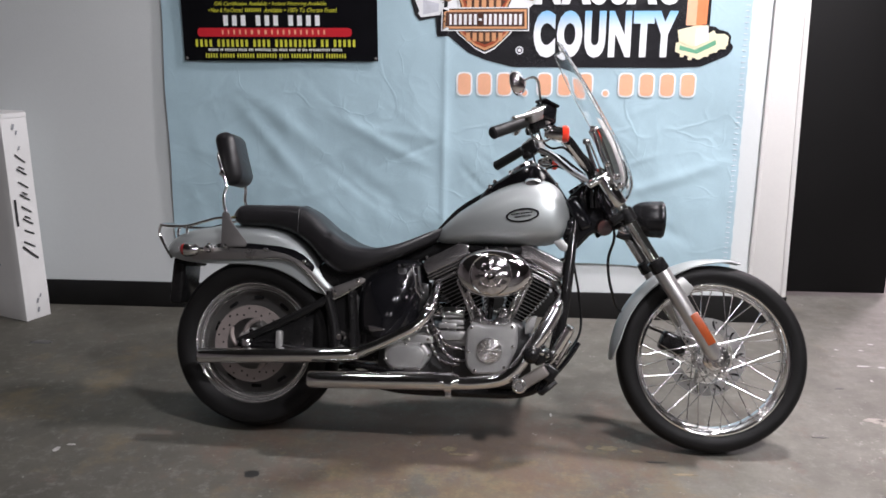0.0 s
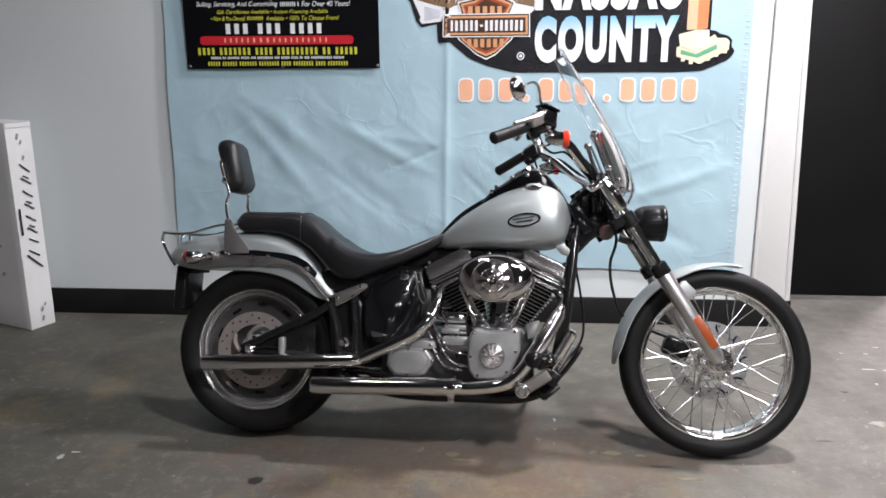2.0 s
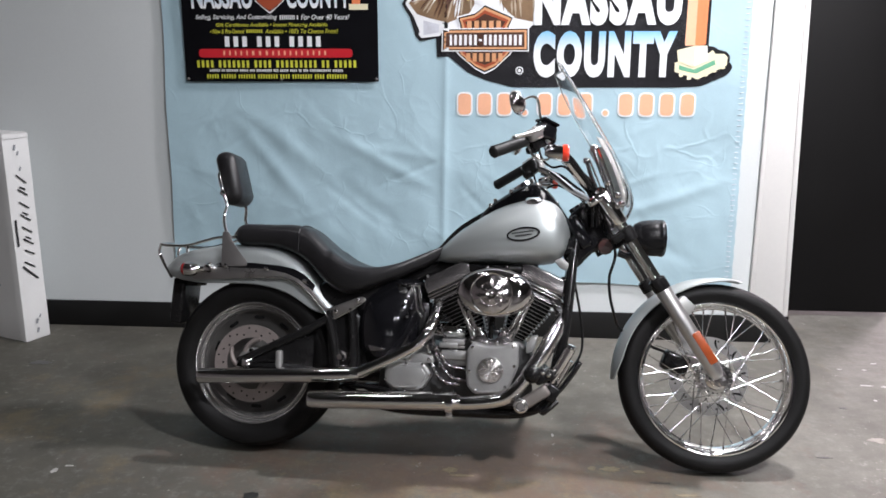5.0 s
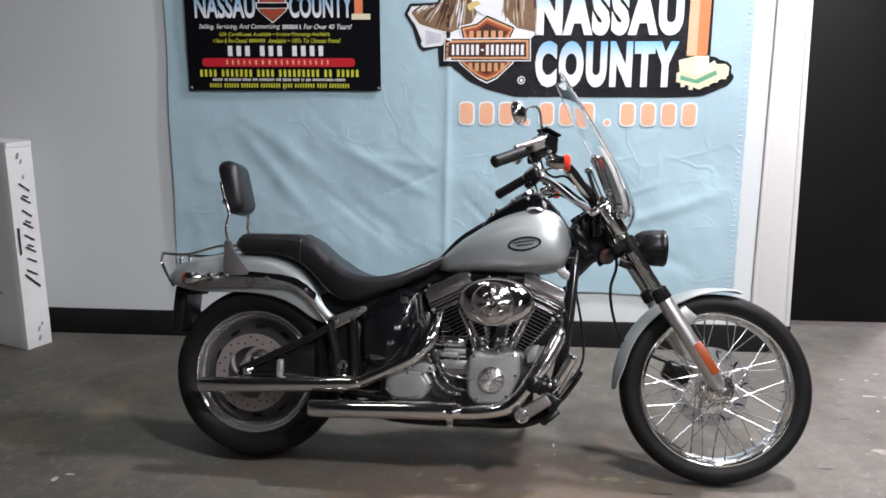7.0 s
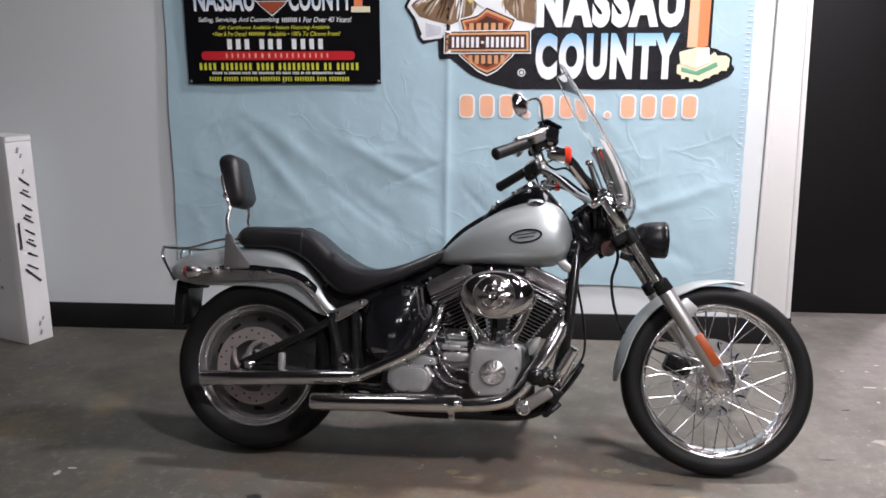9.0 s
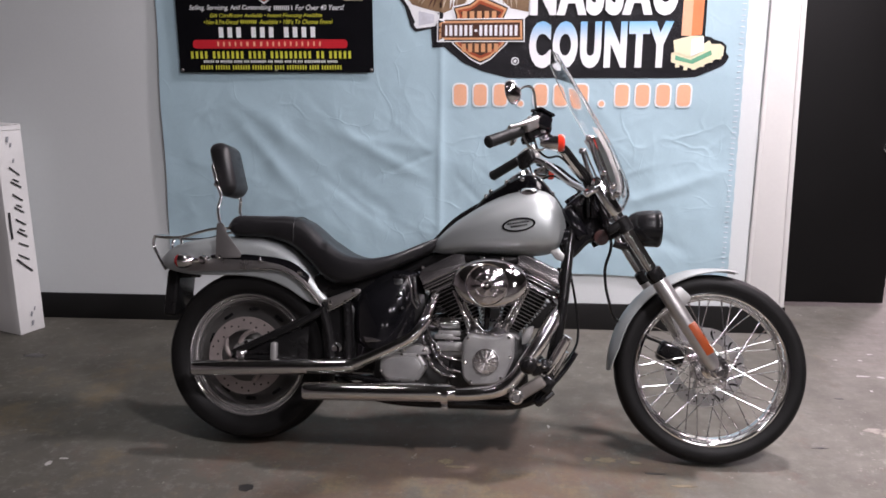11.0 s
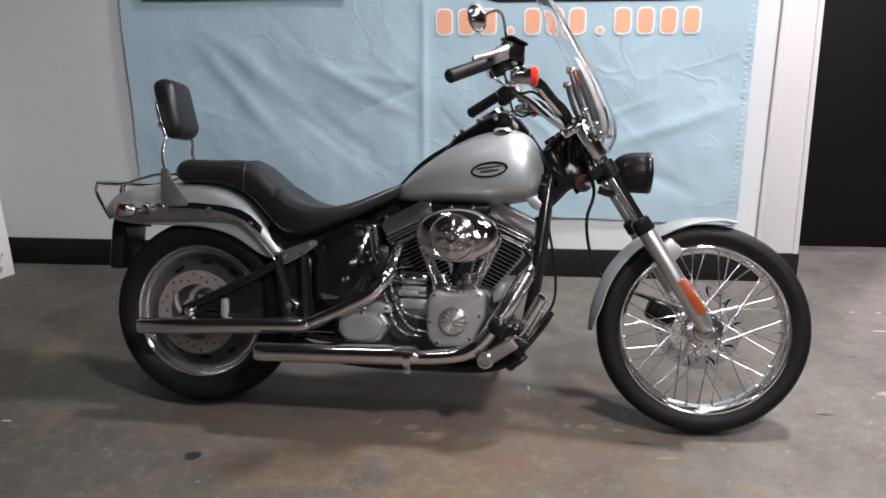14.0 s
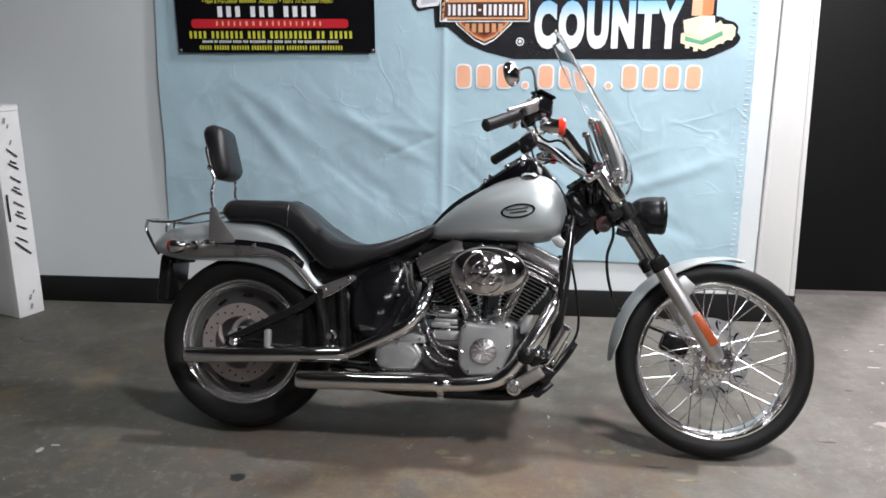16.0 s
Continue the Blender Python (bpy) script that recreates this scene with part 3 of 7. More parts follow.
    va, vb = ([b.verts.new((x, y, z)) for x, z in o] for y in (0.090, 0.106))
    vc, vd = ([b.verts.new((x, y, z)) for x, z in i_] for y in (0.090, 0.106))
    for k in range(len(o)):
        j = (k + 1) % len(o)
        for p, q in ((va, vb), (vb, vd), (vd, vc), (vc, va)):
            b.faces.new((p[k], p[j], q[j], q[k]))
    P("drive_belt", b, RUBBER, "black toothed drive belt")
    b = B()
    add_plate(b, chamfer([(0.02, 0.470), (0.30, 0.452), (0.52, 0.430), (0.52, 0.395), (0.30, 0.400), (0.02, 0.425)], 0.012), 0.080, 0.150, 0.006)
    add_plate(b, chamfer([(0.10, 0.225), (0.52, 0.255), (0.52, 0.235), (0.10, 0.200)], 0.008), 0.080, 0.140, 0.004)
    P("belt_guard", b, BLACKM, "black belt guard")

    # rear fender: a ring of sections about the axle
    b = B()
    rows = []
    AX = [-0.372, -0.352, -0.30, -0.22, -0.12, 0.0, 0.10, 0.18, 0.24, 0.29, 0.325]
    TOP = [0.688, 0.718, 0.744, 0.763, 0.776, 0.783, 0.768, 0.722, 0.662, 0.592, 0.535]
    LOW = [0.668, 0.656, 0.640, 0.630, 0.630, 0.630, 0.614, 0.578, 0.534, 0.528, 0.522]
    HW = [0.060, 0.088, 0.108, 0.116, 0.118, 0.118, 0.118, 0.118, 0.117, 0.115, 0.110]
    for x, t, lo, hw in tables(AX, (TOP, LOW, HW), np.linspace(AX[0], AX[-1], 44)):
        ring = []
        for a in np.linspace(0, math.pi, 19):
            cy, cz = math.cos(a), math.sin(a)
            ring.append((-hw * np.sign(cy) * abs(cy) ** 0.55, lo + (t - lo) * cz ** 0.62))
        rows.append([b.verts.new((x, y, z)) for y, z in ring])
    inner = [[b.verts.new((v.co.x, v.co.y * 0.965, max(v.co.z - 0.004, LOW[0] - 0.2))) for v in r] for r in rows]
    skin(b, rows, False, False)
    skin(b, inner, False, False)
    for i in range(len(rows) - 1):
        for k in (0, -1):
            b.faces.new((rows[i][k], rows[i + 1][k], inner[i + 1][k], inner[i][k]))
    for i in (0, -1):
        for k in range(18):
            b.faces.new((rows[i][k], rows[i][k + 1], inner[i][k + 1], inner[i][k]))
    P("rear_fender", b, paint, "metallic painted rear fender")
    for s in (-1, 1):
        b = B()
        o = [(-0.240, 0.684), (-0.10, 0.688), (0.06, 0.684), (0.13, 0.672), (0.183, 0.650), (0.230, 0.614), (0.270, 0.572), (0.294, 0.545), (0.356, 0.570), (0.422, 0.596), (0.438, 0.591), (0.439, 0.580), (0.426, 0.570), (0.367, 0.531), (0.312, 0.505), (0.300, 0.513), (0.284, 0.530), (0.247, 0.570), (0.205, 0.612), (0.161, 0.640), (0.109, 0.652), (0.06, 0.652), (-0.235, 0.637)]
        add_plate(b, chamfer(o, 0.012), s * 0.121, s * 0.131, 0.003)
        strut = P("fender_strut", b, STRUT, "dark chrome fender strut cover")
        b = B()
        add_tube(b, [(0.05, s * 0.130, 0.653), (0.109, s * 0.130, 0.655), (0.161, s * 0.130, 0.643), (0.205, s * 0.130, 0.615), (0.247, s * 0.130, 0.573), (0.284, s * 0.130, 0.533), (0.311, s * 0.130, 0.508), (0.367, s * 0.130, 0.533), (0.426, s * 0.130, 0.572)], 0.0035, 8)
        P("lip", b, CHROME, "bright rolled lip", strut)
        # black strip filling the dark gap above the strut cover
        b = B()
        add_plate(b, chamfer([(-0.150, 0.698), (-0.12, 0.706), (-0.005, 0.708), (0.102, 0.701), (0.160, 0.690), (0.200, 0.670), (0.244, 0.630), (0.232, 0.600), (0.200, 0.615), (0.148, 0.645), (0.059, 0.660), (-0.12, 0.665)], 0.008), s * 0.117, s * 0.1255, 0.003)
        P("gap_strip", b, BLACK, "gloss black strip in the gap between fender and strut cover", strut)
        for x, z in ((-0.105, 0.694), (0.055, 0.688), (0.327, 0.536), (0.412, 0.581), (0.206, 0.646)):
            bolt(strut, x, s * 0.131, z, 0.009)
        # sissy bar side plate
        b = B()
        add_plate(b, chamfer([(-0.121, 0.822), (-0.094, 0.822), (-0.080, 0.785), (-0.052, 0.748), (-0.02, 0.712), (-0.022, 0.694), (-0.121, 0.690)], 0.008), s * 0.131, s * 0.136, 0.0015)
        P("side_plate", b, PLATE, "satin steel side plate")
    b = B()
    hoop = [(-0.107, 0.128, 0.815), (-0.119, 0.122, 0.850), (-0.126, 0.110, 0.885), (-0.121, 0.100, 0.925), (-0.138, 0.094, 0.965), (-0.155, 0.090, 1.012), (-0.166, 0.080, 1.045), (-0.168, 0.050, 1.060)]
    add_tube(b, [(x, -y, z) for x, y, z in hoop] + [(x, y, z) for x, y, z in reversed(hoop)], 0.0065, 10)
    bar = P("sissy_bar", b, CHROME, "chrome passenger backrest hoop")
    for s in (-1, 1):
        b = B()
        add_lathe(b, [(0, s * 0.106), (0.011, s * 0.104), (0.012, s * 0.07)], (-0.140, 0, 0.972), "y", 12)
        P("bolt", b, CHROME, "", bar)
    b = B()
    add_box(b, (0, 0, 0), (0.084, 0.190, 0.212), None, 0.036, 6)
    for v in b.verts:
        v.co.y *= 1.0 - 1.8 * max(0, v.co.z) - 1.5 * max(0, -v.co.z)
        v.co.x *= 1.0 - 1.6 * max(0, abs(v.co.z) - 0.03)
        v.co.x += 0.012 * math.cos(v.co.z * 15) - 0.004
    bmesh.ops.transform(b, matrix=pose(-0.134, 0, 1.034, 0, -15, 0), verts=b.verts)
    P("backrest_pad", b, VINYL, "black vinyl backrest pad", None, False, 60)

    # added black blocks close the see-through gaps beneath the seat
    b = B()
    add_box(b, (0.50, 0, 0.43), (0.36, 0.17, 0.32), None, 0.03, 2)
    add_box(b, (0.37, 0, 0.42), (0.16, 0.20, 0.22), None, 0.03, 2)
    add_box(b, (0.42, 0, 0.595), (0.36, 0.21, 0.10), None, 0.03, 2)
    P("seat_filler", b, BLACKM, "black filler blocks in the gaps under the seat")

    # rails and lamps at the tail
    b = B()
    for s in (-1, 1):
        add_tube(b, [(-0.07, s * 0.122, 0.802), (-0.14, s * 0.12, 0.800), (-0.20, s * 0.115, 0.785), (-0.27, s * 0.11, 0.766), (-0.345, s * 0.10, 0.764), (-0.388, s * 0.085, 0.768)], 0.0055, 8)
        add_tube(b, [(-0.388, s * 0.085, 0.768), (-0.395, s * 0.08, 0.735), (-0.375, s * 0.075, 0.69), (-0.345, s * 0.07, 0.640)], 0.006, 8)
        add_tube(b, [(-0.27, s * 0.11, 0.766), (-0.268, s * 0.11, 0.738)], 0.006, 8)
    add_tube(b, [(-0.388, -0.085, 0.768), (-0.394, 0, 0.772), (-0.388, 0.085, 0.768)], 0.0055, 8)
    P("tail_rail", b, CHROME, "chrome tail rail")
    for s in (-1, 1):
        b = B()
        add_lathe(b, [(0.0, 0.036), (0.012, 0.034), (0.022, 0.022), (0.027, 0.006), (0.027, -0.018)], (-0.235, s * 0.150, 0.676), "x", 18)
        add_tube(b, [(-0.225, s * 0.150, 0.676), (-0.20, s * 0.135, 0.678), (-0.165, s * 0.12, 0.682)], 0.010, 8)
        add_lathe(b, [(0.0, s * 0.168), (0.012, s * 0.166), (0.019, s * 0.155), (0.020, s * 0.125)], (-0.165, 0, 0.684), "y", 14)
        sig = P("rear_signal", b, CHROME, "chrome bullet turn signal")
        b = B()
        add_lathe(b, [(0.0262, -0.017), (0.025, -0.026), (0.016, -0.036), (0.0, -0.039)], (-0.235, s * 0.150, 0.676), "x", 18)
        P("lens", b, SIGRED, "red lens", sig)
    b = B()
    add_box(b, (-0.362, 0, 0.672), (0.022, 0.10, 0.045), None, 0.009, 3)
    P("tail_light", b, SIGRED, "red tail light")
    b = B()
    add_box(b, (-0.318, 0, 0.545), (0.050, 0.16, 0.165), Matrix.Rotation(radians(4), 4, "Y"), 0.012, 3)
    add_box(b, (-0.30, 0, 0.625), (0.09, 0.12, 0.03), None, 0.008)
    P("plate_bracket", b, BLACKM, "black plate bracket")

    # seat
    b = B()
    SX = [-0.100, -0.085, -0.04, 0.06, 0.15, 0.20, 0.245, 0.30, 0.37, 0.45, 0.54, 0.62, 0.68, 0.715]
    ST_ = [0.822, 0.850, 0.857, 0.858, 0.859, 0.848, 0.812, 0.765, 0.720, 0.704, 0.716, 0.748, 0.776, 0.786]
    SL = [0.800, 0.777, 0.770, 0.770, 0.744, 0.712, 0.668, 0.615, 0.598, 0.622, 0.662, 0.702, 0.732, 0.765]
    SH = [0.070, 0.100, 0.112, 0.118, 0.120, 0.124, 0.134, 0.150, 0.160, 0.160, 0.145, 0.110, 0.075, 0.045]
    rings = []
    for x, t, lo, hw in tables(SX, (ST_, SL, SH), np.linspace(SX[0], SX[-1], 80)):
        zc, hh = (t + lo) / 2, (t - lo) / 2
        ring = []
        for k in range(28):
            a = 2 * math.pi * k / 28
            cy, cz = math.cos(a), math.sin(a)
            y = hw * np.sign(cy) * abs(cy) ** 0.55
            dish = 0.010 * math.cos(min(1, abs(y) / hw) * math.pi) if cz > 0 and x > 0.3 else 0
            ring.append(b.verts.new((x, y, zc + hh * np.sign(cz) * abs(cz) ** 0.6 - dish)))
        rings.append(ring)
    skin(b, rings)
    seat = P("seat", b, VINYL, "black vinyl two-up seat", None, False, 60)
    b = B()
    add_tube(b, [(0.172, -0.121, 0.752), (0.172, -0.118, 0.82), (0.172, -0.095, 0.847), (0.172, 0, 0.858), (0.172, 0.095, 0.847), (0.172, 0.118, 0.82)], 0.0025, 6)
    P("seam", b, VINYL, "", seat)

    # tank
    b = B()
    TX = [0.680, 0.70, 0.75, 0.80, 0.88, 0.96, 1.04, 1.10, 1.145, 1.172, 1.184]
    TT = [0.763, 0.786, 0.834, 0.872, 0.924, 0.963, 0.984, 0.978, 0.948, 0.905, 0.865]
    TL = [0.745, 0.735, 0.732, 0.732, 0.732, 0.732, 0.732, 0.736, 0.752, 0.782, 0.825]
    TW = [0.020, 0.052, 0.092, 0.118, 0.146, 0.162, 0.170, 0.168, 0.152, 0.112, 0.045]
    rings = []
    for x, t, lo, hw in tables(TX, (TT, TL, TW), np.linspace(TX[0], TX[-1], 60)):
        ring = []
        for k in range(40):
            a = 2 * math.pi * k / 40
            cy, cz = math.cos(a), math.sin(a)
            y = hw * np.sign(cy) * abs(cy) ** 0.80
            zc = lo + (t - lo) * 0.42
            z = zc + (t - zc) * cz ** 0.85 if cz >= 0 else zc - (zc - lo) * (-cz) ** 0.55
            if cz > 0:
                z -= 0.010 * math.exp(-((y / 0.02) ** 2))
            ring.append(b.verts.new((x, y, z)))
        rings.append(ring)
    skin(b, rings)
    tank = P("fuel_tank", b, paint, "metallic painted teardrop fuel tank", None, False, 70)
    b = B()
    add_tube(b, [(0.685, 0, 0.776), (0.75, 0, 0.846), (0.80, 0, 0.885), (0.87, 0, 0.927)], [0.006, 0.008, 0.009, 0.010], 10)
    P("tank_strip", b, BLACKM, "black leather tank strip", tank)
    b = B()
    CX = [0.845, 0.87, 0.93, 1.00, 1.045, 1.075, 1.11, 1.15, 1.18]
    CT = [0.915, 0.945, 0.988, 1.030, 1.044, 1.034, 1.000, 0.950, 0.905]
    CW = [0.020, 0.032, 0.046, 0.056, 0.058, 0.056, 0.050, 0.040, 0.028]
    rings = []
    for x in np.linspace(CX[0], CX[-1], 26):
        t, hw = (curve_at(CX, q, x) for q in (CT, CW))
        ring = []
        for k in range(20):
            a = 2 * math.pi * k / 20
            cy, cz = math.cos(a), math.sin(a)
            ring.append(b.verts.new((x, 1.35 * hw * np.sign(cy) * abs(cy) ** 0.7 * (1.25 if cz < 0 else 1), t - 0.055 + 0.055 * np.sign(cz) * abs(cz) ** 0.6)))
        rings.append(ring)
    skin(b, rings)
    con = P("console", b, BLACK, "black dash console with chrome trim", tank)
    b = B()
    add_lathe(b, [(0.0, 0.012), (0.040, 0.012), (0.046, 0.008), (0.047, -0.004)], (0, 0, 0), "z", 28)
    bmesh.ops.transform(b, matrix=pose(1.005, 0, 1.030, 0, -28, 0), verts=b.verts)
    P("speedometer", b, CHROME, "chrome ringed speedometer", tank)
    for x, y, z in ((0.885, -0.045, 0.952), (0.90, -0.02, 0.972), (0.96, -0.052, 1.005), (1.06, -0.062, 1.03), (1.085, -0.05, 1.012), (1.13, -0.045, 0.965), (1.02, -0.07, 1.012)):
        b = B()
        bmesh.ops.create_uvsphere(b, u_segments=10, v_segments=6, radius=0.009)
        bmesh.ops.translate(b, vec=(x, y, z), verts=b.verts)
        P("stud", b, CHROME, "", tank)
    for s in (-1, 1):
        b = B()
        add_lathe(b, [(0.0, 0.022), (0.020, 0.021), (0.031, 0.014), (0.034, 0.004), (0.036, -0.010)], (0, 0, 0), "z", 24)
        bmesh.ops.transform(b, matrix=pose(1.045, s * 0.088, 0.962, s * -22, 0, 0), verts=b.verts)
        P("filler_cap", b, CHROME, "chrome filler cap", tank)
        # oval badge
        n_s = s
        b = B()
        def on_tank(x, z):
            t, lo, hw = (curve_at(TX, q, x) for q in (TT, TL, TW))
            zc = lo + (t - lo) * 0.42
            sn = min(0.98, max(0.0, (z - zc) / (t - zc))) ** (1 / 0.85) if z > zc else -min(0.98, (zc - z) / (zc - lo)) ** (1 / 0.55)
            return hw * (1 - sn * sn) ** 0.40
        o = ellipse(1.013, 0.842, 0.060, 0.025, 40, 9)
        o2 = ellipse(1.013, 0.842, 0.053, 0.019, 40, 9)
        va = [b.verts.new((x, s * (on_tank(x, z) + 0.003), z)) for x, z in o]
        vb = [b.verts.new((x, s * (on_tank(x, z) + 0.005), z)) for x, z in o2]
        vc = [b.verts.new((x, s * (on_tank(x, z) - 0.003), z)) for x, z in o]
        vd = [b.verts.new((x, s * (on_tank(x, z) - 0.003), z)) for x, z in o2]
        for k in range(40):
            j = (k + 1) % 40
            b.faces.new((va[k], va[j], vb[j], vb[k]))
            b.faces.new((vc[k], vc[j], va[j], va[k]))
            b.faces.new((vd[k], vd[j], vb[j], vb[k]))
        P("badge", b, BLACK, "black oval badge ring", tank)
        for z, x0, x1, h in ((0.847, 0.972, 1.050, 0.005), (0.835, 0.985, 1.045, 0.006)):
            b = B()
            for i in range(9):
                xa = x0 + (x1 - x0) * i / 9
                xb = xa + (x1 - x0) / 12
                zz = z + (xa - 1.013) * 0.158
                vs = [b.verts.new((x, s * (on_tank(x, q) + d), q)) for x, q in ((xa, zz), (xb, zz), (xb, zz + h), (xa, zz + h)) for d in (0.002, -0.002)]
                b.faces.new((vs[0], vs[2], vs[4], vs[6]))
                for k in range(4):
                    j = (k + 1) % 4
                    b.faces.new((vs[2 * k], vs[2 * j], vs[2 * j + 1], vs[2 * k + 1]))
            P("badge_bar", b, BLACKM, "", tank)

    # frame
    for s in (-1, 1):
        b = B()
        add_tube(b, [(1.205, s * 0.03, 0.86), (1.196, s * 0.07, 0.78), (1.184, s * 0.115, 0.64), (1.172, s * 0.138, 0.52), (1.148, s * 0.128, 0.36), (1.115, s * 0.105, 0.25), (1.03, s * 0.09, 0.195), (0.85, s * 0.09, 0.185), (0.55, s * 0.10, 0.19), (0.36, s * 0.12, 0.25)], 0.019, 12)
        P("frame_tube", b, BLACKM, "black frame tube")
    b = B()
    add_tube(b, [(1.25, 0, 0.90), (1.10, 0, 0.80), (0.90, 0, 0.75), (0.66, 0, 0.70), (0.44, 0, 0.60), (0.35, 0, 0.5)], 0.028, 12)
    P("frame_backbone", b, BLACKM, "black frame backbone")
    b = B()
    add_tube(b, [(1.318, 0, 0.79), (1.205, 0, 0.962)], 0.036, 16, 1)
    add_plate(b, chamfer([(1.165, 0.747), (1.205, 0.72), (1.237, 0.754), (1.267, 0.788), (1.320, 0.80), (1.335, 0.84), (1.300, 0.917), (1.262, 0.985), (1.231, 0.974), (1.178, 0.925), (1.150, 0.84)], 0.02), -0.052, 0.052, 0.016, 3)
    P("steering_head", b, BLACK, "black steering head")
    b = B()
    add_box(b, (1.215, -0.045, 0.86), (0.05, 0.05, 0.13), Matrix.Rotation(radians(-30), 4, "Y"), 0.012, 3)
    add_box(b, (1.18, -0.06, 0.805), (0.04, 0.04, 0.06), None, 0.010, 3)
    P("ignition_cover", b, BLACK, "black cover beside the steering head")
    b = B()
    add_lathe(b, [(0.0, -0.088), (0.026, -0.086), (0.029, -0.080), (0.029, -0.045)], (1.310, 0, 0.808), "y", 18)
    P("horn", b, DARKRED, "dark horn")
    b = B()
    add_plate(b, chamfer([(1.125, 0.752), (1.155, 0.765), (1.185, 0.735), (1.178, 0.715), (1.150, 0.722)], 0.008), -0.10, -0.07, 0.004)
    P("tank_mount", b, ALU, "bright tank mount")

    # oil tank, covers beneath the seat, rear frame
    def oil_y(z):
        k = min(max(0.0, z - 0.45), 0.14)
        return 0.154 - 1.7 * k * k - 0.476 * max(0.0, z - 0.59)

    b = B()
    OZ = [0.380, 0.392, 0.43, 0.50, 0.58, 0.635, 0.656, 0.664]
    OL = [0.425, 0.398, 0.380, 0.374, 0.374, 0.380, 0.400, 0.440]
    OR = [0.590, 0.618, 0.645, 0.660, 0.664, 0.662, 0.650, 0.620]
    rings = []
    for z in np.linspace(OZ[0], OZ[-1], 24):
        xl, xr = curve_at(OZ, OL, z), curve_at(OZ, OR, z)
        rings.append([b.verts.new(((xl + xr) / 2 + (xr - xl) / 2 * np.sign(math.cos(a)) * abs(math.cos(a)) ** 0.95, oil_y(z) * np.sign(math.sin(a)) * abs(math.sin(a)) ** 0.95, z)) for a in [2 * math.pi * k / 40 for k in range(40)]])
    skin(b, rings)
    oil = P("oil_tank", b, BLACK, "gloss black oil tank", None, False, 50)
    for x, z in ((0.560, 0.645), (0.580, 0.646), (0.600, 0.640), (0.622, 0.640), (0.585, 0.575), (0.612, 0.560), (0.600, 0.53)):
        bolt(oil, x, -oil_y(z) + (0.016 if x > 0.6 else 0.004), z, 0.007, 0.014)
    b = B()
    add_plate(b, chamfer([(0.29, 0.52), (0.40, 0.55), (0.43, 0.50), (0.43, 0.30), (0.36, 0.27), (0.30, 0.30)], 0.02), -0.11, 0.11, 0.02, 4)
    add_tube(b, [(0.305, -0.118, 0.54), (0.315, -0.122, 0.42), (0.33, -0.12, 0.30)], 0.018, 10)
    add_tube(b, [(0.385, -0.115, 0.55), (0.395, -0.118, 0.44), (0.40, -0.115, 0.31)], 0.018, 10)
    P("frame_cover", b, BLACKM, "black frame casting")
    b = B()
    add_lathe(b, [(0.0, -0.150), (0.010, -0.150), (0.014, -0.14), (0.014, -0.12), (0.020, -0.118), (0.020, -0.11)], (0.352, 0, 0.372), "y", 12)
    add_box(b, (0.35, -0.125, 0.335), (0.04, 0.03, 0.012), None, 0.004)
    P("pivot_bolt", b, CHROME, "chrome pivot bolt")

    b = B()
    add_plate(b, chamfer([(0.462, 0.422), (0.470, 0.400), (0.525, 0.406), (0.524, 0.412), (0.490, 0.418)], 0.003), -0.160, -0.148, 0.002)
    P("tank_bracket", b, POLISHED, "bright bracket under the oil tank")

    # engine
    b = B()
    add_plate(b, chamfer([(0.77, 0.25), (0.82, 0.215), (1.00, 0.215), (1.06, 0.27), (1.06, 0.40), (1.01, 0.46), (0.82, 0.46), (0.77, 0.40)], 0.03), -0.105, 0.105, 0.015, 3)
    eng = P("crankcase", b, DARKALU, "cast crankcase")
    b = B()
    add_plate(b, chamfer([(0.826, 0.425), (0.850, 0.452), (0.885, 0.442), (0.955, 0.442), (0.985, 0.456), (1.008, 0.446), (1.010, 0.365), (0.978, 0.288), (0.945, 0.268), (0.855, 0.262), (0.828, 0.29), (0.822, 0.34)], 0.014), -0.168, -0.10, 0.012, 4)
    cam_c = P("cam_cover", b, ALU, "satin cam cover")
    for x, z in ((0.845, 0.432), (0.99, 0.440), (0.995, 0.37), (0.965, 0.295), (0.86, 0.278), (0.835, 0.345)):
        bolt(cam_c, x, -0.166, z, 0.006, 0.005)
    b = B()
    add_lathe(b, [(0.0425, -0.172), (0.043, -0.176), (0.0455, -0.176), (0.047, -0.172), (0.047, -0.165)], (0.911, 0, 0.352), "y", 36)
    b.faces.ensure_lookup_table()
    bmesh.ops.delete(b, geom=[f for f in b.faces if len(f.verts) > 4], context="FACES")
    tc = P("timer_cover", b, CHROME, "chrome timer cover with a spun disc")
    b = B()
    skin(b, [[b.verts.new((0.911 + r * math.cos(a), h - 0.0006 * f * (0.5 + 0.5 * math.cos(12 * a)), 0.352 + r * math.sin(a))) for a in [2 * math.pi * k / 96 for k in range(96)]] for r, h, f in ((0.0012, -0.1790, 0), (0.008, -0.1788, 0.1), (0.014, -0.1782, 1), (0.028, -0.1774, 1), (0.038, -0.1762, 0.8), (0.0430, -0.1748, 0), (0.0430, -0.170, 0))])
    P("fluted_disc", b, SPUN, "chrome disc with radial flutes", tc)
    for k in range(5):
        a = radians(72 * k + 20)
        b = B()
        add_lathe(b, [(0.0, -0.1795), (0.003, -0.1792), (0.0034, -0.176)], (0.911 + 0.022 * math.cos(a), 0, 0.352 + 0.022 * math.sin(a)), "y", 8)
        P("rivet", b, STEEL, "", tc)
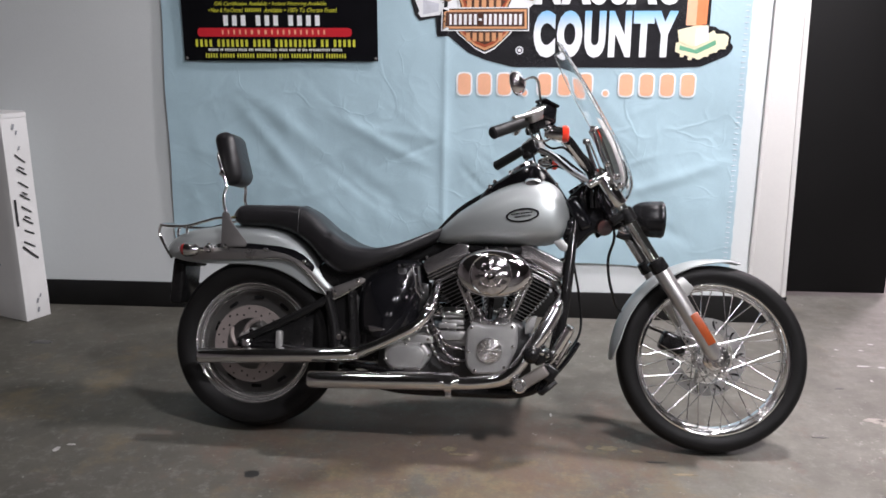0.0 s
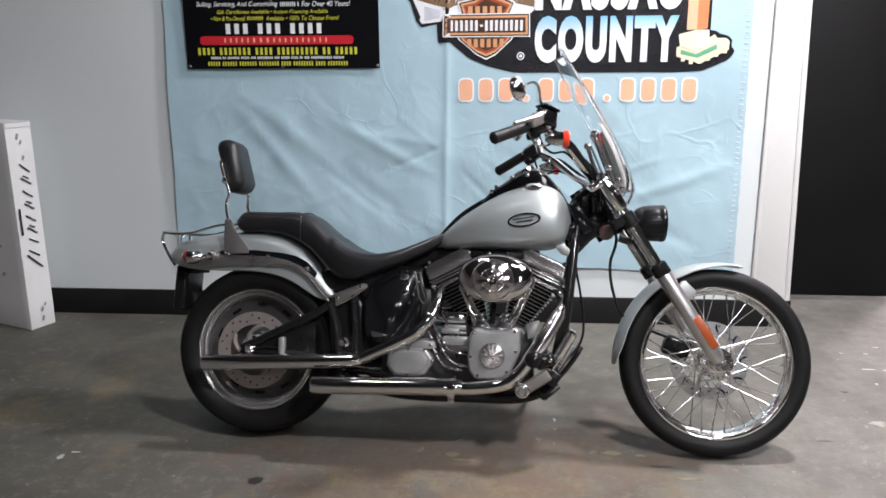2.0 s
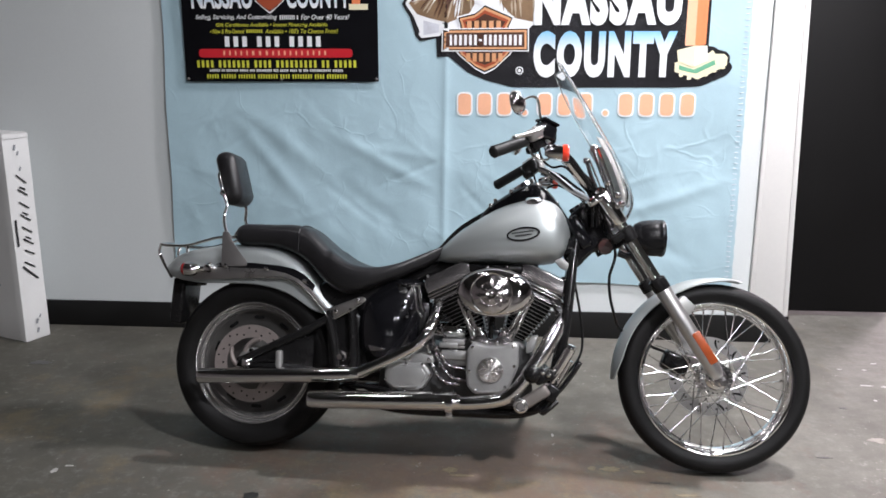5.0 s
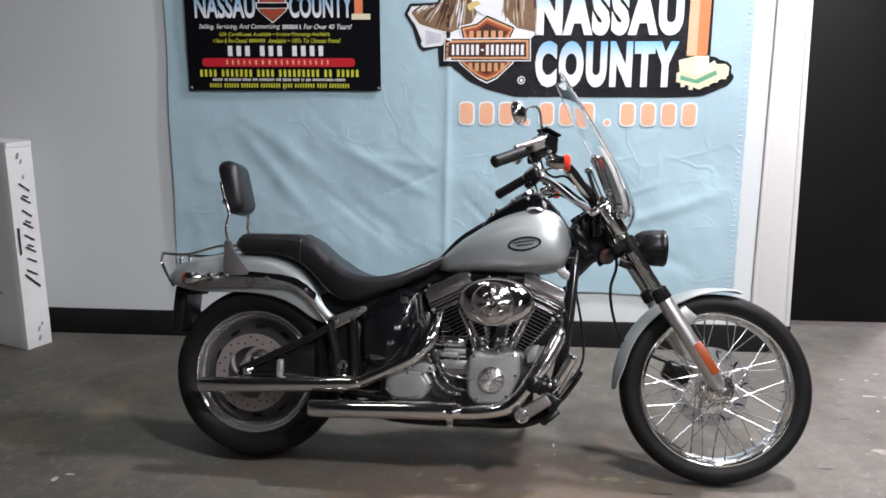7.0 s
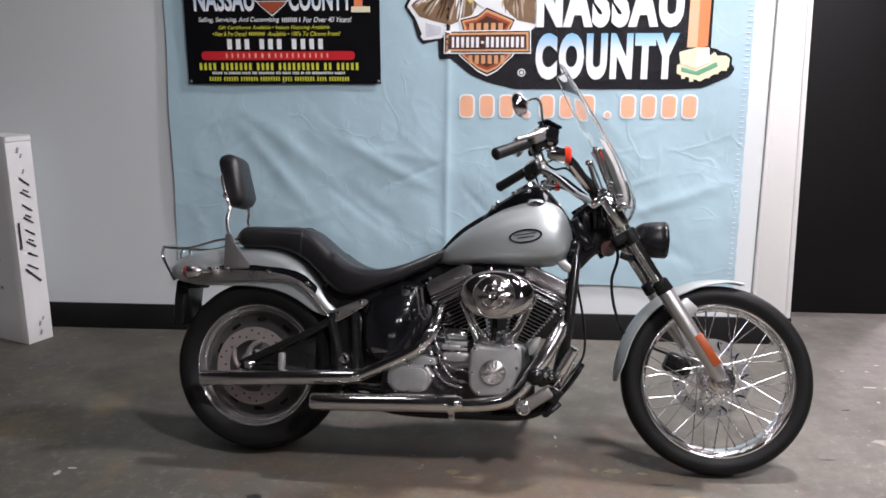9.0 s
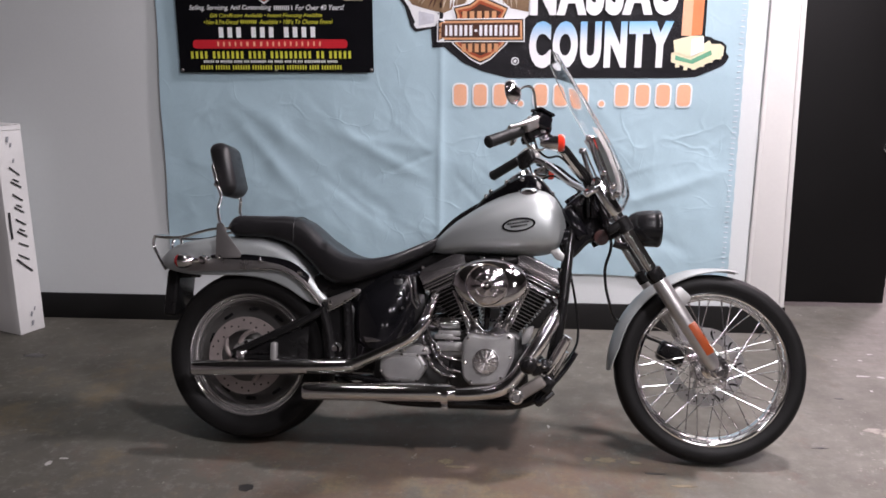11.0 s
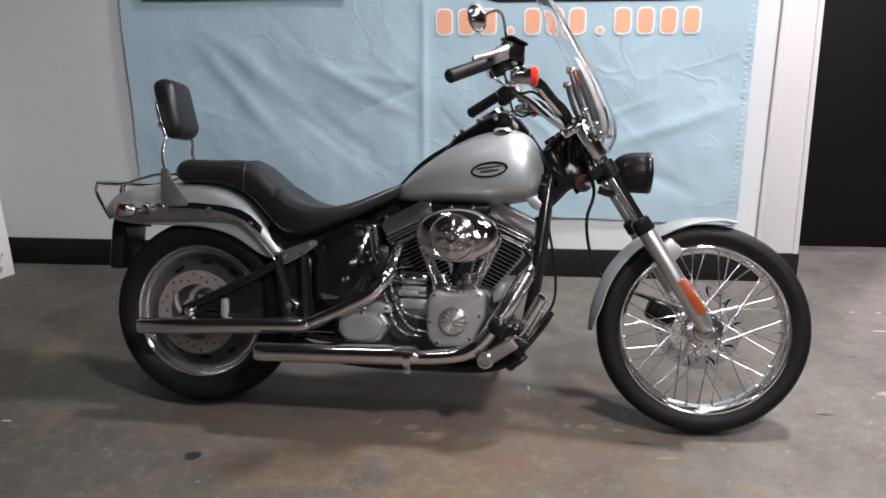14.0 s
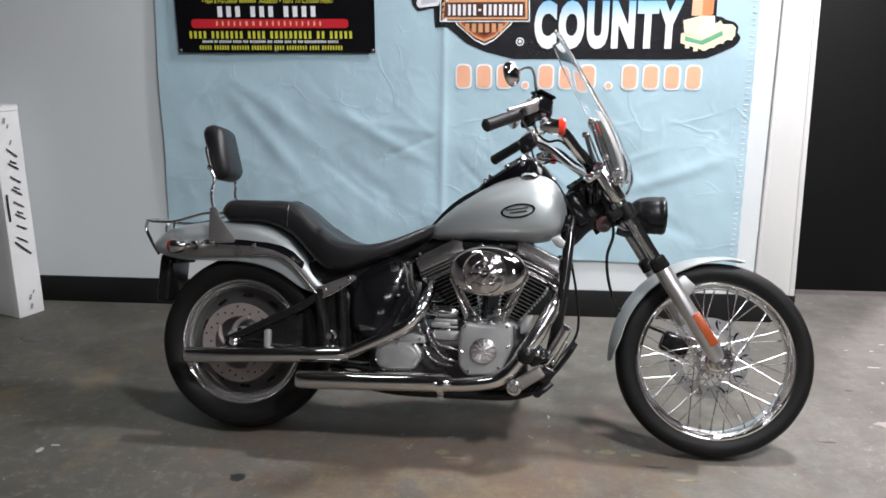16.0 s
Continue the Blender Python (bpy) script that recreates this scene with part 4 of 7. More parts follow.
    for cx, cz, ang in ((0.905, 0.345, -27), (0.930, 0.345, 25)):
        T = pose(cx, 0, cz, 0, ang, 0)
        b = B()
        skin(b, [[b.verts.new((x, y, zz)) for x, y in chamfer([(-w, -w), (w, -w), (w, w), (-w, w)], 0.03, 5)] for zz, w in ((0.09, 0.036), (0.124, 0.038), (0.264, 0.074), (0.31, 0.074))])
        bmesh.ops.transform(b, matrix=T, verts=b.verts)
        cyl = P("cylinder", b, BLACKM, "black finned cylinder with bright fin edges")
        for i in range(13):
            z = 0.124 + i * 0.0140
            w = 0.046 + 0.038 * min(1, i / 10)
            b = B()
            skin(b, [[b.verts.new((x, y * 1.02, zz)) for x, y in chamfer([(-w, -w), (w, -w), (w, w), (-w, w)], 0.034, 5)] for zz in (z, z + 0.0026)])
            bmesh.ops.transform(b, matrix=T, verts=b.verts)
            for f in b.faces:
                f.material_index = 1 if len(f.verts) == 4 else 0
            fin = P("fin", b, BLACKM, "", cyl)
            fin.data.materials.append(FINEDGE)
        b = B()
        add_box(b, (0, 0, 0.312), (0.170, 0.150, 0.022), None, 0.008, 3)
        for k in range(2):
            add_box(b, (0, 0, 0.304 + k * 0.011), (0.184, 0.160, 0.0036), None, 0.001, 1)
        bmesh.ops.transform(b, matrix=T, verts=b.verts)
        P("cylinder_head", b, ROCKER, "finned aluminium cylinder head", cyl)
        b = B()
        add_plate(b, chamfer([(-0.096, 0.345), (0.096, 0.345), (0.094, 0.385), (0.078, 0.404), (-0.078, 0.404), (-0.094, 0.385)], 0.010), -0.084, 0.084, 0.012, 4)
        bmesh.ops.transform(b, matrix=T, verts=b.verts)
        rocker = P("rocker_box", b, ROCKER, "polished rocker box")
        for z0, z1, w in ((0.3245, 0.3320, 0.096), (0.3350, 0.3430, 0.097)):
            b = B()
            add_box(b, (0, 0, (z0 + z1) / 2), (2 * w, 0.172, z1 - z0), None, 0.003, 2)
            bmesh.ops.transform(b, matrix=T, verts=b.verts)
            P("rocker_plate", b, ROCKER, "", rocker)
        b = B()
        add_box(b, (0, 0, 0.335), (0.184, 0.162, 0.024), None, 0.002, 1)
        bmesh.ops.transform(b, matrix=T, verts=b.verts)
        P("gasket", b, BLACKM, "", rocker)
        for x in (-0.066, 0.066):
            for y in (-0.064, 0.064):
                b = B()
                add_lathe(b, [(0.0, 0.415), (0.007, 0.414), (0.008, 0.40)], (x, y, 0), "z", 8)
                bmesh.ops.transform(b, matrix=T, verts=b.verts)
                P("bolt", b, CHROME, "", rocker)
    for pts in ([(0.784, -0.115, 0.60), (0.851, -0.13, 0.452)], [(0.822, -0.12, 0.56), (0.872, -0.13, 0.45)], [(1.052, -0.115, 0.62), (0.975, -0.13, 0.452)], [(1.020, -0.12, 0.585), (0.953, -0.13, 0.45)]):
        b = B()
        add_tube(b, pts, 0.0085, 10, 1)
        for f in (0.06, 0.5, 0.93):
            a, c = Vector(pts[0]), Vector(pts[1])
            add_tube(b, [a.lerp(c, f), a.lerp(c, f + 0.07)], 0.0115, 10, 1)
        P("pushrod_tube", b, CHROME, "chrome pushrod tube")
    # intake between the cylinders
    b = B()
    add_box(b, (0.918, -0.05, 0.60), (0.10, 0.10, 0.06), None, 0.012)
    P("carburettor", b, BLACKM, "dark carburettor")
    b = B()
    add_plate(b, chamfer([(0.838, 0.440), (0.985, 0.440), (0.972, 0.470), (0.935, 0.474), (0.920, 0.458), (0.900, 0.458), (0.886, 0.474), (0.850, 0.470)], 0.005), -0.150, -0.10, 0.004)
    lift = P("lifter_block", b, POLISHED, "bright lifter block")
    for x, z, lean in ((0.848, 0.474, -24), (0.876, 0.474, -18), (0.948, 0.474, 20), (0.974, 0.474, 26)):
        b = B()
        add_lathe(b, [(0.0, 0.030), (0.010, 0.030), (0.012, 0.026), (0.012, 0.014), (0.0155, 0.012), (0.0155, -0.012)], (0, 0, 0), "z", 16)
        bmesh.ops.transform(b, matrix=pose(x, -0.132, z, 0, lean, 0), verts=b.verts)
        P("tube_base", b, CHROME, "chrome pushrod base", lift)
    for x in (0.842, 0.892, 0.932, 0.984):
        bolt(lift, x, -0.150, 0.450, 0.007, 0.007)
    b = B()
    add_tube(b, [(0.905, -0.12, 0.462), (0.908, -0.125, 0.50), (0.910, -0.12, 0.545)], 0.010, 10)
    add_lathe(b, [(0.0, -0.150), (0.012, -0.149), (0.014, -0.13)], (0.908, 0, 0.498), "y", 12)
    P("oil_sensor", b, BLACKM, "black oil sensor with its lead")
    # air cleaner
    b = B()
    rings = []
    for f, y in ((0.93, -0.135), (0.985, -0.142), (1.0, -0.155), (1.0, -0.185), (0.98, -0.200), (0.94, -0.209), (0.87, -0.2165), (0.78, -0.2205), (0.60, -0.2225), (0.45, -0.2235), (0.30, -0.2242), (0.15, -0.2246), (0.02, -0.2248)):
        rings.append([b.verts.new((0.919 + x, y, 0.630 + z)) for x, z in ellipse(0, 0, 0.136 * f, 0.088 * f, 56)])
    skin(b, rings)
    air = P("air_cleaner", b, COVERCHROME, "oval chrome air cleaner", None, False, 60)
    b = B()
    dish = ((0.014, -0.2375, 0), (0.022, -0.2365, 0.2), (0.030, -0.2345, 1), (0.0395, -0.2318, 1), (0.0400, -0.2300, 0.4), (0.0425, -0.2300, 0.4), (0.0430, -0.2318, 0.6), (0.054, -0.2296, 1), (0.064, -0.2268, 0.8), (0.069, -0.2240, 0), (0.070, -0.2205, 0), (0.070, -0.208, 0))
    skin(b, [[b.verts.new((0.910 + r * math.cos(a), h - 0.0008 * f * (math.cos(7 * a + 0.6) + 0.6 * math.cos(11 * a)), 0.626 + r * math.sin(a))) for a in [2 * math.pi * k / 128 for k in range(128)]] for r, h, f in dish])
    P("cover_insert", b, DISHCHROME, "round stepped chrome insert", air)
    b = B()
    add_lathe(b, [(0.0, -0.2450), (0.006, -0.2448), (0.008, -0.2436), (0.009, -0.2395), (0.017, -0.2405), (0.019, -0.2385), (0.019, -0.232)], (0.910, 0, 0.626), "y", 36)
    P("cover_hub", b, COVERCHROME, "raised chrome hub", air)
    b = B()
    add_tube(b, [(0.910 + 0.0735 * math.cos(2 * math.pi * k / 48), -0.2225, 0.626 + 0.0735 * math.sin(2 * math.pi * k / 48)) for k in range(49)], 0.0026, 6, 1, False, False)
    P("trim_ring", b, CHROME, "thin raised ring", air)
    for k in range(6):
        a = radians(60 * k + 20)
        b = B()
        add_lathe(b, [(0.0, -0.2425), (0.0035, -0.2419), (0.0042, -0.233)], (0.910 + 0.0255 * math.cos(a), 0, 0.626 + 0.0255 * math.sin(a)), "y", 8)
        P("bolt", b, CHROME, "", air)
    b = B()
    add_box(b, (0.915, 0.0, 0.700), (0.31, 0.10, 0.085), None, 0.014, 2)
    add_box(b, (0.915, -0.07, 0.715), (0.20, 0.05, 0.03), None, 0.010, 2)
    P("engine_mount", b, BLACKM, "black top engine mount")
    for x in (0.885, 0.955):
        bolt(bike, x, -0.096, 0.718, 0.008, 0.006)
    # transmission and primary
    b = B()
    add_plate(b, chamfer([(0.49, 0.25), (0.50, 0.42), (0.60, 0.44), (0.75, 0.42), (0.79, 0.30), (0.76, 0.23), (0.55, 0.22)], 0.02), -0.10, 0.10, 0.012, 3)
    gear = P("gearbox", b, DARKALU, "dark cast gearbox")
    b = B()
    add_plate(b, chamfer([(0.545, 0.364), (0.668, 0.368), (0.700, 0.324), (0.664, 0.264), (0.556, 0.260), (0.524, 0.294), (0.526, 0.338)], 0.018), -0.158, -0.095, 0.010, 4)
    gc = P("side_cover", b, ALU, "satin gearbox side cover", gear)
    b = B()
    add_plate(b, chamfer([(0.560, 0.352), (0.655, 0.355), (0.683, 0.322), (0.652, 0.276), (0.562, 0.272), (0.540, 0.296), (0.542, 0.330)], 0.018), -0.167, -0.157, 0.003, 2)
    P("cover_panel", b, ALU, "", gear)
    for x, z in ((0.548, 0.358), (0.605, 0.361), (0.664, 0.361), (0.692, 0.323), (0.660, 0.269), (0.60, 0.266), (0.558, 0.266), (0.531, 0.30)):
        bolt(gear, x, -0.158, z, 0.0055, 0.005)
    b = B()
    add_lathe(b, [(0.0, 0.16), (0.09, 0.16), (0.12, 0.15), (0.125, 0.10)], (0.62, 0, 0.33), "y", 32)
    add_lathe(b, [(0.0, 0.17), (0.11, 0.17), (0.13, 0.155), (0.135, 0.10)], (0.93, 0, 0.35), "y", 32)
    add_box(b, (0.77, 0.13, 0.34), (0.32, 0.07, 0.2), None, 0.02)
    P("primary_cover", b, CHROME, "chrome primary cover")
    b = B()
    add_lathe(b, [(0.0, 0.02), (0.03, 0.02), (0.034, 0.01), (0.034, -0.13), (0.03, -0.14)], (0.79, -0.04, 0.475), "x", 20)
    P("starter", b, CHROME, "chrome starter motor")
    for pts in ([(0.70, -0.12, 0.42), (0.715, -0.13, 0.385), (0.735, -0.135, 0.35), (0.77, -0.135, 0.315), (0.82, -0.13, 0.305)],
                [(0.685, -0.11, 0.47), (0.70, -0.125, 0.43), (0.725, -0.13, 0.40), (0.75, -0.125, 0.36), (0.82, -0.12, 0.345)],
                [(0.72, -0.10, 0.49), (0.74, -0.11, 0.45), (0.755, -0.115, 0.42), (0.82, -0.11, 0.40)],
                [(0.665, -0.135, 0.455), (0.680, -0.140, 0.415), (0.695, -0.142, 0.370), (0.715, -0.142, 0.325), (0.752, -0.140, 0.297), (0.80, -0.135, 0.290)]):
        b = B()
        dense = smooth_path(pts, 9)
        add_tube(b, dense, [0.0086 if k % 5 in (1, 2) else 0.0050 for k in range(len(dense))], 10, 1, True, False)
        P("oil_line", b, POLISHED, "braided oil line with chrome clamps")
    for pts in ([(0.618, -0.145, 0.645), (0.632, -0.15, 0.60), (0.638, -0.15, 0.56), (0.655, -0.145, 0.53)], [(0.640, -0.14, 0.645), (0.648, -0.145, 0.59), (0.662, -0.14, 0.55)]):
        b = B()
        add_tube(b, pts, 0.005, 8)
        P("chrome_line", b, CHROME)
    b = B()
    add_box(b, (0.775, -0.115, 0.395), (0.10, 0.03, 0.035), None, 0.008)
    add_box(b, (0.752, -0.105, 0.43), (0.07, 0.04, 0.02), None, 0.006)
    P("breather", b, ALU, "cast housing")
    b = B()
    add_box(b, (0.765, -0.075, 0.464), (0.080, 0.07, 0.011), None, 0.003, 2)
    add_box(b, (0.770, -0.08, 0.443), (0.082, 0.08, 0.020), None, 0.004, 2)
    add_box(b, (0.772, -0.085, 0.424), (0.078, 0.07, 0.009), None, 0.003, 2)
    P("case_shelf", b, ALU, "stepped cast shelf of the gearbox", gear)
    b = B()
    add_tube(b, [(0.715, -0.085, 0.366), (0.826, -0.085, 0.371)], 0.025, 18, 1)
    add_lathe(b, [(0.0, -0.114), (0.006, -0.114), (0.008, -0.108)], (0.803, 0, 0.380), "y", 12)
    P("oil_spout", b, ALU, "cast round oil housing", gear)
    b = B()
    add_plate(b, chamfer([(1.034, 0.443), (1.052, 0.474), (1.078, 0.479), (1.064, 0.424), (1.036, 0.412)], 0.008), -0.135, -0.08, 0.005, 2)
    P("case_corner", b, ALU, "grey cast corner of the crankcase")
    b = B()
    add_plate(b, chamfer([(0.60, 0.385), (0.655, 0.40), (0.70, 0.39), (0.705, 0.365), (0.60, 0.362)], 0.008), -0.15, -0.10, 0.004)
    P("shift_cover", b, ALU, "cast shift cover", gear)
    for x, z in ((0.615, 0.378), (0.685, 0.380)):
        bolt(gear, x, -0.150, z, 0.006, 0.006)

    # exhaust: head pipes, heat shields, slash-free straight mufflers
    b = B()
    add_tube(b, [(0.71, -0.04, 0.60), (0.706, -0.075, 0.565), (0.700, -0.125, 0.525), (0.680, -0.162, 0.478), (0.640, -0.174, 0.428), (0.56, -0.174, 0.383), (0.47, -0.172, 0.338), (0.435, -0.171, 0.322), (0.41, -0.17, 0.318)], 0.022, 16)
    ex = P("exhaust_pipe", b, CHROME, "chrome rear exhaust pipe")
    b = B()
    add_lathe(b, [(0.012, -0.176), (0.0255, -0.176), (0.028, -0.168), (0.029, 0.0), (0.029, 0.40), (0.026, 0.425), (0.022, 0.435)], (0, 0, 0), "x", 28)
    bmesh.ops.transform(b, matrix=pose(0, -0.17, 0.290, 0, -3.4, 0), verts=b.verts)
    mu = P("muffler", b, CHROME, "slim chrome upper muffler")
    b = B()
    add_tube(b, [(1.10, -0.04, 0.64), (1.135, -0.06, 0.605), (1.160, -0.095, 0.555), (1.140, -0.160, 0.505), (1.095, -0.192, 0.425), (1.040, -0.20, 0.335), (0.995, -0.20, 0.280), (0.945, -0.20, 0.252), (0.86, -0.20, 0.238), (0.79, -0.20, 0.234)], 0.024, 16)
    ex2 = P("exhaust_pipe", b, CHROME, "chrome front exhaust pipe")
    b = B()
    add_tube(b, [(1.142, -0.166, 0.508), (1.097, -0.199, 0.425), (1.042, -0.207, 0.338)], 0.0275, 16)
    P("heat_shield", b, SHIELDCHROME, "chrome heat shield", ex2)
    b = B()
    add_lathe(b, [(0.014, 0.258), (0.029, 0.258), (0.0315, 0.265), (0.0325, 0.30), (0.0325, 0.74), (0.030, 0.79), (0.025, 0.81)], (0, 0, 0), "x", 28)
    bmesh.ops.transform(b, matrix=pose(0, -0.20, 0.212, 0, -2.0, 0), verts=b.verts)
    P("muffler", b, CHROME, "slim chrome lower muffler")
    for x, y, z, r in ((-0.178, -0.17, 0.2795, 0.024), (0.256, -0.20, 0.2205, 0.027)):
        b = B()
        add_lathe(b, [(0.0, 0.003), (r, 0.003), (r, -0.001)], (x, y, z), "x", 20)
        P("muffler_end", b, BLACKM)
    b = B()
    add_box(b, (0.772, -0.205, 0.196), (0.022, 0.012, 0.035), None, 0.003)
    add_lathe(b, [(0.037, -0.012), (0.037, 0.012), (0.034, 0.012), (0.034, -0.012)], (0.772, -0.20, 0.235), "x", 20, True)
    P("muffler_clamp", b, CHROME, "chrome muffler clamp")
    b = B()
    add_tube(b, [(0.30, -0.14, 0.30), (0.42, -0.15, 0.275), (0.60, -0.15, 0.255)], 0.010, 8)
    add_box(b, (0.55, -0.08, 0.195), (0.5, 0.10, 0.02), None, 0.005)
    P("exhaust_bracket", b, BLACKM, "black exhaust bracket")

    # forward controls on the right
    b = B()
    add_tube(b, [(1.196, -0.188, 0.450), (1.192, -0.188, 0.442), (1.150, -0.180, 0.365), (1.123, -0.172, 0.316)], [0.010, 0.0185, 0.0185, 0.016], 14, 1, True, False)
    add_tube(b, [(1.190, -0.165, 0.40), (1.165, -0.16, 0.345), (1.137, -0.155, 0.289)], 0.013, 10)
    mc = P("brake_master", b, CHROME, "chrome brake master cylinder")
    b = B()
    add_lathe(b, [(0.0, 0.006), (0.012, 0.006), (0.017, 0.003), (0.019, -0.006)], (0, 0, 0), "z", 16)
    bmesh.ops.transform(b, matrix=Matrix.Translation((1.196, -0.188, 0.449)) @ Matrix.Rotation(radians(28), 4, "Y"), verts=b.verts)
    P("cylinder_cap", b, RIMCHROME, "bright end cap", mc)
    b = B()
    add_lathe(b, [(0.0, -0.252), (0.014, -0.250), (0.026, -0.242), (0.032, -0.228), (0.033, -0.205), (0.026, -0.19), (0.026, -0.10)], (1.062, 0, 0.352), "y", 24)
    add_box(b, (1.100, -0.205, 0.345), (0.07, 0.05, 0.045), Matrix.Rotation(radians(-25), 4, "Y"), 0.012, 3)
    add_box(b, (1.128, -0.19, 0.285), (0.05, 0.035, 0.06), Matrix.Rotation(radians(30), 4, "Y"), 0.010, 3)
    add_tube(b, [(1.150, -0.17, 0.255), (1.120, -0.18, 0.228), (1.095, -0.18, 0.215)], 0.011, 8)
    add_box(b, (1.088, -0.150, 0.355), (0.06, 0.04, 0.035), Matrix.Rotation(radians(-20), 4, "Y"), 0.010, 3)
    add_tube(b, [(1.155, -0.12, 0.30), (1.11, -0.15, 0.245), (1.085, -0.16, 0.215)], 0.013, 8)
    P("control_bracket", b, BLACKM, "black cast control bracket")
    for x, y, z, r in ((1.098, -0.230, 0.362, 0.010), (1.118, -0.230, 0.352, 0.008), (1.150, -0.185, 0.330, 0.007), (1.066, -0.176, 0.322, 0.007), (1.135, -0.172, 0.268, 0.008)):
        bolt(bike, x, y, z, r, 0.008)
    b = B()
    add_tube(b, [(1.226, -0.16, 0.395), (1.205, -0.17, 0.36), (1.170, -0.178, 0.310), (1.130, -0.18, 0.262), (1.104, -0.178, 0.226)], [0.010, 0.010, 0.009, 0.009, 0.012], 10)
    add_lathe(b, [(0.0, -0.186), (0.009, -0.186), (0.016, -0.180), (0.016, -0.165)], (1.102, 0, 0.219), "y", 14)
    P("brake_pedal", b, BLACK, "black brake pedal arm")
    b = B()
    add_tube(b, [(1.165, -0.19, 0.372), (1.135, -0.192, 0.330), (1.112, -0.19, 0.296)], 0.006, 8)
    P("brake_rod", b, CHROME, "chrome brake rod")
    b = B()
    add_box(b, (0, 0, 0), (0.104, 0.034, 0.042), None, 0.009, 3)
    bmesh.ops.transform(b, matrix=pose(1.074, -0.205, 0.272, 0, -34, 0), verts=b.verts)
    peg = P("foot_peg", b, PEGGREY, "grey foot peg with a bright round end")
    b = B()
    add_lathe(b, [(0.0, -0.236), (0.012, -0.236), (0.015, -0.232), (0.019, -0.234), (0.025, -0.230), (0.027, -0.222), (0.027, -0.19)], (1.024, 0, 0.240), "y", 22)
    P("peg_end", b, ALU_WHEEL, "polished round peg end", peg)
    b = B()
    add_tube(b, [(1.085, -0.20, 0.322), (1.118, -0.20, 0.318), (1.130, -0.20, 0.290)], 0.006, 8)
    P("peg_clip", b, CHROME, "", peg)
    b = B()
    add_tube(b, [(1.04, 0.10, 0.25), (1.04, 0.20, 0.25)], 0.018, 12, 1)
    P("foot_peg", b, GRIP, "rubber foot peg")
    b = B()
    add_tube(b, [(1.02, 0.09, 0.20), (1.03, 0.25, 0.16), (1.04, 0.42, 0.123)], 0.011, 8)
    P("side_stand", b, BLACKM, "black side stand, lowered")

    # front fork
    slope = math.tan(RAKE)

    def fk(z, off=0.0):
        return WB - (z - RF) * slope + off

    for s in (-1, 1):
        y = s * 0.119
        b = B()
        add_tube(b, [(fk(1.0), y, 1.0), (fk(0.66), y, 0.66)], 0.0205, 18, 1)
        leg = P("fork_tube", b, RIMCHROME, "chrome fork tube", None, True)
        b = B()
        add_tube(b, [(fk(0.672), y, 0.672), (fk(0.655), y, 0.655), (fk(0.42), y, 0.42), (fk(0.374), y, 0.374), (fk(0.356), y, 0.356)], [0.024, 0.0285, 0.027, 0.027, 0.019], 18, 3, True, False)
        P("fork_slider", b, SLIDER, "satin aluminium fork slider", None, True)
        b = B()
        add_tube(b, [(fk(0.695), y, 0.695), (fk(0.69), y, 0.69), (fk(0.66), y, 0.66), (fk(0.655), y, 0.655)], [0.024, 0.031, 0.032, 0.030], 18, 3, True, False)
        P("fork_boot", b, BLACKM, "black rubber fork boot", None, True)
        b = B()
        d = Vector((fk(0.41) - fk(0.515), 0, 0.41 - 0.515))
        add_box(b, (0, 0, 0), (0.031, 0.010, d.length), None, 0.004, 2)
        bmesh.ops.transform(b, matrix=Matrix.Translation((fk(0.462, 0.016), s * 0.1425, 0.458)) @ Matrix.Rotation(-RAKE, 4, "Y"), verts=b.verts)
        P("reflector", b, ORANGE, "orange side reflector", None, True)
        b = B()
        add_lathe(b, [(0.0, s * 0.152), (0.009, s * 0.152), (0.010, s * 0.150), (0.010, s * 0.143), (0.015, s * 0.143), (0.016, s * 0.141), (0.016, s * 0.136), (0.019, s * 0.134), (0.019, s * 0.095)], (WB + 0.004, 0, RF), "y", 20)
        P("axle_nut", b, HUBCHROME, "bright axle nut and cap", None, True)
        # fork covers and trees
        b = B()
        add_tube(b, [(fk(0.985), y, 0.985), (fk(0.97), y, 0.97), (fk(0.89), y, 0.89), (fk(0.885), y, 0.885)], [0.026, 0.028, 0.028, 0.024], 16, 1, True, False)
        P("fork_cover", b, RIMCHROME, "chrome upper fork cover", None, True)
        b = B()
        add_tube(b, [(fk(0.872), y, 0.872), (fk(0.868), y, 0.868), (fk(0.828), y, 0.828), (fk(0.824), y, 0.824)], [0.023, 0.030, 0.030, 0.023], 16, 1, True, False)
        P("fork_band", b, BLACKM, "black fork clamp", None, True)
        b = B()
        add_lathe(b, [(0.0, 0.018), (0.016, 0.016), (0.021, 0.006), (0.022, -0.006)], (0, 0, 0), "z", 16)
        bmesh.ops.transform(b, matrix=Matrix.Translation((fk(1.0), y, 1.0)) @ Matrix.Rotation(-RAKE, 4, "Y"), verts=b.verts)
        P("fork_cap", b, CHROME, "", None, True)
    for z, mt in ((0.975, CHROME), (0.845, CHROME)):
        b = B()
        add_box(b, (0, 0, 0), (0.085, 0.29, 0.034), None, 0.012, 3)
        bmesh.ops.transform(b, matrix=Matrix.Translation((fk(z, -0.025), 0, z)) @ Matrix.Rotation(-RAKE, 4, "Y"), verts=b.verts)
        P("fork_yoke", b, mt if z > 0.9 else BLACKM, "fork yoke", None, True)

    # front wheel
    b = B()
    prof = [(0.270, -0.030), (0.280, -0.038), (0.300, -0.0455), (0.316, -0.0465), (0.328, -0.040), (0.337, -0.026), (0.3415, -0.010), (0.3425, 0)]
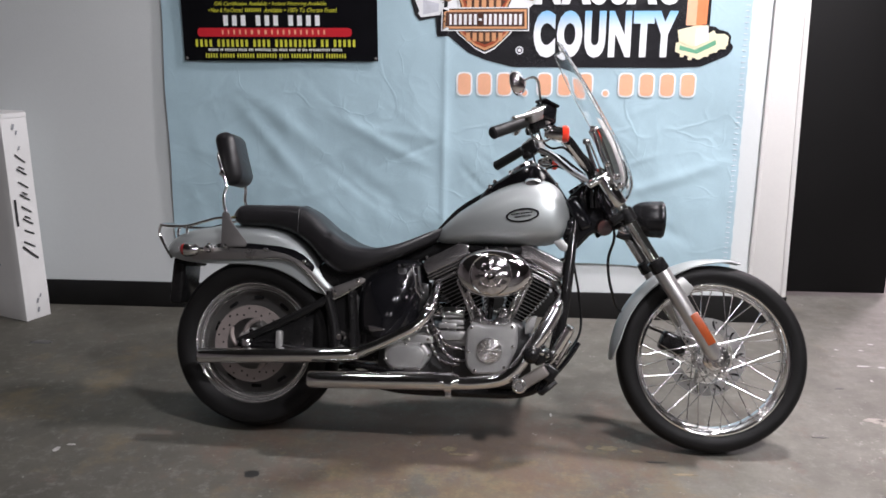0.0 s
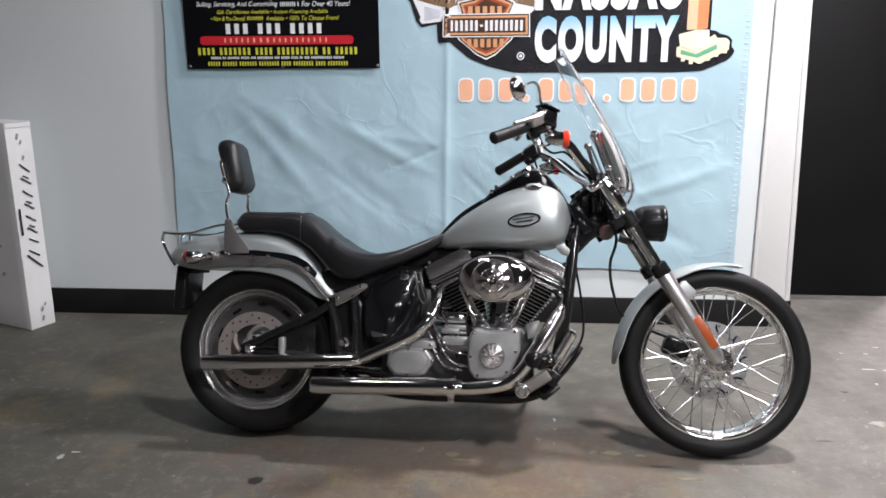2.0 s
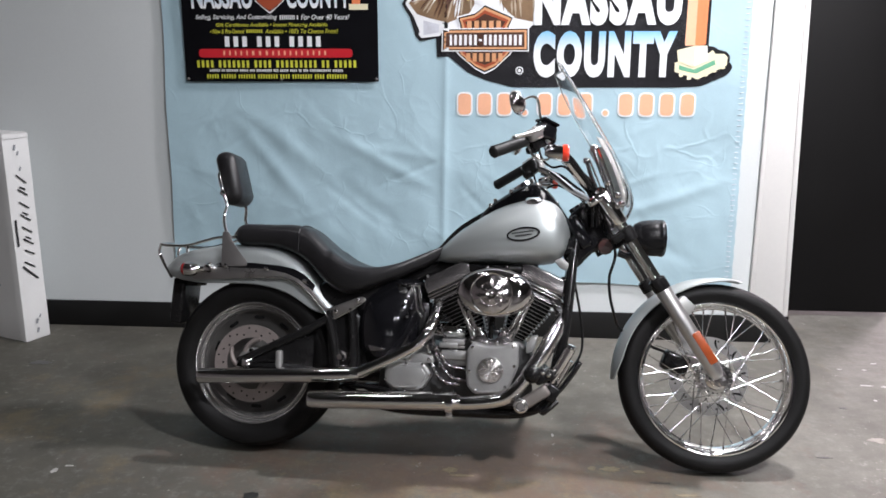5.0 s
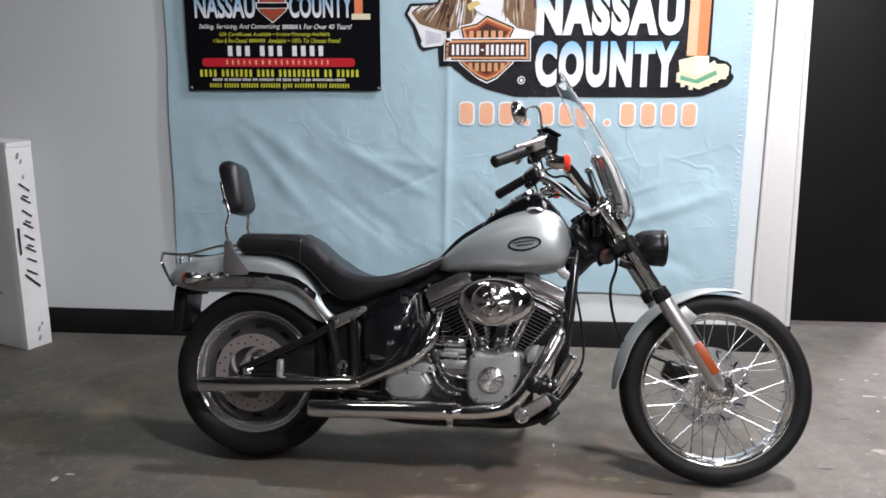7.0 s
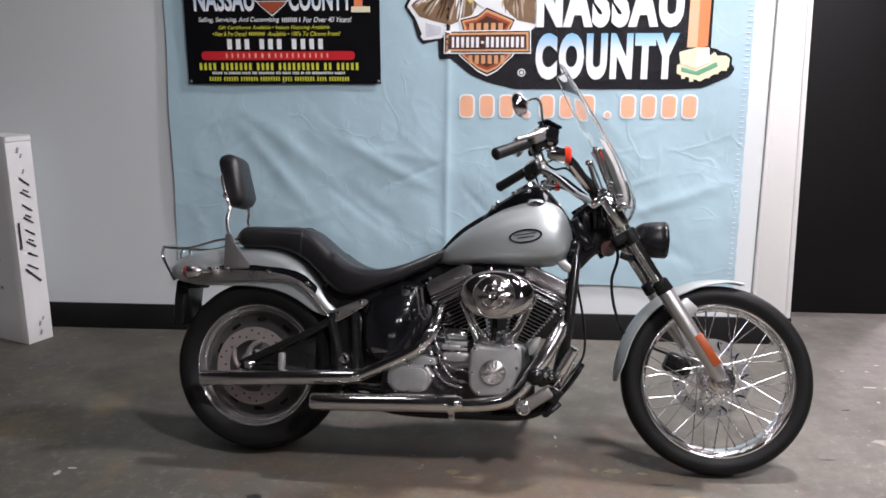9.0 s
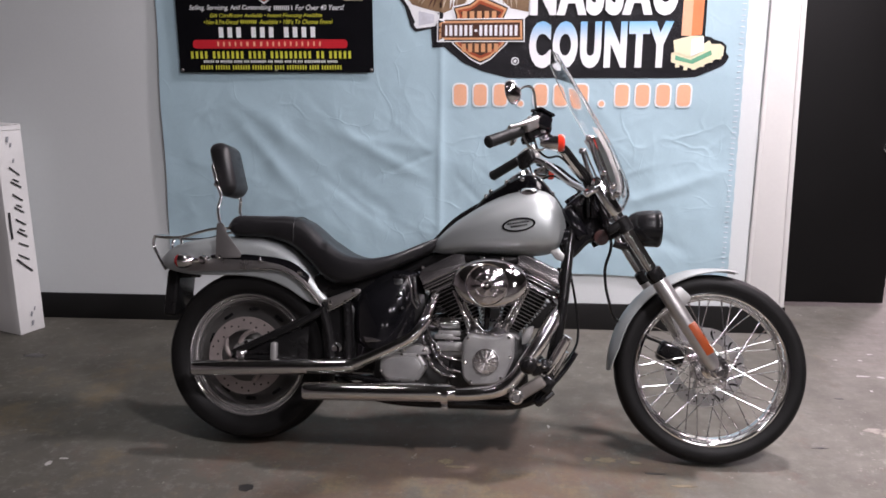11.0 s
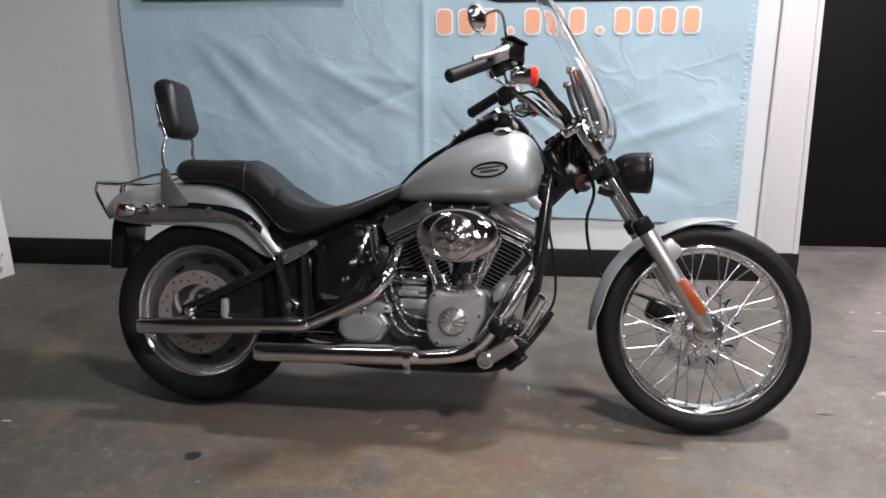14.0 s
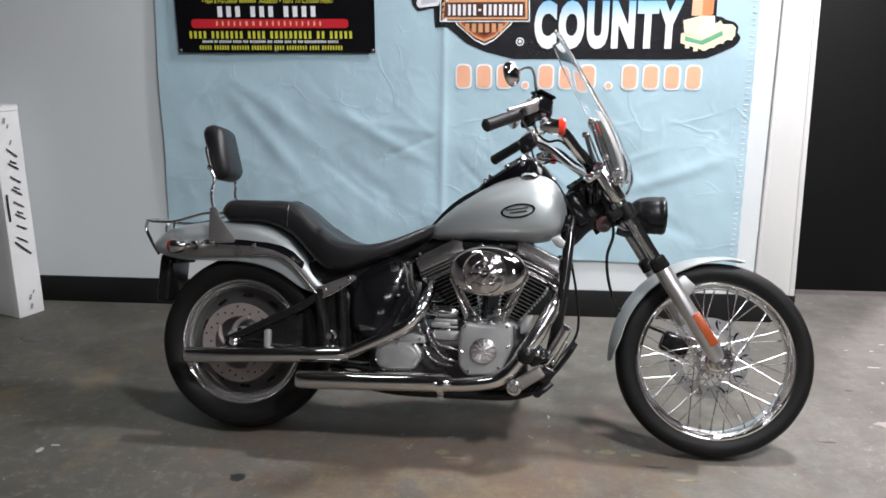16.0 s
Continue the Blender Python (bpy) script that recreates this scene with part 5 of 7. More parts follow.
    add_lathe(b, prof + [(r, -y) for r, y in reversed(prof[:-1])] + [(0.262, 0.02), (0.262, -0.02)], (WB, 0, RF), "y", 80, True)
    fw = P("front_wheel", b, RUBBER, "narrow black tyre on a laced chrome rim", None, True)
    b = B()
    rp = [(0.2765, -0.0335), (0.2780, -0.0385), (0.2755, -0.0425), (0.2705, -0.0435), (0.2655, -0.0405), (0.2630, -0.0355), (0.2570, -0.0285), (0.2500, -0.0130), (0.2475, 0.0)]
    add_lathe(b, rp + [(r, -y) for r, y in reversed(rp[:-1])] + [(0.268, 0.02), (0.262, 0.0), (0.268, -0.02)], (WB, 0, RF), "y", 80, True)
    P("rim", b, RIMCHROME, "chrome steel rim", fw, True)
    b = B()
    hp = [(0.0, -0.100), (0.022, -0.100), (0.028, -0.095), (0.029, -0.062), (0.036, -0.058), (0.040, -0.052), (0.058, -0.0495), (0.060, -0.047), (0.058, -0.0445), (0.038, -0.042), (0.031, -0.034), (0.028, 0.0)]
    add_lathe(b, hp, (WB, 0, RF), "y", 28)
    add_lathe(b, [(r, -y) for r, y in hp], (WB, 0, RF), "y", 28)
    P("hub", b, HUBCHROME, "chrome hub", fw, True)
    b = B()
    for k in range(20):
        a = radians(18 * k + 5)
        for s in (-1, 1):
            add_lathe(b, [(0.0, s * 0.0535), (0.0042, s * 0.0530), (0.0046, s * 0.0475)], (WB + 0.0525 * math.cos(a), 0, RF + 0.0525 * math.sin(a)), "y", 8)
    tagged(P("spoke_heads", b, CHROME, "bright spoke heads", fw, True), kind="stuff")
    for k in range(40):
        s = -1 if k % 2 else 1
        out = 1 if (k // 2) % 2 else -1
        a = radians(9 * k)
        a0 = a + out * radians(62)
        p0 = (WB + 0.054 * math.cos(a0), s * 0.047, RF + 0.054 * math.sin(a0))
        p1 = (WB + 0.251 * math.cos(a), s * 0.008, RF + 0.251 * math.sin(a))
        b = B()
        add_tube(b, [p0, p1], 0.0019, 8, 1)
        add_tube(b, [Vector(p1).lerp(Vector(p0), 0.07), p1], 0.0036, 6, 1)
        P("spoke", b, SPOKECHROME, "", fw, True)
    b = B()
    add_lathe(b, [(0.146, 0.066), (0.146, 0.071), (0.100, 0.071), (0.100, 0.066)], (WB, 0, RF), "y", 56, True)
    for k in range(5):
        a = radians(72 * k + 10)
        add_tube(b, [(WB + 0.03 * math.cos(a), 0.062, RF + 0.03 * math.sin(a)), (WB + 0.07 * math.cos(a + 0.3), 0.066, RF + 0.07 * math.sin(a + 0.3)), (WB + 0.105 * math.cos(a + 0.4), 0.0685, RF + 0.105 * math.sin(a + 0.4))], 0.008, 8)
    P("brake_disc", b, SLIDER, "drilled steel front brake disc", fw, True)
    b = B()
    for k in range(24):
        a = radians(15 * k)
        rr = 0.114 + 0.010 * (k % 3)
        add_lathe(b, [(0.0, 0.0652), (0.0037, 0.0652), (0.0037, 0.067)], (WB + rr * math.cos(a), 0, RF + rr * math.sin(a)), "y", 8)
    tagged(P("disc_holes", b, BLACKM, "", fw, True), kind="stuff")
    b = B()
    for k in range(10):
        a = radians(36 * k)
        add_tube(b, [(WB + r * math.cos(a + w), 0.0662, RF + r * math.sin(a + w)) for r, w in ((0.106, 0.0), (0.118, 0.09), (0.131, 0.13), (0.140, 0.12))], [0.002, 0.0045, 0.0045, 0.002], 8)
    for v in b.verts:
        v.co.y = 0.0662 + (v.co.y - 0.0662) * 0.18
    tagged(P("disc_slots", b, BLACKM, "", fw, True), kind="stuff")
    b = B()
    add_box(b, (0, 0, 0), (0.075, 0.06, 0.10), None, 0.014, 3)
    add_lathe(b, [(0.0, -0.036), (0.020, -0.034), (0.022, -0.02)], (0.0, 0, 0.024), "y", 14)
    add_lathe(b, [(0.0, -0.036), (0.020, -0.034), (0.022, -0.02)], (0.0, 0, -0.024), "y", 14)
    bmesh.ops.transform(b, matrix=pose(1.592, 0.078, 0.385, 0, -70, 0), verts=b.verts)
    P("front_caliper", b, BLACKM, "black front brake caliper", None, True)

    # front fender
    b = B()
    rows, inn = [], []
    a0 = 28 if touring else 75
    for a in np.linspace(a0, 183, 32):
        t = radians(a)
        lift = (0.150 * max(0, (78 - a) / 50) ** 1.4 if touring else 0.0) + 0.004 * max(0, (92 - a) / 17) + 0.004 * max(0, (a - 165) / 18)
        hw = (0.085 if touring else 0.054) * (1 if a > a0 + 9 else 0.40 + 0.60 * math.sqrt(max(0, (a - a0) / 9)))
        hw *= 1 if a < 172 else 0.45 + 0.55 * math.sqrt(max(0, (183 - a) / 11))
        r1, r2 = [], []
        for u in np.linspace(-1, 1, 13):
            rad = 0.366 + lift - 0.027 * min(1.0, max(0.3, (a - 70) / 42)) * min(1.0, 0.35 + (183 - a) / 20) * abs(u) ** 2.6
            for lst, dr in ((r1, 0.0), (r2, -0.004)):
                lst.append(b.verts.new((WB + (rad + dr) * math.cos(t), hw * u * (1 + dr * 5), RF + (rad + dr) * math.sin(t))))
        rows.append(r1)
        inn.append(r2)
    skin(b, rows, False, False)
    skin(b, inn, False, False)
    for i in range(len(rows) - 1):
        for k in (0, -1):
            b.faces.new((rows[i][k], rows[i + 1][k], inn[i + 1][k], inn[i][k]))
    for i in (0, -1):
        for k in range(12):
            b.faces.new((rows[i][k], rows[i][k + 1], inn[i][k + 1], inn[i][k]))
    ff = P("front_fender", b, paint, "metallic painted front fender", None, True)
    for s in (-1, 1):
        b = B()
        add_plate(b, chamfer([(1.54, 0.60), (1.585, 0.64), (1.63, 0.60), (1.60, 0.56), (1.575, 0.565)], 0.01), s * 0.067, s * 0.090, 0.003)
        P("fender_bracket", b, ALU, "", ff, True)

    if touring:
        b = B()
        add_box(b, (-0.20, 0, 0.93), (0.34, 0.46, 0.24), None, 0.06, 4)
        trunk = P("luggage_trunk", b, paint, "painted luggage trunk behind the seat", None, False, 60)
        b = B()
        add_box(b, (-0.20, 0, 0.925), (0.345, 0.465, 0.014), None, 0.004, 1)
        P("trunk_seam", b, CHROME, "", trunk)

    # headlamp
    b = B()
    add_lathe(b, [(0.0, -0.070), (0.020, -0.068), (0.038, -0.061), (0.052, -0.047), (0.062, -0.026), (0.0665, 0.000), (0.0680, 0.028), (0.0670, 0.040), (0.0690, 0.044), (0.0685, 0.054), (0.064, 0.060), (0.057, 0.057)], (1.468, 0, 0.848), "x", 40)
    lamp = P("headlamp", b, LAMPBLACK, "black headlamp bucket", None, True)
    b = B()
    add_lathe(b, [(0.058, 0.0), (0.05, 0.006), (0.03, 0.013), (0.0, 0.015)], (1.522, 0, 0.848), "x", 28)
    P("lens", b, GLASS, "clear lens", lamp, True)
    b = B()
    add_tube(b, [(1.44, 0, 0.80), (1.40, 0, 0.78), (1.36, 0, 0.79)], 0.014, 8)
    P("headlamp_mount", b, BLACK, "", lamp, True)

    # handlebar, grips, levers, switches
    b = B()
    half = [(1.288, 0.0, 0.984), (1.282, 0.04, 0.985), (1.255, 0.085, 0.998), (1.208, 0.150, 1.032), (1.168, 0.198, 1.070), (1.128, 0.238, 1.108), (1.078, 0.272, 1.138), (1.014, 0.310, 1.147), (0.90, 0.399, 1.088)]
    add_tube(b, [(x, -y, z) for x, y, z in reversed(half[1:])] + half, 0.0150, 12)
    bar = P("handlebar", b, CHROME, "chrome pullback handlebar", None, True)
    for s in (-1, 1):
        b = B()
        add_tube(b, [(fk(0.955, -0.02), s * 0.045, 0.955), (1.284, s * 0.045, 0.984)], 0.017, 14, 1)
        add_box(b, (1.282, s * 0.045, 0.986), (0.04, 0.034, 0.04), None, 0.008)
        P("riser", b, CHROME, "chrome bar riser", None, True)
        e0, e1 = Vector((0.892, s * 0.404, 1.084)), Vector((1.004, s * 0.318, 1.142))
        b = B()
        add_tube(b, [e0, e0.lerp(e1, 0.04), e0.lerp(e1, 0.1), e1], [0.016, 0.0215, 0.0205, 0.0195], 16, 1, True, False)
        P("grip", b, GRIP, "black rubber grip", bar, True)
        b = B()
        c = Vector((1.040, s * 0.290, 1.148))
        add_box(b, c, (0.074, 0.050, 0.056), Matrix.Rotation(radians(s * -38), 4, "Z") @ Matrix.Rotation(radians(-24), 4, "Y"), 0.012, 3)
        add_box(b, c + Vector((-0.012, 0, -0.030)), (0.040, 0.040, 0.026), Matrix.Rotation(radians(s * -38), 4, "Z") @ Matrix.Rotation(radians(-24), 4, "Y"), 0.008, 3)
        P("switch_housing", b, BLACKM, "black switch housing", bar, True)
        b = B()
        add_tube(b, [(1.082, s * 0.268, 1.176), (1.074, s * 0.300, 1.182), (1.032, s * 0.340, 1.168), (0.988, s * 0.380, 1.147), (0.970, s * 0.402, 1.138), (0.964, s * 0.408, 1.134)], [0.009, 0.010, 0.0085, 0.007, 0.008, 0.006], 10)
        P("lever", b, SLIDER, "polished lever", bar, True)
        b = B()
        add_box(b, (-0.012, 0, 0), (0.092, 0.042, 0.042), None, 0.012, 3)
        add_box(b, (0.018, 0, -0.024), (0.030, 0.034, 0.042), None, 0.008, 3)
        add_lathe(b, [(0.0, 0.027), (0.008, 0.026), (0.009, 0.018)], (-0.020, 0, 0), "z", 12)
        bmesh.ops.transform(b, matrix=pose(1.052, s * 0.306, 1.176, 0, -26, s * -38), verts=b.verts)
        P("lever_clamp", b, SLIDER, "bright lever clamp", bar, True)
        b = B()
        add_tube(b, [(1.098, s * 0.250, 1.105), (1.070, s * 0.290, 1.082), (1.030, s * 0.318, 1.090), (1.010, s * 0.322, 1.130)], 0.0045, 8)
        P("throttle_guide", b, CHROME, "", bar, True)
        # turn signal on the bar
        b = B()
        sc = Vector((1.138, s * 0.300, 1.106 if s < 0 else 1.092))
        add_lathe(b, [(0.0, -0.072), (0.010, -0.070), (0.020, -0.052), (0.026, -0.026), (0.0285, -0.010)], sc, "x", 18)
        add_tube(b, [sc + Vector((-0.03, 0, 0)), sc + Vector((-0.03, -s * 0.04, 0.015)), (1.105, s * 0.235, 1.125)], 0.008, 8)
        sg = P("front_signal", b, CHROME, "chrome bullet turn signal", None, True)
        b = B()
        add_lathe(b, [(0.028, -0.012), (0.0295, -0.006), (0.0295, 0.006), (0.024, 0.012), (0.0, 0.015)], sc, "x", 18)
        P("lens", b, REDLENS, "red lens", sg, True)
        # mirror
        b = B()
        add_tube(b, [(1.062, s * 0.285, 1.180), (1.050, s * 0.302, 1.225), (1.042, s * 0.325, 1.270), (1.030, s * 0.340, 1.286), (1.012, s * 0.352, 1.284), (0.988, s * 0.366, 1.268)], 0.0045, 8)
        mr = P("mirror", b, CHROME, "chrome mirror on a thin stem", None, True)
        b = B()
        bmesh.ops.create_uvsphere(b, u_segments=28, v_segments=24, radius=1.0)
        for v in b.verts:
            ring = 1 + 0.05 * math.sin(9 * v.co.z)
            v.co = Vector((v.co.x * (0.030 * ring if v.co.x > 0 else 0.010), v.co.y * 0.040, v.co.z * (0.045 if v.co.z > 0 else 0.040)))
        bmesh.ops.transform(b, matrix=pose(0.966, s * 0.384, 1.254, 0, -10, s * 30), verts=b.verts)
        P("mirror_head", b, COVERCHROME, "chrome teardrop mirror head", mr, True)
    b = B()
    add_box(b, (1.068, -0.288, 1.178), (0.066, 0.058, 0.060), pose(0, 0, 0, 0, 16, 35), 0.014, 3)
    add_box(b, (1.075, -0.288, 1.210), (0.067, 0.059, 0.010), pose(0, 0, 0, 0, 16, 35), 0.004, 2)
    add_box(b, (1.085, -0.270, 1.168), (0.045, 0.045, 0.05), None, 0.010)
    P("brake_reservoir", b, BLACK, "black brake fluid reservoir", None, True)
    # cables
    runs = []
    bundle = [(1.090, 0.268, 1.128), (1.140, 0.232, 1.106), (1.186, 0.180, 1.062), (1.226, 0.128, 1.022), (1.258, 0.085, 0.975), (1.268, 0.060, 0.88)]
    for q in (-1, 1):
        for dx, dy, dz, r in ((0.010, 0.012, 0.016, 0.0062), (0.020, -0.004, 0.002, 0.0050), (-0.010, 0.016, -0.014, 0.0068), (0.004, 0.020, -0.022, 0.0042)):
            runs.append(([(x + dx, q * (y + dy), z + dz * (0.6 + 0.5 * math.sin(9 * x))) for x, y, z in bundle], r))
        runs.append(([(1.046, q * 0.290, 1.128), (1.062, q * 0.296, 1.082), (1.096, q * 0.276, 1.060), (1.136, q * 0.238, 1.070), (1.176, q * 0.190, 1.050)], 0.0042))
    for pts, r in runs + [([(1.07, -0.25, 1.13), (1.16, -0.20, 1.085), (1.245, -0.13, 1.03), (1.300, -0.10, 0.90), (1.340, -0.09, 0.785), (1.322, -0.085, 0.70), (1.325, -0.08, 0.635), (1.340, -0.075, 0.572), (1.372, -0.02, 0.51), (1.46, 0.06, 0.46), (1.57, 0.09, 0.42)], 0.0055),
                   ([(1.195, -0.09, 0.74), (1.205, -0.10, 0.66), (1.222, -0.11, 0.575), (1.234, -0.12, 0.48), (1.224, -0.14, 0.41), (1.17, -0.15, 0.335)], 0.0045)]:
        b = B()
        add_tube(b, pts, r, 8)
        P("cable", b, BLACKM, "black cable", None, True if pts[0][0] < 1.19 else False)

    # windshield
    b = B()
    SV = [0.0, 0.10, 0.30, 0.55, 0.80, 1.0]
    SXX = [1.396, 1.414, 1.377, 1.298, 1.206, 1.143]
    SZZ = [0.918, 0.965, 1.085, 1.225, 1.375, 1.482]
    SWW = [0.07, 0.115, 0.145, 0.150, 0.138, 0.085]
    front, back = [], []
    for v in np.linspace(0, 1, 22):
        x, z, w = (curve_at(SV, q, v) for q in (SXX, SZZ, SWW))
        fr, bk = [], []
        for u in np.linspace(-1, 1, 17):
            bend = (0.044 - 0.016 * v) * u * u
            fr.append(b.verts.new((x - bend, u * w, z)))
            bk.append(b.verts.new((x - bend - 0.0055, u * w, z - 0.0025)))
        front.append(fr)
        back.append(bk)
    edge_pts = [v.co.copy() for v in [r[0] for r in front] + front[-1][1:] + [r[-1] for r in reversed(front[:-1])] + list(reversed(front[0][1:-1]))]
    skin(b, front, False, False)
    skin(b, back, False, False)
    for i in range(21):
        for k in (0, -1):
            b.faces.new((front[i][k], front[i + 1][k], back[i + 1][k], back[i][k]))
    for i in (0, -1):
        for k in range(16):
            b.faces.new((front[i][k], front[i][k + 1], back[i][k + 1], back[i][k]))
    ws = P("windshield", b, GLASS, "clear curved windshield", None, True, 60)
    ws.visible_shadow = False
    b = B()
    rim_pts = [(Vector(p) + Vector((-0.003, 0, -0.001))) for p in edge_pts]
    add_tube(b, rim_pts + [rim_pts[0]], 0.0036, 6, 1, True, False)
    P("shield_edge", b, SHIELDEDGE, "polished shield edge", ws, True)
    b = B()
    lower = []
    for v in np.linspace(0.10, 0.50, 10):
        x, z, w = (curve_at(SV, q, v) for q in (SXX, SZZ, SWW))
        lower.append([(x - 0.048 * u * u - 0.010, u * w * 0.94, z) for u in np.linspace(-1, 1, 13)])
    fr = [[b.verts.new(p) for p in row] for row in lower]
    bk = [[b.verts.new((p[0] - 0.003, p[1], p[2])) for p in row] for row in lower]
    skin(b, fr, False, False)
    skin(b, bk, False, False)
    for i in range(9):
        for k in (0, -1):
            b.faces.new((fr[i][k], fr[i + 1][k], bk[i + 1][k], bk[i][k]))
    for i in (0, -1):
        for k in range(12):
            b.faces.new((fr[i][k], fr[i][k + 1], bk[i][k + 1], bk[i][k]))
    P("backing_plate", b, TINT, "smoky inner backing plate", ws, True, 60)
    for s in (-1, 1):
        b = B()
        add_tube(b, [(1.250, s * 0.138, 1.152), (1.270, s * 0.136, 1.09), (1.295, s * 0.132, 1.03), (1.318, s * 0.128, 0.97)], 0.0085, 10)
        add_box(b, (1.250, s * 0.136, 1.155), (0.030, 0.02, 0.022), None, 0.006)
        P("shield_bracket", b, POLISHED, "dark chrome shield bracket", ws, True)
        b = B()
        add_tube(b, [(1.262, s * 0.140, 1.158), (1.284, s * 0.140, 1.105), (1.308, s * 0.138, 1.045), (1.330, s * 0.134, 0.985)], 0.0045, 8)
        P("shield_rod", b, CHROME, "", ws, True)
        b = B()
        bmesh.ops.create_uvsphere(b, u_segments=12, v_segments=8, radius=0.010)
        bmesh.ops.translate(b, vec=(1.244, s * 0.142, 1.158), verts=b.verts)
        P("knob", b, CHROME, "", ws, True)
        for x, z in ((1.335, 0.985), (1.30, 1.03), (1.348, 0.955)):
            b = B()
            bmesh.ops.create_uvsphere(b, u_segments=12, v_segments=8, radius=0.013)
            bmesh.ops.scale(b, vec=(1, 1.4, 1), verts=b.verts)
            bmesh.ops.translate(b, vec=(x, s * 0.145, z), verts=b.verts)
            P("clamp", b, CHROME, "", ws, True)
    return bike


# ---- the room ----
def slab(name, x0, x1, y0, y1, z0, z1, material, label, category="wall", bevel=0.0):
    b = B()
    add_box(b, ((x0 + x1) / 2, (y0 + y1) / 2, (z0 + z1) / 2), (x1 - x0, y1 - y0, z1 - z0), None, bevel)
    ob = part(name, b, material, None, label)
    return tagged(ob, label, category, "", "structure")


WY = 4.25     # face of the wall behind the motorcycle
WX = 1.585    # its end
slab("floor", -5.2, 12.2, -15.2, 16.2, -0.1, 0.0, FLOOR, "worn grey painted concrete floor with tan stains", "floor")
# unseen ceiling closes the room; its dark tone keeps the lamplight contrasty
slab("ceiling", -5.2, 12.2, -15.2, 16.2, 4.0, 4.1, CEIL, "unseen ceiling, kept dark for contrast", "ceiling")
slab("wall_north", -5.0, WX, WY, WY + 0.5, 0.0, 4.0, WALL, "smooth white painted wall behind the banner")
# west, south and east walls are unseen, added to close the room
slab("wall_west", -5.15, -5.0, -15.15, 16.1, 0.0, 4.0, DARKWALL, "unseen warm grey wall, toned for reflections")
slab("wall_south", -5.0, 12.0, -15.15, -15.0, 0.0, 4.0, BACKWALL, "unseen grey back wall, toned for reflections")
slab("wall_east", 12.0, 12.15, -15.15, 16.1, 0.0, 4.0, DARKWALL, "unseen warm grey wall, toned for reflections")
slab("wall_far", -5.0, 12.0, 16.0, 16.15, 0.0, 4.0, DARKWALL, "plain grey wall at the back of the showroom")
slab("casing_edge", 1.382, 1.402, WY - 0.022, WY + 0.0, 0.148, 4.0, TRIM, "raised white casing edge", "trim", 0.005)
slab("corner_bead", 1.565, WX + 0.006, WY - 0.018, WY - 0.010, 0.148, 4.0, TRIM, "white corner bead", "trim", 0.003)
slab("wall_corner_trim", 1.392, WX + 0.004, WY - 0.012, WY + 0.0, 0.148, 4.0, TRIM, "white painted casing at the end of the wall", "trim", 0.003)
slab("baseboard", -5.0, WX + 0.002, WY - 0.016, WY - 0.0005, 0.0, 0.146, SKIRT, "black vinyl baseboard along the wall", "baseboard", 0.004)
b = B()
add_box(b, (WX + 0.006, WY + 0.24, 0.073), (0.012, 0.5, 0.146), None, 0.003)
tagged(part("baseboard_return", b, SKIRT), "black vinyl baseboard at the wall end", "baseboard", "", "structure")

# the wall's end stands a little out of plumb
for nm in ("wall_north", "corner_bead", "wall_corner_trim"):
    for v in bpy.data.objects[nm].data.vertices:
        if v.co.x > 1.5:
            v.co.x -= 0.024 * v.co.z

# open door leaf
b = B()
DX0, DX1, DY = 1.60, 2.322, 4.735
add_box(b, ((DX0 + DX1) / 2, DY + 0.022, 1.038), (DX1 - DX0, 0.044, 2.02), None, 0.002)
door = tagged(part("door_1", b, DOOR), "flat black door standing open with a chrome knob", "door", "", "structure")
b = B()
add_lathe(b, [(0.0, -0.078), (0.012, -0.077), (0.024, -0.070), (0.031, -0.058), (0.032, -0.048), (0.027, -0.036), (0.014, -0.028), (0.013, -0.008), (0.033, -0.006), (0.034, 0.0)], (2.250, DY, 0.935), "y", 28)
part("door_knob", b, RIMCHROME, door, "round chrome door knob")
b = B()
add_lathe(b, [(0.0, 0.078), (0.012, 0.077), (0.024, 0.070), (0.031, 0.058), (0.032, 0.048), (0.027, 0.036), (0.014, 0.028), (0.013, 0.008), (0.033, 0.006), (0.034, 0.0)], (2.250, DY + 0.044, 0.935), "y", 28)
part("door_knob", b, RIMCHROME, door, "round chrome door knob")
b = B()
add_box(b, (DX1 + 0.001, DY + 0.022, 0.93), (0.004, 0.026, 0.06), None, 0.001, 1)
add_box(b, (DX1 + 0.006, DY + 0.022, 0.93), (0.014, 0.014, 0.02), None, 0.003, 1)
part("latch_plate", b, CHROME, door, "chrome latch plate")

# ceiling lamps
for lx, ly, lz, lsx, lsy, lw in LAMPS:
    lt = thing("ceiling_light", "flat white ceiling light panel, switched on", "ceiling light", "ceiling lights", Matrix.Translation((lx, ly, 3.985)))
    b = B()
    add_plate(b, [(-lsx / 2 - 0.03, -lsy / 2 - 0.03), (lsx / 2 + 0.03, -lsy / 2 - 0.03), (lsx / 2 + 0.03, lsy / 2 + 0.03), (-lsx / 2 - 0.03, lsy / 2 + 0.03)], -0.015, 0.02, 0.004)
    bmesh.ops.transform(b, matrix=Matrix.Rotation(radians(90), 4, "X"), verts=b.verts)
    part("housing", b, TRIM, lt)
    b = B()
    add_box(b, (0, 0, -0.024), (lsx, lsy, 0.006), None, 0.002, 1)
    part("diffuser", b, GLOW, lt, "glowing diffuser")

# ---- banner ----
BX0, BX1, BZ0, BZ1 = -1.705, 1.272, 0.315, 2.35


random.seed(4)
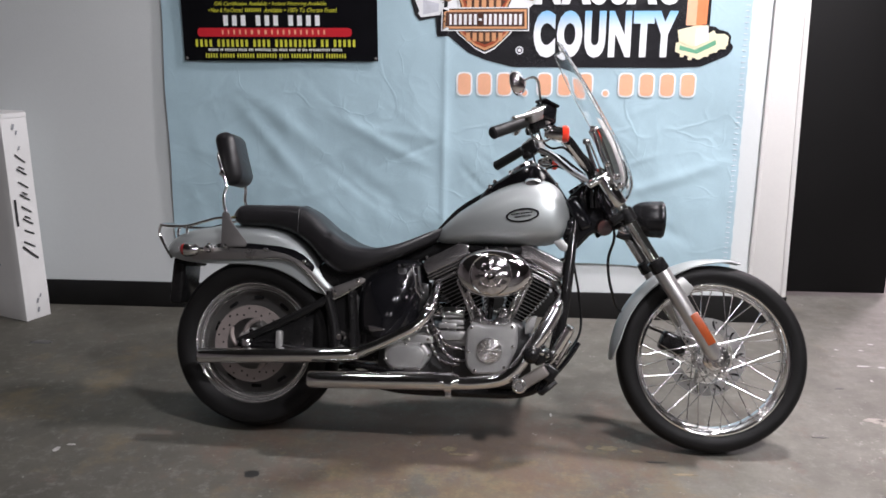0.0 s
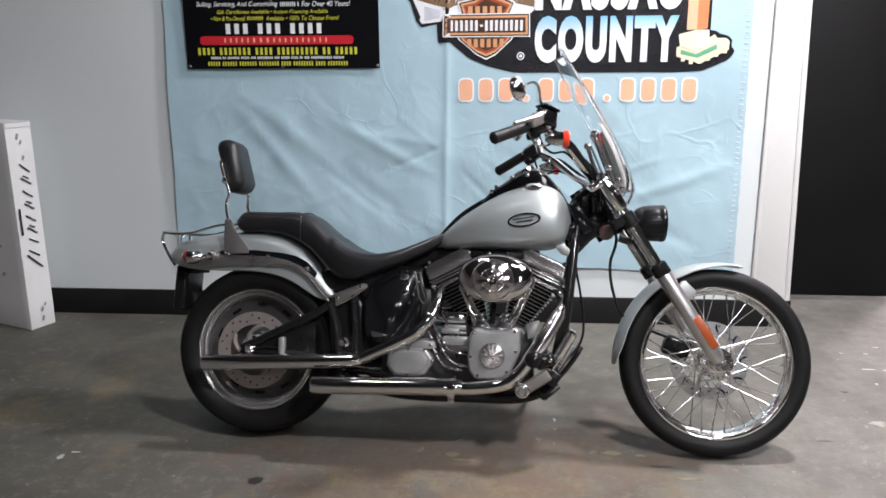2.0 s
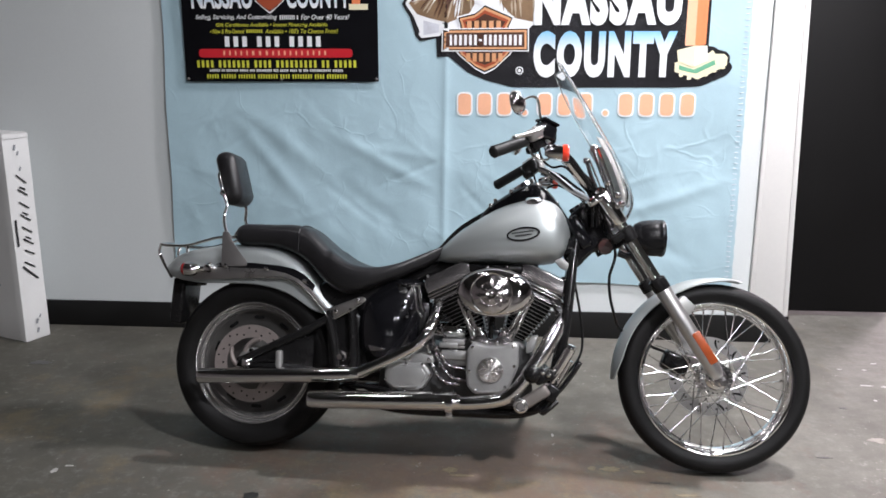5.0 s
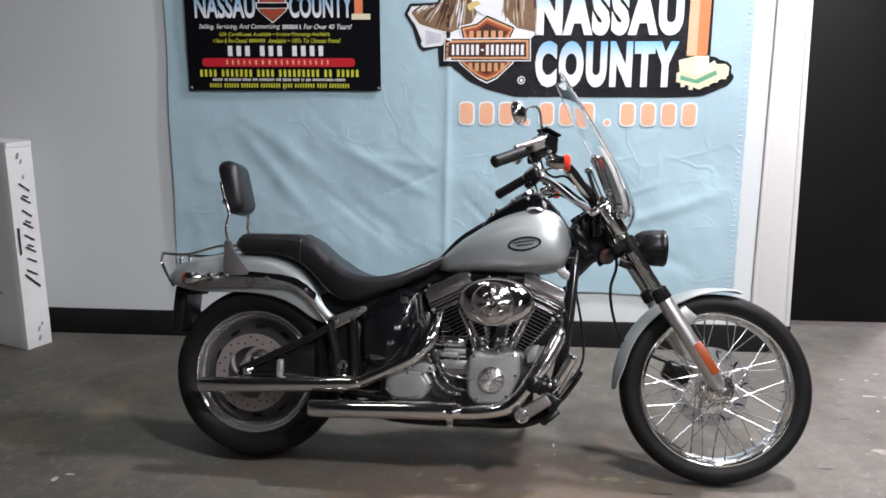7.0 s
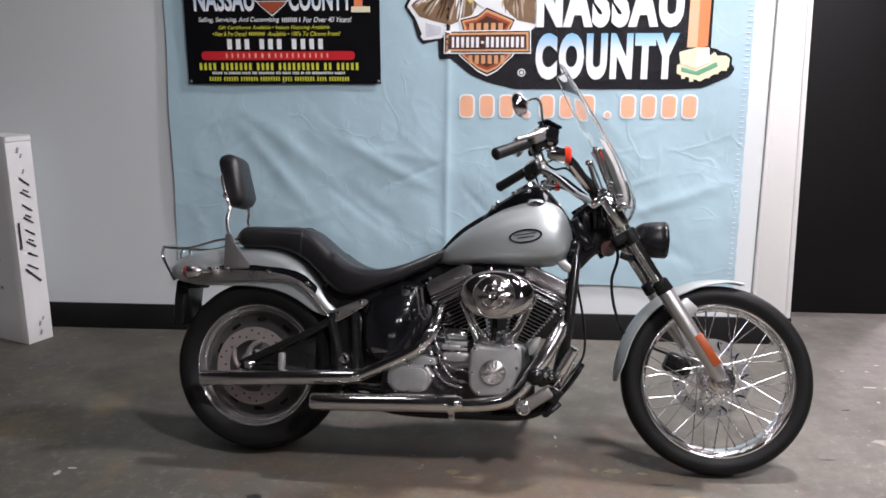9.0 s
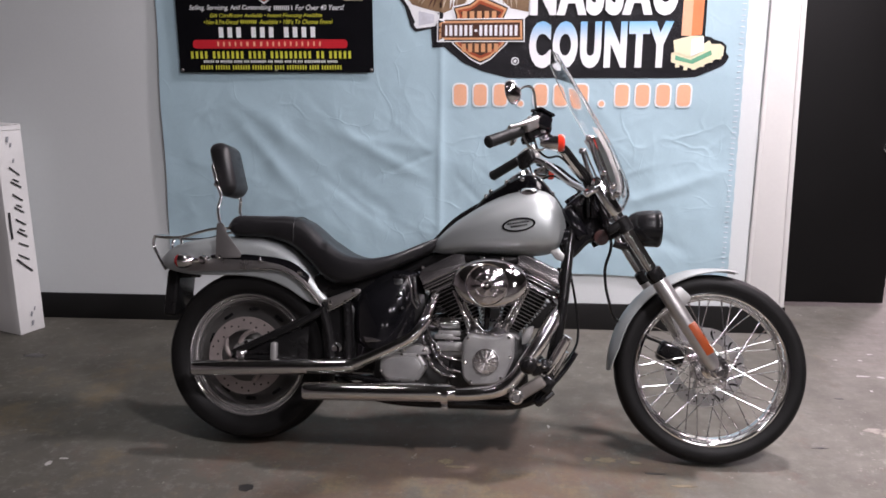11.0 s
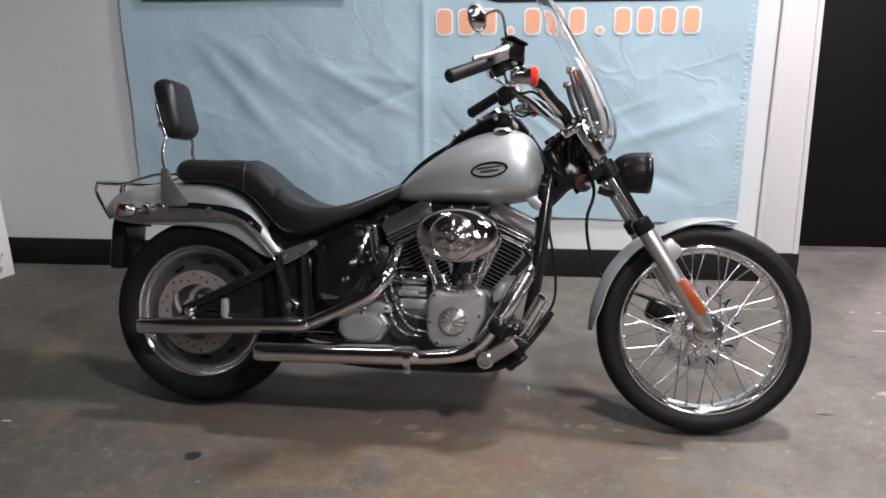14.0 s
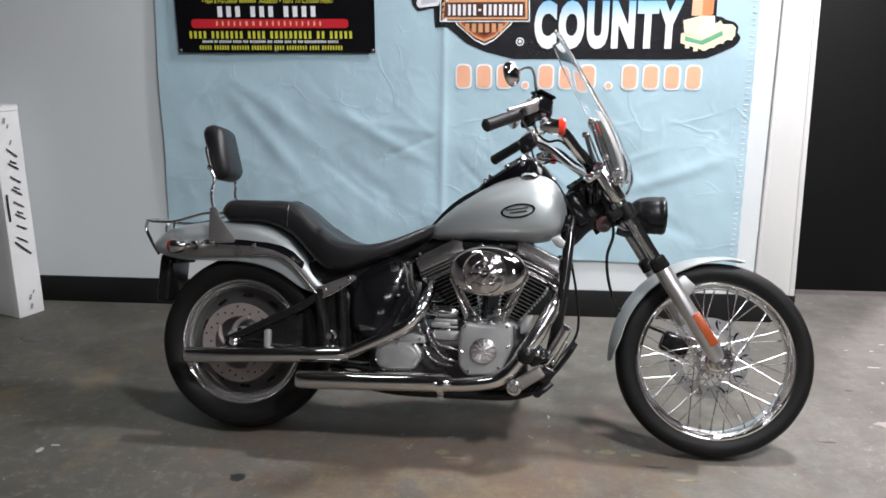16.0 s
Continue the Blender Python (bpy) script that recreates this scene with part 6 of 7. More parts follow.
CREASES = [(random.uniform(-1.6, 1.2), random.uniform(0.35, 1.25), random.uniform(-1.2, 1.2), random.uniform(0.10, 0.34), random.uniform(0.010, 0.024), random.uniform(0.0015, 0.0042) * random.choice((-1, 1))) for _ in range(46)]
# the long creases that fan out behind the seat
CREASES += [(-0.95, 0.98, -0.75, 0.55, 0.05, 0.010), (-0.72, 0.80, -0.85, 0.50, 0.045, -0.008), (-1.15, 0.95, -1.25, 0.40, 0.04, 0.008), (-0.55, 0.95, -0.55, 0.40, 0.03, 0.006), (0.9, 0.75, 0.35, 0.40, 0.03, 0.006), (0.8, 0.55, -0.4, 0.35, 0.03, -0.006)]


def sag(x, z):
    """How far the cloth stands off the wall."""
    d = 0.014 + 0.007 * noise.noise(Vector((x * 1.3 + 3, z * 1.1, 0.3)))
    low = max(0.25, min(1.0, (1.35 - z) / 0.35))
    d += low * 0.008 * noise.noise(Vector((x * 3.1 + z * 2.0, z * 2.2 - x * 0.8, 2.0)))
    d += low * 0.004 * noise.noise(Vector((x * 8 + z * 3, z * 6 - x * 3, 5.0)))
    d += 0.011 * math.exp(-abs(x + 0.222 + 0.006 * math.sin(3 * z)) / 0.016) * (0.5 + 0.5 * low)
    for cx, cz, sl, ln, wd, amp in CREASES:
        c = 1 / math.sqrt(1 + sl * sl)
        u, v = ((x - cx) + sl * (z - cz)) * c, ((z - cz) - sl * (x - cx)) * c
        if abs(u) < ln and abs(v) < 3 * wd:
            d += low * amp * math.exp(-((v / wd) ** 2)) * (1 - (u / ln) ** 2)
    return max(0.003, d)


def cloth_y(x, z):
    return WY - 0.004 - sag(x, z)


banner = thing("banner", "light blue vinyl banner with printed emblem, hung on the wall", "banner", "", Matrix.Translation((0, 0, 0)))
b = B()
nx, nz = 260, 150
grid = []
for j in range(nz + 1):
    row = []
    for i in range(nx + 1):
        u, v = i / nx, j / nz
        z = BZ0 + (BZ1 - BZ0) * v
        e0 = BX0 + 0.035 * v + 0.004 * math.sin(z * 9)
        e1 = BX1 - 0.0015 * math.sin(z * 75) * (1 if i == nx else 0) + 0.012 * (1 - v)
        x = e0 + (e1 - e0) * u
        z += (0.006 * math.sin(x * 4.0) - 0.016 * max(0, x)) * (1 - v) ** 4
        row.append(b.verts.new((x, cloth_y(x, z), z)))
    grid.append(row)
skin(b, grid, False, False)
cloth = part("cloth", b, VBLUE, banner, "wrinkled light blue vinyl cloth", 80)
mod = cloth.modifiers.new("thickness", "SOLIDIFY")
mod.thickness, mod.offset = 0.0012, 0
for k, z in enumerate(np.arange(0.36, 2.30, 0.027)):
    b = B()
    add_box(b, (BX1 - 0.016, cloth_y(BX1 - 0.016, z) - 0.002, z), (0.022, 0.002, 0.0035), Matrix.Rotation(radians((k * 37) % 19 - 9), 4, "Y"), 0.001, 1)
    part("stitch", b, PRIBBON, banner)

def on_cloth(outline, depth, lift, name, material, parent, label="", fine=True):
    """A printed shape laid on the cloth: outline of (x, z)."""
    b = B()
    vs = [b.verts.new((x, 0, z)) for x, z in outline]
    b.faces.new(vs)
    bmesh.ops.triangulate(b, faces=b.faces)
    if fine:
        for _ in range(5):
            es = [e for e in b.edges if e.calc_length() > 0.03]
            if es:
                bmesh.ops.subdivide_edges(b, edges=es, cuts=1, use_grid_fill=False)
                bmesh.ops.triangulate(b, faces=b.faces)
    for v in b.verts:
        v.co.y = cloth_y(v.co.x, v.co.z) - lift - 0.0016
    r = bmesh.ops.extrude_face_region(b, geom=list(b.faces))
    for g in r["geom"]:
        if isinstance(g, bmesh.types.BMVert):
            g.co.y += depth
    return part(name, b, material, parent, label, 60)


def letters(text, x0, x1, z0, z1, y, name, material, parent, label="", bold=0.0, shear=0.0, follow=False, gap=1.0):
    """Text from Blender's own font, fitted to a box, as a thin mesh."""
    cu = bpy.data.curves.new("letters", "FONT")
    cu.body, cu.size, cu.extrude, cu.offset, cu.shear = text, 1.0, 0.0, bold, shear
    cu.resolution_u, cu.space_character = 4, gap
    tmp = bpy.data.objects.new("letters", cu)
    scene.collection.objects.link(tmp)
    bpy.context.view_layer.update()
    me = bpy.data.meshes.new_from_object(tmp.evaluated_get(bpy.context.evaluated_depsgraph_get()))
    bpy.data.objects.remove(tmp)
    co = np.empty(len(me.vertices) * 3)
    me.vertices.foreach_get("co", co)
    co = co.reshape(-1, 3)
    lo, hi = co.min(0), co.max(0)
    b = B()
    b.from_mesh(me)
    for v in b.verts:
        x = x0 + (v.co.x - lo[0]) / (hi[0] - lo[0]) * (x1 - x0)
        z = z0 + (v.co.y - lo[1]) / (hi[1] - lo[1]) * (z1 - z0)
        v.co = (x, cloth_y(x, z) - y - 0.005 if follow else y, z)
    bpy.data.meshes.remove(me)
    return part(name, b, material, parent, label, 60)


# the emblem, laid out on a grid of 2.85 mm by 2.75 mm
def em(*pts):
    return [((u - 813) * 0.00285 - 0.168, 1.803 - 0.00275 * v) for u, v in pts]


def shape(name, pts, lift, material, label="", r=0.0, smooth=0):
    o = em(*pts)
    o = round_outline(o, smooth) if smooth else (chamfer(o, r) if r else o)
    return on_cloth(o, 0.0006, lift, name, material, banner, label)


shape("emblem_shadow", [(795, 112), (835, 146), (868, 160), (915, 172), (1190, 172), (1240, 170), (1285, 150), (1295, 135), (1262, 100), (1212, 95), (1212, -40), (940, -40), (930, 60), (925, 105)], 0.0010, PBLACK, "black printed drop shadow", 0.02)
# outlined bird-like wings and ribbon
shape("emblem_outline", [(718, 24), (728, 6), (776, 4), (790, -20), (960, -20), (958, 70), (940, 112), (780, 118), (778, 84), (750, 90), (740, 78), (748, 62), (730, 44)], 0.0018, PBLACK, "black outline", 0.008)
shape("wing_edge", [(724, 24), (731, 11), (778, 9), (795, -18), (950, -18), (950, 60), (938, 70), (790, 70), (786, 80), (752, 84), (747, 77), (756, 62), (736, 42)], 0.0026, PWHITE, "white printed edge", 0.006)
shape("ribbon_fold", [(756, 53), (784, 60), (783, 74), (756, 79), (762, 66)], 0.0034, PRIBBON, "pale grey ribbon")
shape("wing", [(730, 22), (770, 13), (800, -10), (838, -16), (846, 24), (836, 42), (800, 57), (770, 50), (745, 42)], 0.0032, PBROWN, "brown printed wing", 0.004)
shape("wing", [(884, -16), (948, -16), (948, 56), (915, 49), (894, 26)], 0.0032, PBROWN, "brown printed wing", 0.004)
rw = random.Random(9)


def lerp2(a, b, c, t):
    """A point on the bow from a over b to c."""
    return tuple((1 - t) ** 2 * p + 2 * t * (1 - t) * q + t * t * r for p, q, r in zip(a, b, c))


def feathers(n, root, tip, width, lift, cycle):
    """A fan of long narrow printed feathers between two bows."""
    for k in range(n):
        t = k / (n - 1)
        (bx, by), (tx, ty) = lerp2(*root, t), lerp2(*tip, t)
        tx, ty = tx + rw.uniform(-1, 1), ty + rw.uniform(-1.5, 1.5)
        d = math.hypot(tx - bx, ty - by)
        nx_, ny_ = -(ty - by) / d * width, (tx - bx) / d * width
        mx, my = bx + (tx - bx) * 0.72, by + (ty - by) * 0.72
        shape("feather", [(bx - nx_ * 0.6, by - ny_ * 0.6), (mx - nx_, my - ny_), (tx, ty), (mx + nx_, my + ny_), (bx + nx_ * 0.6, by + ny_ * 0.6)], lift + 0.00012 * (k % 3), cycle[(k + rw.randint(0, 1)) % len(cycle)])
        if k % 2:
            shape("quill", [(bx - nx_ * 0.15, by - ny_ * 0.15), (tx, ty), (bx + nx_ * 0.15, by + ny_ * 0.15)], lift + 0.0005, PBROWN)


feathers(19, ((838, -6), (806, 14), (752, 8)), ((840, 40), (786, 70), (731, 22)), 1.7, 0.0036, (PTAN, PDARK, PBROWN, PTAN, PDARK, PWHITE, PBROWN))
feathers(12, ((838, -18), (812, -12), (772, 8)), ((836, 22), (802, 36), (756, 18)), 1.6, 0.0044, (PBROWN, PDARK, PTAN, PDARK, PWHITE))
feathers(9, ((892, -10), (910, 0), (946, -10)), ((890, 30), (918, 62), (950, 44)), 1.7, 0.0036, (PTAN, PDARK, PBROWN, PTAN, PDARK))
feathers(7, ((892, -18), (915, -14), (946, -17)), ((890, 14), (918, 34), (948, 20)), 2.0, 0.0044, (PBROWN, PDARK, PTAN))
shape("crest", [(838, 8), (850, 22), (868, 30), (886, 24), (892, 4), (888, -18), (842, -18)], 0.0052, PWHITE, "white printed crest", 0, 4)
shape("crest_tip", [(829, 8), (834, 20), (842, 12), (852, 8), (846, 2)], 0.0058, PYOLK, "", 0, 2)
# shield and bar
for g, lift, mt, nm in ((6, 0.0050, PWHITE, "shield_edge"), (3, 0.0056, PBLACK, "shield_outline"), (0.5, 0.0060, PTANGE, "shield_line"), (-4, 0.0064, PRUST, "shield"), (-9, 0.0068, PDARK, "shield_field")):
    shape(nm, [(820 - g, 50 - g * 0.6), (848, 44 - g), (864, 30 - g * 1.2), (882, 44 - g), (910 + g, 50 - g * 0.6), (902 + g, 66), (915 + g, 90), (905 + g, 112), (882, 134 + g), (865, 142 + g * 1.1), (848, 134 + g), (822 - g, 112), (812 - g, 90), (826 - g, 66)], lift, mt, "", 0.006)
for g, lift, mt, nm in ((4, 0.0074, PWHITE, "bar_edge"), (2, 0.0078, PBLACK, "bar_outline"), (0, 0.0082, PTANGE, "bar"), (-4, 0.0088, PDARK, "bar_panel")):
    shape(nm, [(793 - g, 71 - g), (937 + g, 70 - g), (938 + g, 104 + g), (792 - g, 104 + g)], lift, mt)
for k in range(15):
    u = 801 + k * 8.75
    if k == 6:
        shape("word_bar", [(u + 0.6, 86), (u + 5.6, 86), (u + 5.6, 90), (u + 0.6, 90)], 0.0094, PWHITE)
    else:
        shape("word_bar", [(u + 0.6, 78.5), (u + 5.6, 78.5), (u + 5.6, 97), (u + 0.6, 97)], 0.0094, PWHITE)
for v0, v1, u0, u1, n in ((54, 67, 833, 897, 5), (111, 126, 832, 900, 6)):
    for k in range(n):
        w = (u1 - u0) / n
        shape("word_bar", [(u0 + k * w, v0), (u0 + (k + 0.62) * w, v0), (u0 + (k + 0.62) * w, v1), (u0 + k * w, v1)], 0.0074, PTANGE)
for r, lift, mt in ((7, 0.0030, PWHITE), (5, 0.0036, PBLACK), (3, 0.0042, PWHITE)):
    on_cloth(ellipse(*em((926, 142))[0], r * 0.0028, r * 0.0028, 20), 0.0006, lift, "mark", mt, banner)
# county name
G1 = gradient("print_sky_low", (0.84, 0.86, 0.88), (0.16, 0.48, 0.80), 1.50, 1.61)
G2 = gradient("print_sky_high", (0.84, 0.86, 0.88), (0.20, 0.50, 0.78), 1.74, 1.87)
crumple(G1)
crumple(G2)
letters("COUNTY", 0.222, 0.925, 1.378, 1.605, 0.0032, "lettering", G1, banner, "white to blue block letters", 0.066, 0, True, 1.20)
letters("NASSAU", 0.222, 0.938, 1.630, 1.862, 0.0032, "lettering", G2, banner, "white to blue block letters", 0.066, 0, True, 1.20)
# printed tower with its base
shape("tower_outline", [(1206, 100), (1208, -30), (1250, -30), (1249, 100), (1262, 102), (1272, 112), (1280, 108), (1288, 116), (1287, 135), (1238, 161), (1192, 146), (1194, 120)], 0.0022, PBLACK, "black outline", 0.004)
shape("tower", [(1210, 98), (1211, -28), (1227, -28), (1227, 98)], 0.0032, PPALE, "orange printed tower")
shape("tower_side", [(1227, 98), (1227, -28), (1246, -28), (1245, 96)], 0.0034, PORANGE)
shape("tower_lawn", [(1195, 128), (1250, 112), (1258, 106), (1266, 118), (1277, 112), (1284, 118), (1283, 133), (1236, 157), (1195, 144)], 0.0028, PCREAM, "", 0.004)
shape("tower_lawn", [(1202, 132), (1228, 140), (1262, 123), (1264, 131), (1232, 147), (1202, 140)], 0.0036, PGREEN)
shape("tower_base", [(1197, 106), (1227, 98), (1248, 98), (1250, 124), (1226, 136), (1200, 126)], 0.0044, PCREAM, "", 0.003)
shape("tower_base_side", [(1228, 104), (1248, 100), (1250, 124), (1228, 134)], 0.0050, PWHITE)
for k in range(6):
    u, v = 1203 + k * 14, 140 + (4, 9, 8, 3, -4, -10)[k]
    shape("tower_step", [(u, v), (u + 7, v), (u + 7, v + 9), (u, v + 9)], 0.0056, PCREAM)
# the row of figures: plain bars in pale orange with white edges
for k in range(12):
    x = -0.166 + k * 0.1015
    if k in (3, 7):
        o = ellipse(x + 0.046, 1.203, 0.014, 0.014, 14)
        o2 = ellipse(x + 0.046, 1.203, 0.021, 0.021, 14)
    else:
        o = chamfer([(x + 0.012, 1.192), (x + 0.078, 1.192), (x + 0.078, 1.298), (x + 0.012, 1.298)], 0.026)
        o2 = chamfer([(x + 0.004, 1.184), (x + 0.086, 1.184), (x + 0.086, 1.306), (x + 0.004, 1.306)], 0.031)
    on_cloth(o2, 0.0006, 0.0020, "figure_edge", PWHITE, banner)
    on_cloth(o, 0.0006, 0.0028, "figure_bar", PPALE, banner)

# ---- black notice on top of the banner ----
SX0, SX1, SZ0, SZ1 = -1.568, -0.560, 1.357, 2.02
SY = WY - 0.034
sign = thing("notice_board", "black printed vinyl notice with white and yellow lettering", "sign", "", Matrix.Translation((0, 0, 0)))
b = B()
add_box(b, ((SX0 + SX1) / 2, SY + 0.002, (SZ0 + SZ1) / 2), (SX1 - SX0, 0.004, SZ1 - SZ0), None, 0.001, 1)
part("panel", b, NBLACK, sign)


def flat_bar(x0, x1, z0, z1, material, name="word_bar", lift=0.002, r=0.0):
    b = B()
    o = [(x0, z0), (x1, z0), (x1, z1), (x0, z1)]
    add_plate(b, chamfer(o, r) if r else o, SY - lift - 0.0008, SY - lift + 0.0008, 0.0)
    return part(name, b, material, sign)


def spread(text_lens, x0, x1, z0, z1, material):
    """Bars of the size of words."""
    total = sum(text_lens) + 0.7 * (len(text_lens) - 1)
    u = (x1 - x0) / total
    x = x0
    for n in text_lens:
        k = max(1, round(n))
        for i in range(k):
            flat_bar(x + (i + 0.18) * n * u / k, x + (i + 0.70) * n * u / k, z0, z1, material)
        x += (n + 0.7) * u


def sx(px):
    return SX0 + (px - 338) / (676 - 338) * (SX1 - SX0)


def sz(py):
    return SZ0 + (160 - py) * 0.00284


G3 = gradient("print_sky_sign", (0.84, 0.86, 0.88), (0.12, 0.36, 0.62), sz(30), sz(-5))
letters("NASSAU", sx(356), sx(462), sz(33), sz(-8), SY - 0.002, "lettering", G3, sign, "white to blue block letters", 0.03)
letters("COUNTY", sx(521), sx(630), sz(33), sz(-8), SY - 0.002, "lettering", G3, sign, "white to blue block letters", 0.03)
for g, lift, mt in ((0.010, 0.0018, PWHITE), (0.004, 0.0026, NBLACK), (0, 0.0034, PRUST)):
    cx = sx(492)
    b = B()
    add_plate(b, chamfer([(cx - 0.062 - g, sz(4) + g), (cx, sz(-8) + g), (cx + 0.062 + g, sz(4) + g), (cx + 0.065 + g, sz(20)), (cx + 0.03, sz(30) - g), (cx, sz(37) - g * 1.5), (cx - 0.03, sz(30) - g), (cx - 0.065 - g, sz(20))], 0.006), SY - lift - 0.0006, SY - lift, 0.0)
    part("emblem", b, mt, sign)
flat_bar(sx(492) - 0.085, sx(492) + 0.085, sz(17), sz(6), PWHITE, "emblem_bar", 0.0044)
flat_bar(sx(492) - 0.078, sx(492) + 0.078, sz(15.5), sz(7.5), NBLACK, "emblem_bar", 0.0054)
flat_bar(sx(633), sx(647), sz(28), sz(-10), PORANGE, "tower", 0.002)
flat_bar(sx(628), sx(660), sz(36), sz(26), PCREAM, "tower_base", 0.003)
letters("Selling, Servicing, And Customizing", sx(362), sx(504), sz(53.5), sz(43), SY - 0.002, "lettering", PWHITE, sign, "white italic lettering", 0.01, 0.25)
spread([8, 1], sx(508), sx(541), sz(52), sz(44.5), PWHITE)
letters("For Over 40 Years!", sx(545), sx(628), sz(52.5), sz(43.5), SY - 0.002, "lettering", PWHITE, sign, "white italic lettering", 0.01, 0.25)
letters("Gift Certificates Available \u2022 Instant Financing Available", sx(397), sx(590), sz(66), sz(57.5), SY - 0.002, "lettering", NYELLOW, sign, "yellow italic lettering", 0.01, 0.25)
letters("\u2022 New & Pre-Owned", sx(386), sx(446), sz(76), sz(68), SY - 0.002, "lettering", NYELLOW, sign, "yellow italic lettering", 0.01, 0.25)
spread([8], sx(449), sx(478), sz(75), sz(69), NYELLOW)
letters("Available \u2022 100's To Choose From!", sx(482), sx(608), sz(76), sz(68), SY - 0.002, "lettering", NYELLOW, sign, "yellow italic lettering", 0.01, 0.25)
spread([3, 3, 4], sx(408), sx(582), sz(99), sz(81), PWHITE)
flat_bar(sx(364), sx(632), sz(118), sz(102.5), PRED, "red_band", 0.0016, 0.02)
spread([0.9] * 5 + [1.2] * 3 + [0.9] * 10, sx(406), sx(588), sz(114), sz(106), PPALE)
spread([4, 7, 4, 9, 2, 5], sx(358), sx(640), sz(135.5), sz(123), NYELLOW)
spread([6, 2, 7, 5, 3, 9, 3, 5, 4, 2, 3, 12, 6], sx(381), sx(615), sz(143), sz(138.5), PWHITE)
spread([5, 6, 7, 8, 4, 8, 4, 8], sx(375), sx(622), sz(155), sz(147.5), NYELLOW)
for x, z in ((SX0 + 0.012, SZ0 + 0.012), (SX1 - 0.012, SZ0 + 0.012), ((SX0 + SX1) / 2, SZ0 + 0.010)):
    b = B()
    add_lathe(b, [(0.0, -0.004), (0.005, -0.003), (0.008, -0.001), (0.009, 0.0)], (x, SY, z), "y", 12)
    part("eyelet", b, PLATE, sign)

# ---- tall carton ----
carton = thing("carton", "tall white cardboard carton with black brush lettering, standing by the wall", "box", "", pose(-2.432, 3.932, 0, 0, 0, 68))
CW_, CD_, CH_ = 0.148, 0.36, 1.10
b = B()
add_box(b, (CW_ / 2, CD_ / 2, CH_ / 2), (CW_, CD_, CH_), None, 0.004, 2)
for v in b.verts:
    v.co.y += 0.006 * math.sin(v.co.z * 3) * (1 if v.co.y > 0.1 else 0)
bmesh.ops.subdivide_edges(b, edges=[e for e in b.edges if e.calc_length() > 0.3], cuts=6, use_grid_fill=True)
for v in b.verts:
    v.co += Vector((0, 0.004 * noise.noise(v.co * 4), 0)) if 0.02 < v.co.z < CH_ - 0.02 else Vector()
part("body", b, CARD, carton, "white cardboard body")
b = B()
add_box(b, (CW_ / 2, -0.0035, CH_ - 0.012), (CW_ - 0.006, 0.002, 0.024), None, 0.0)
add_box(b, (CW_ / 2, CD_ / 2, CH_ + 0.003), (CW_ - 0.004, CD_ - 0.004, 0.003), None, 0.001, 1)
part("flap", b, CARD, carton)


def brush(pts, w, name="brush_stroke", material=INK):
    """A brushed stroke on the narrow face: (across, up)."""
    b = B()
    add_tube(b, [(x, -0.0048, z) for x, z in pts], w, 6, 4)
    for v in b.verts:
        v.co.y = -0.0052 + (v.co.y + 0.0048) * 0.12
    part(name, b, material, carton)


# plain upright strokes in place of the maker's name
zz = 0.33
for k, h in enumerate((0.13, 0.05, 0.06, 0.06, 0.06, 0.065, 0.06, 0.075)):
    x0, x1 = (0.030, 0.112) if k == 0 else (0.052, 0.106)
    brush([(x1, zz), ((x0 + x1) / 2, zz + h * 0.30), (x0, zz + h * 0.62)], 0.0058 if k == 0 else 0.0046)
    if k in (0, 2, 4, 6):
        brush([(x1 - 0.01, zz + h * 0.5), (x0 + 0.012, zz + h * 0.8)], 0.0044)
    zz += h + 0.004
brush([(0.020, 0.52), (0.019, 0.60), (0.020, 0.66)], 0.007)
for x, z, r in ((0.075, 0.10, 0.012), (0.095, 0.125, 0.009), (0.075, 0.05, 0.013), (0.06, 1.03, 0.014), (0.075, 1.0, 0.01), (0.08, 0.92, 0.01)):
    brush([(x - 0.004, z - r), (x, z), (x + 0.004, z + r)], r * 0.55, "smudge", GREYINK)
b = B()
for z in (0.30, 0.45, 0.85):
    add_box(b, (-0.0032, 0.16, z), (0.0016, 0.02, 0.012), None, 0.0)
part("label_mark", b, GREYINK, carton)

# ---- marks on the floor ----
floor_ob = bpy.data.objects["floor"]


def floor_mark(name, cx, cy, rx, ry, seed, material, label="", thick=0.0007):
    """A thin, ragged patch lying on the floor."""
    rnd = random.Random(seed)
    b = B()
    o = []
    off = Vector((rnd.uniform(-50, 50), rnd.uniform(-50, 50), 0))
    for k in range(56):
        a = 2 * math.pi * k / 56
        q = Vector((math.cos(a), math.sin(a), 0)) + off
        r = 0.72 + 0.34 * noise.noise(q * 1.4) + 0.22 * noise.noise(q * 4.0) + 0.14 * noise.noise(q * 9.0)
        o.append((cx + rx * r * math.cos(a), cy + ry * r * math.sin(a)))
    vs = [b.verts.new((x, y, 0.0002)) for x, y in o]
    f = b.faces.new(vs)
    r = bmesh.ops.extrude_face_region(b, geom=[f])
    for g in r["geom"]:
        if isinstance(g, bmesh.types.BMVert):
            g.co.z += thick
    return part(name, b, material, floor_ob, label)


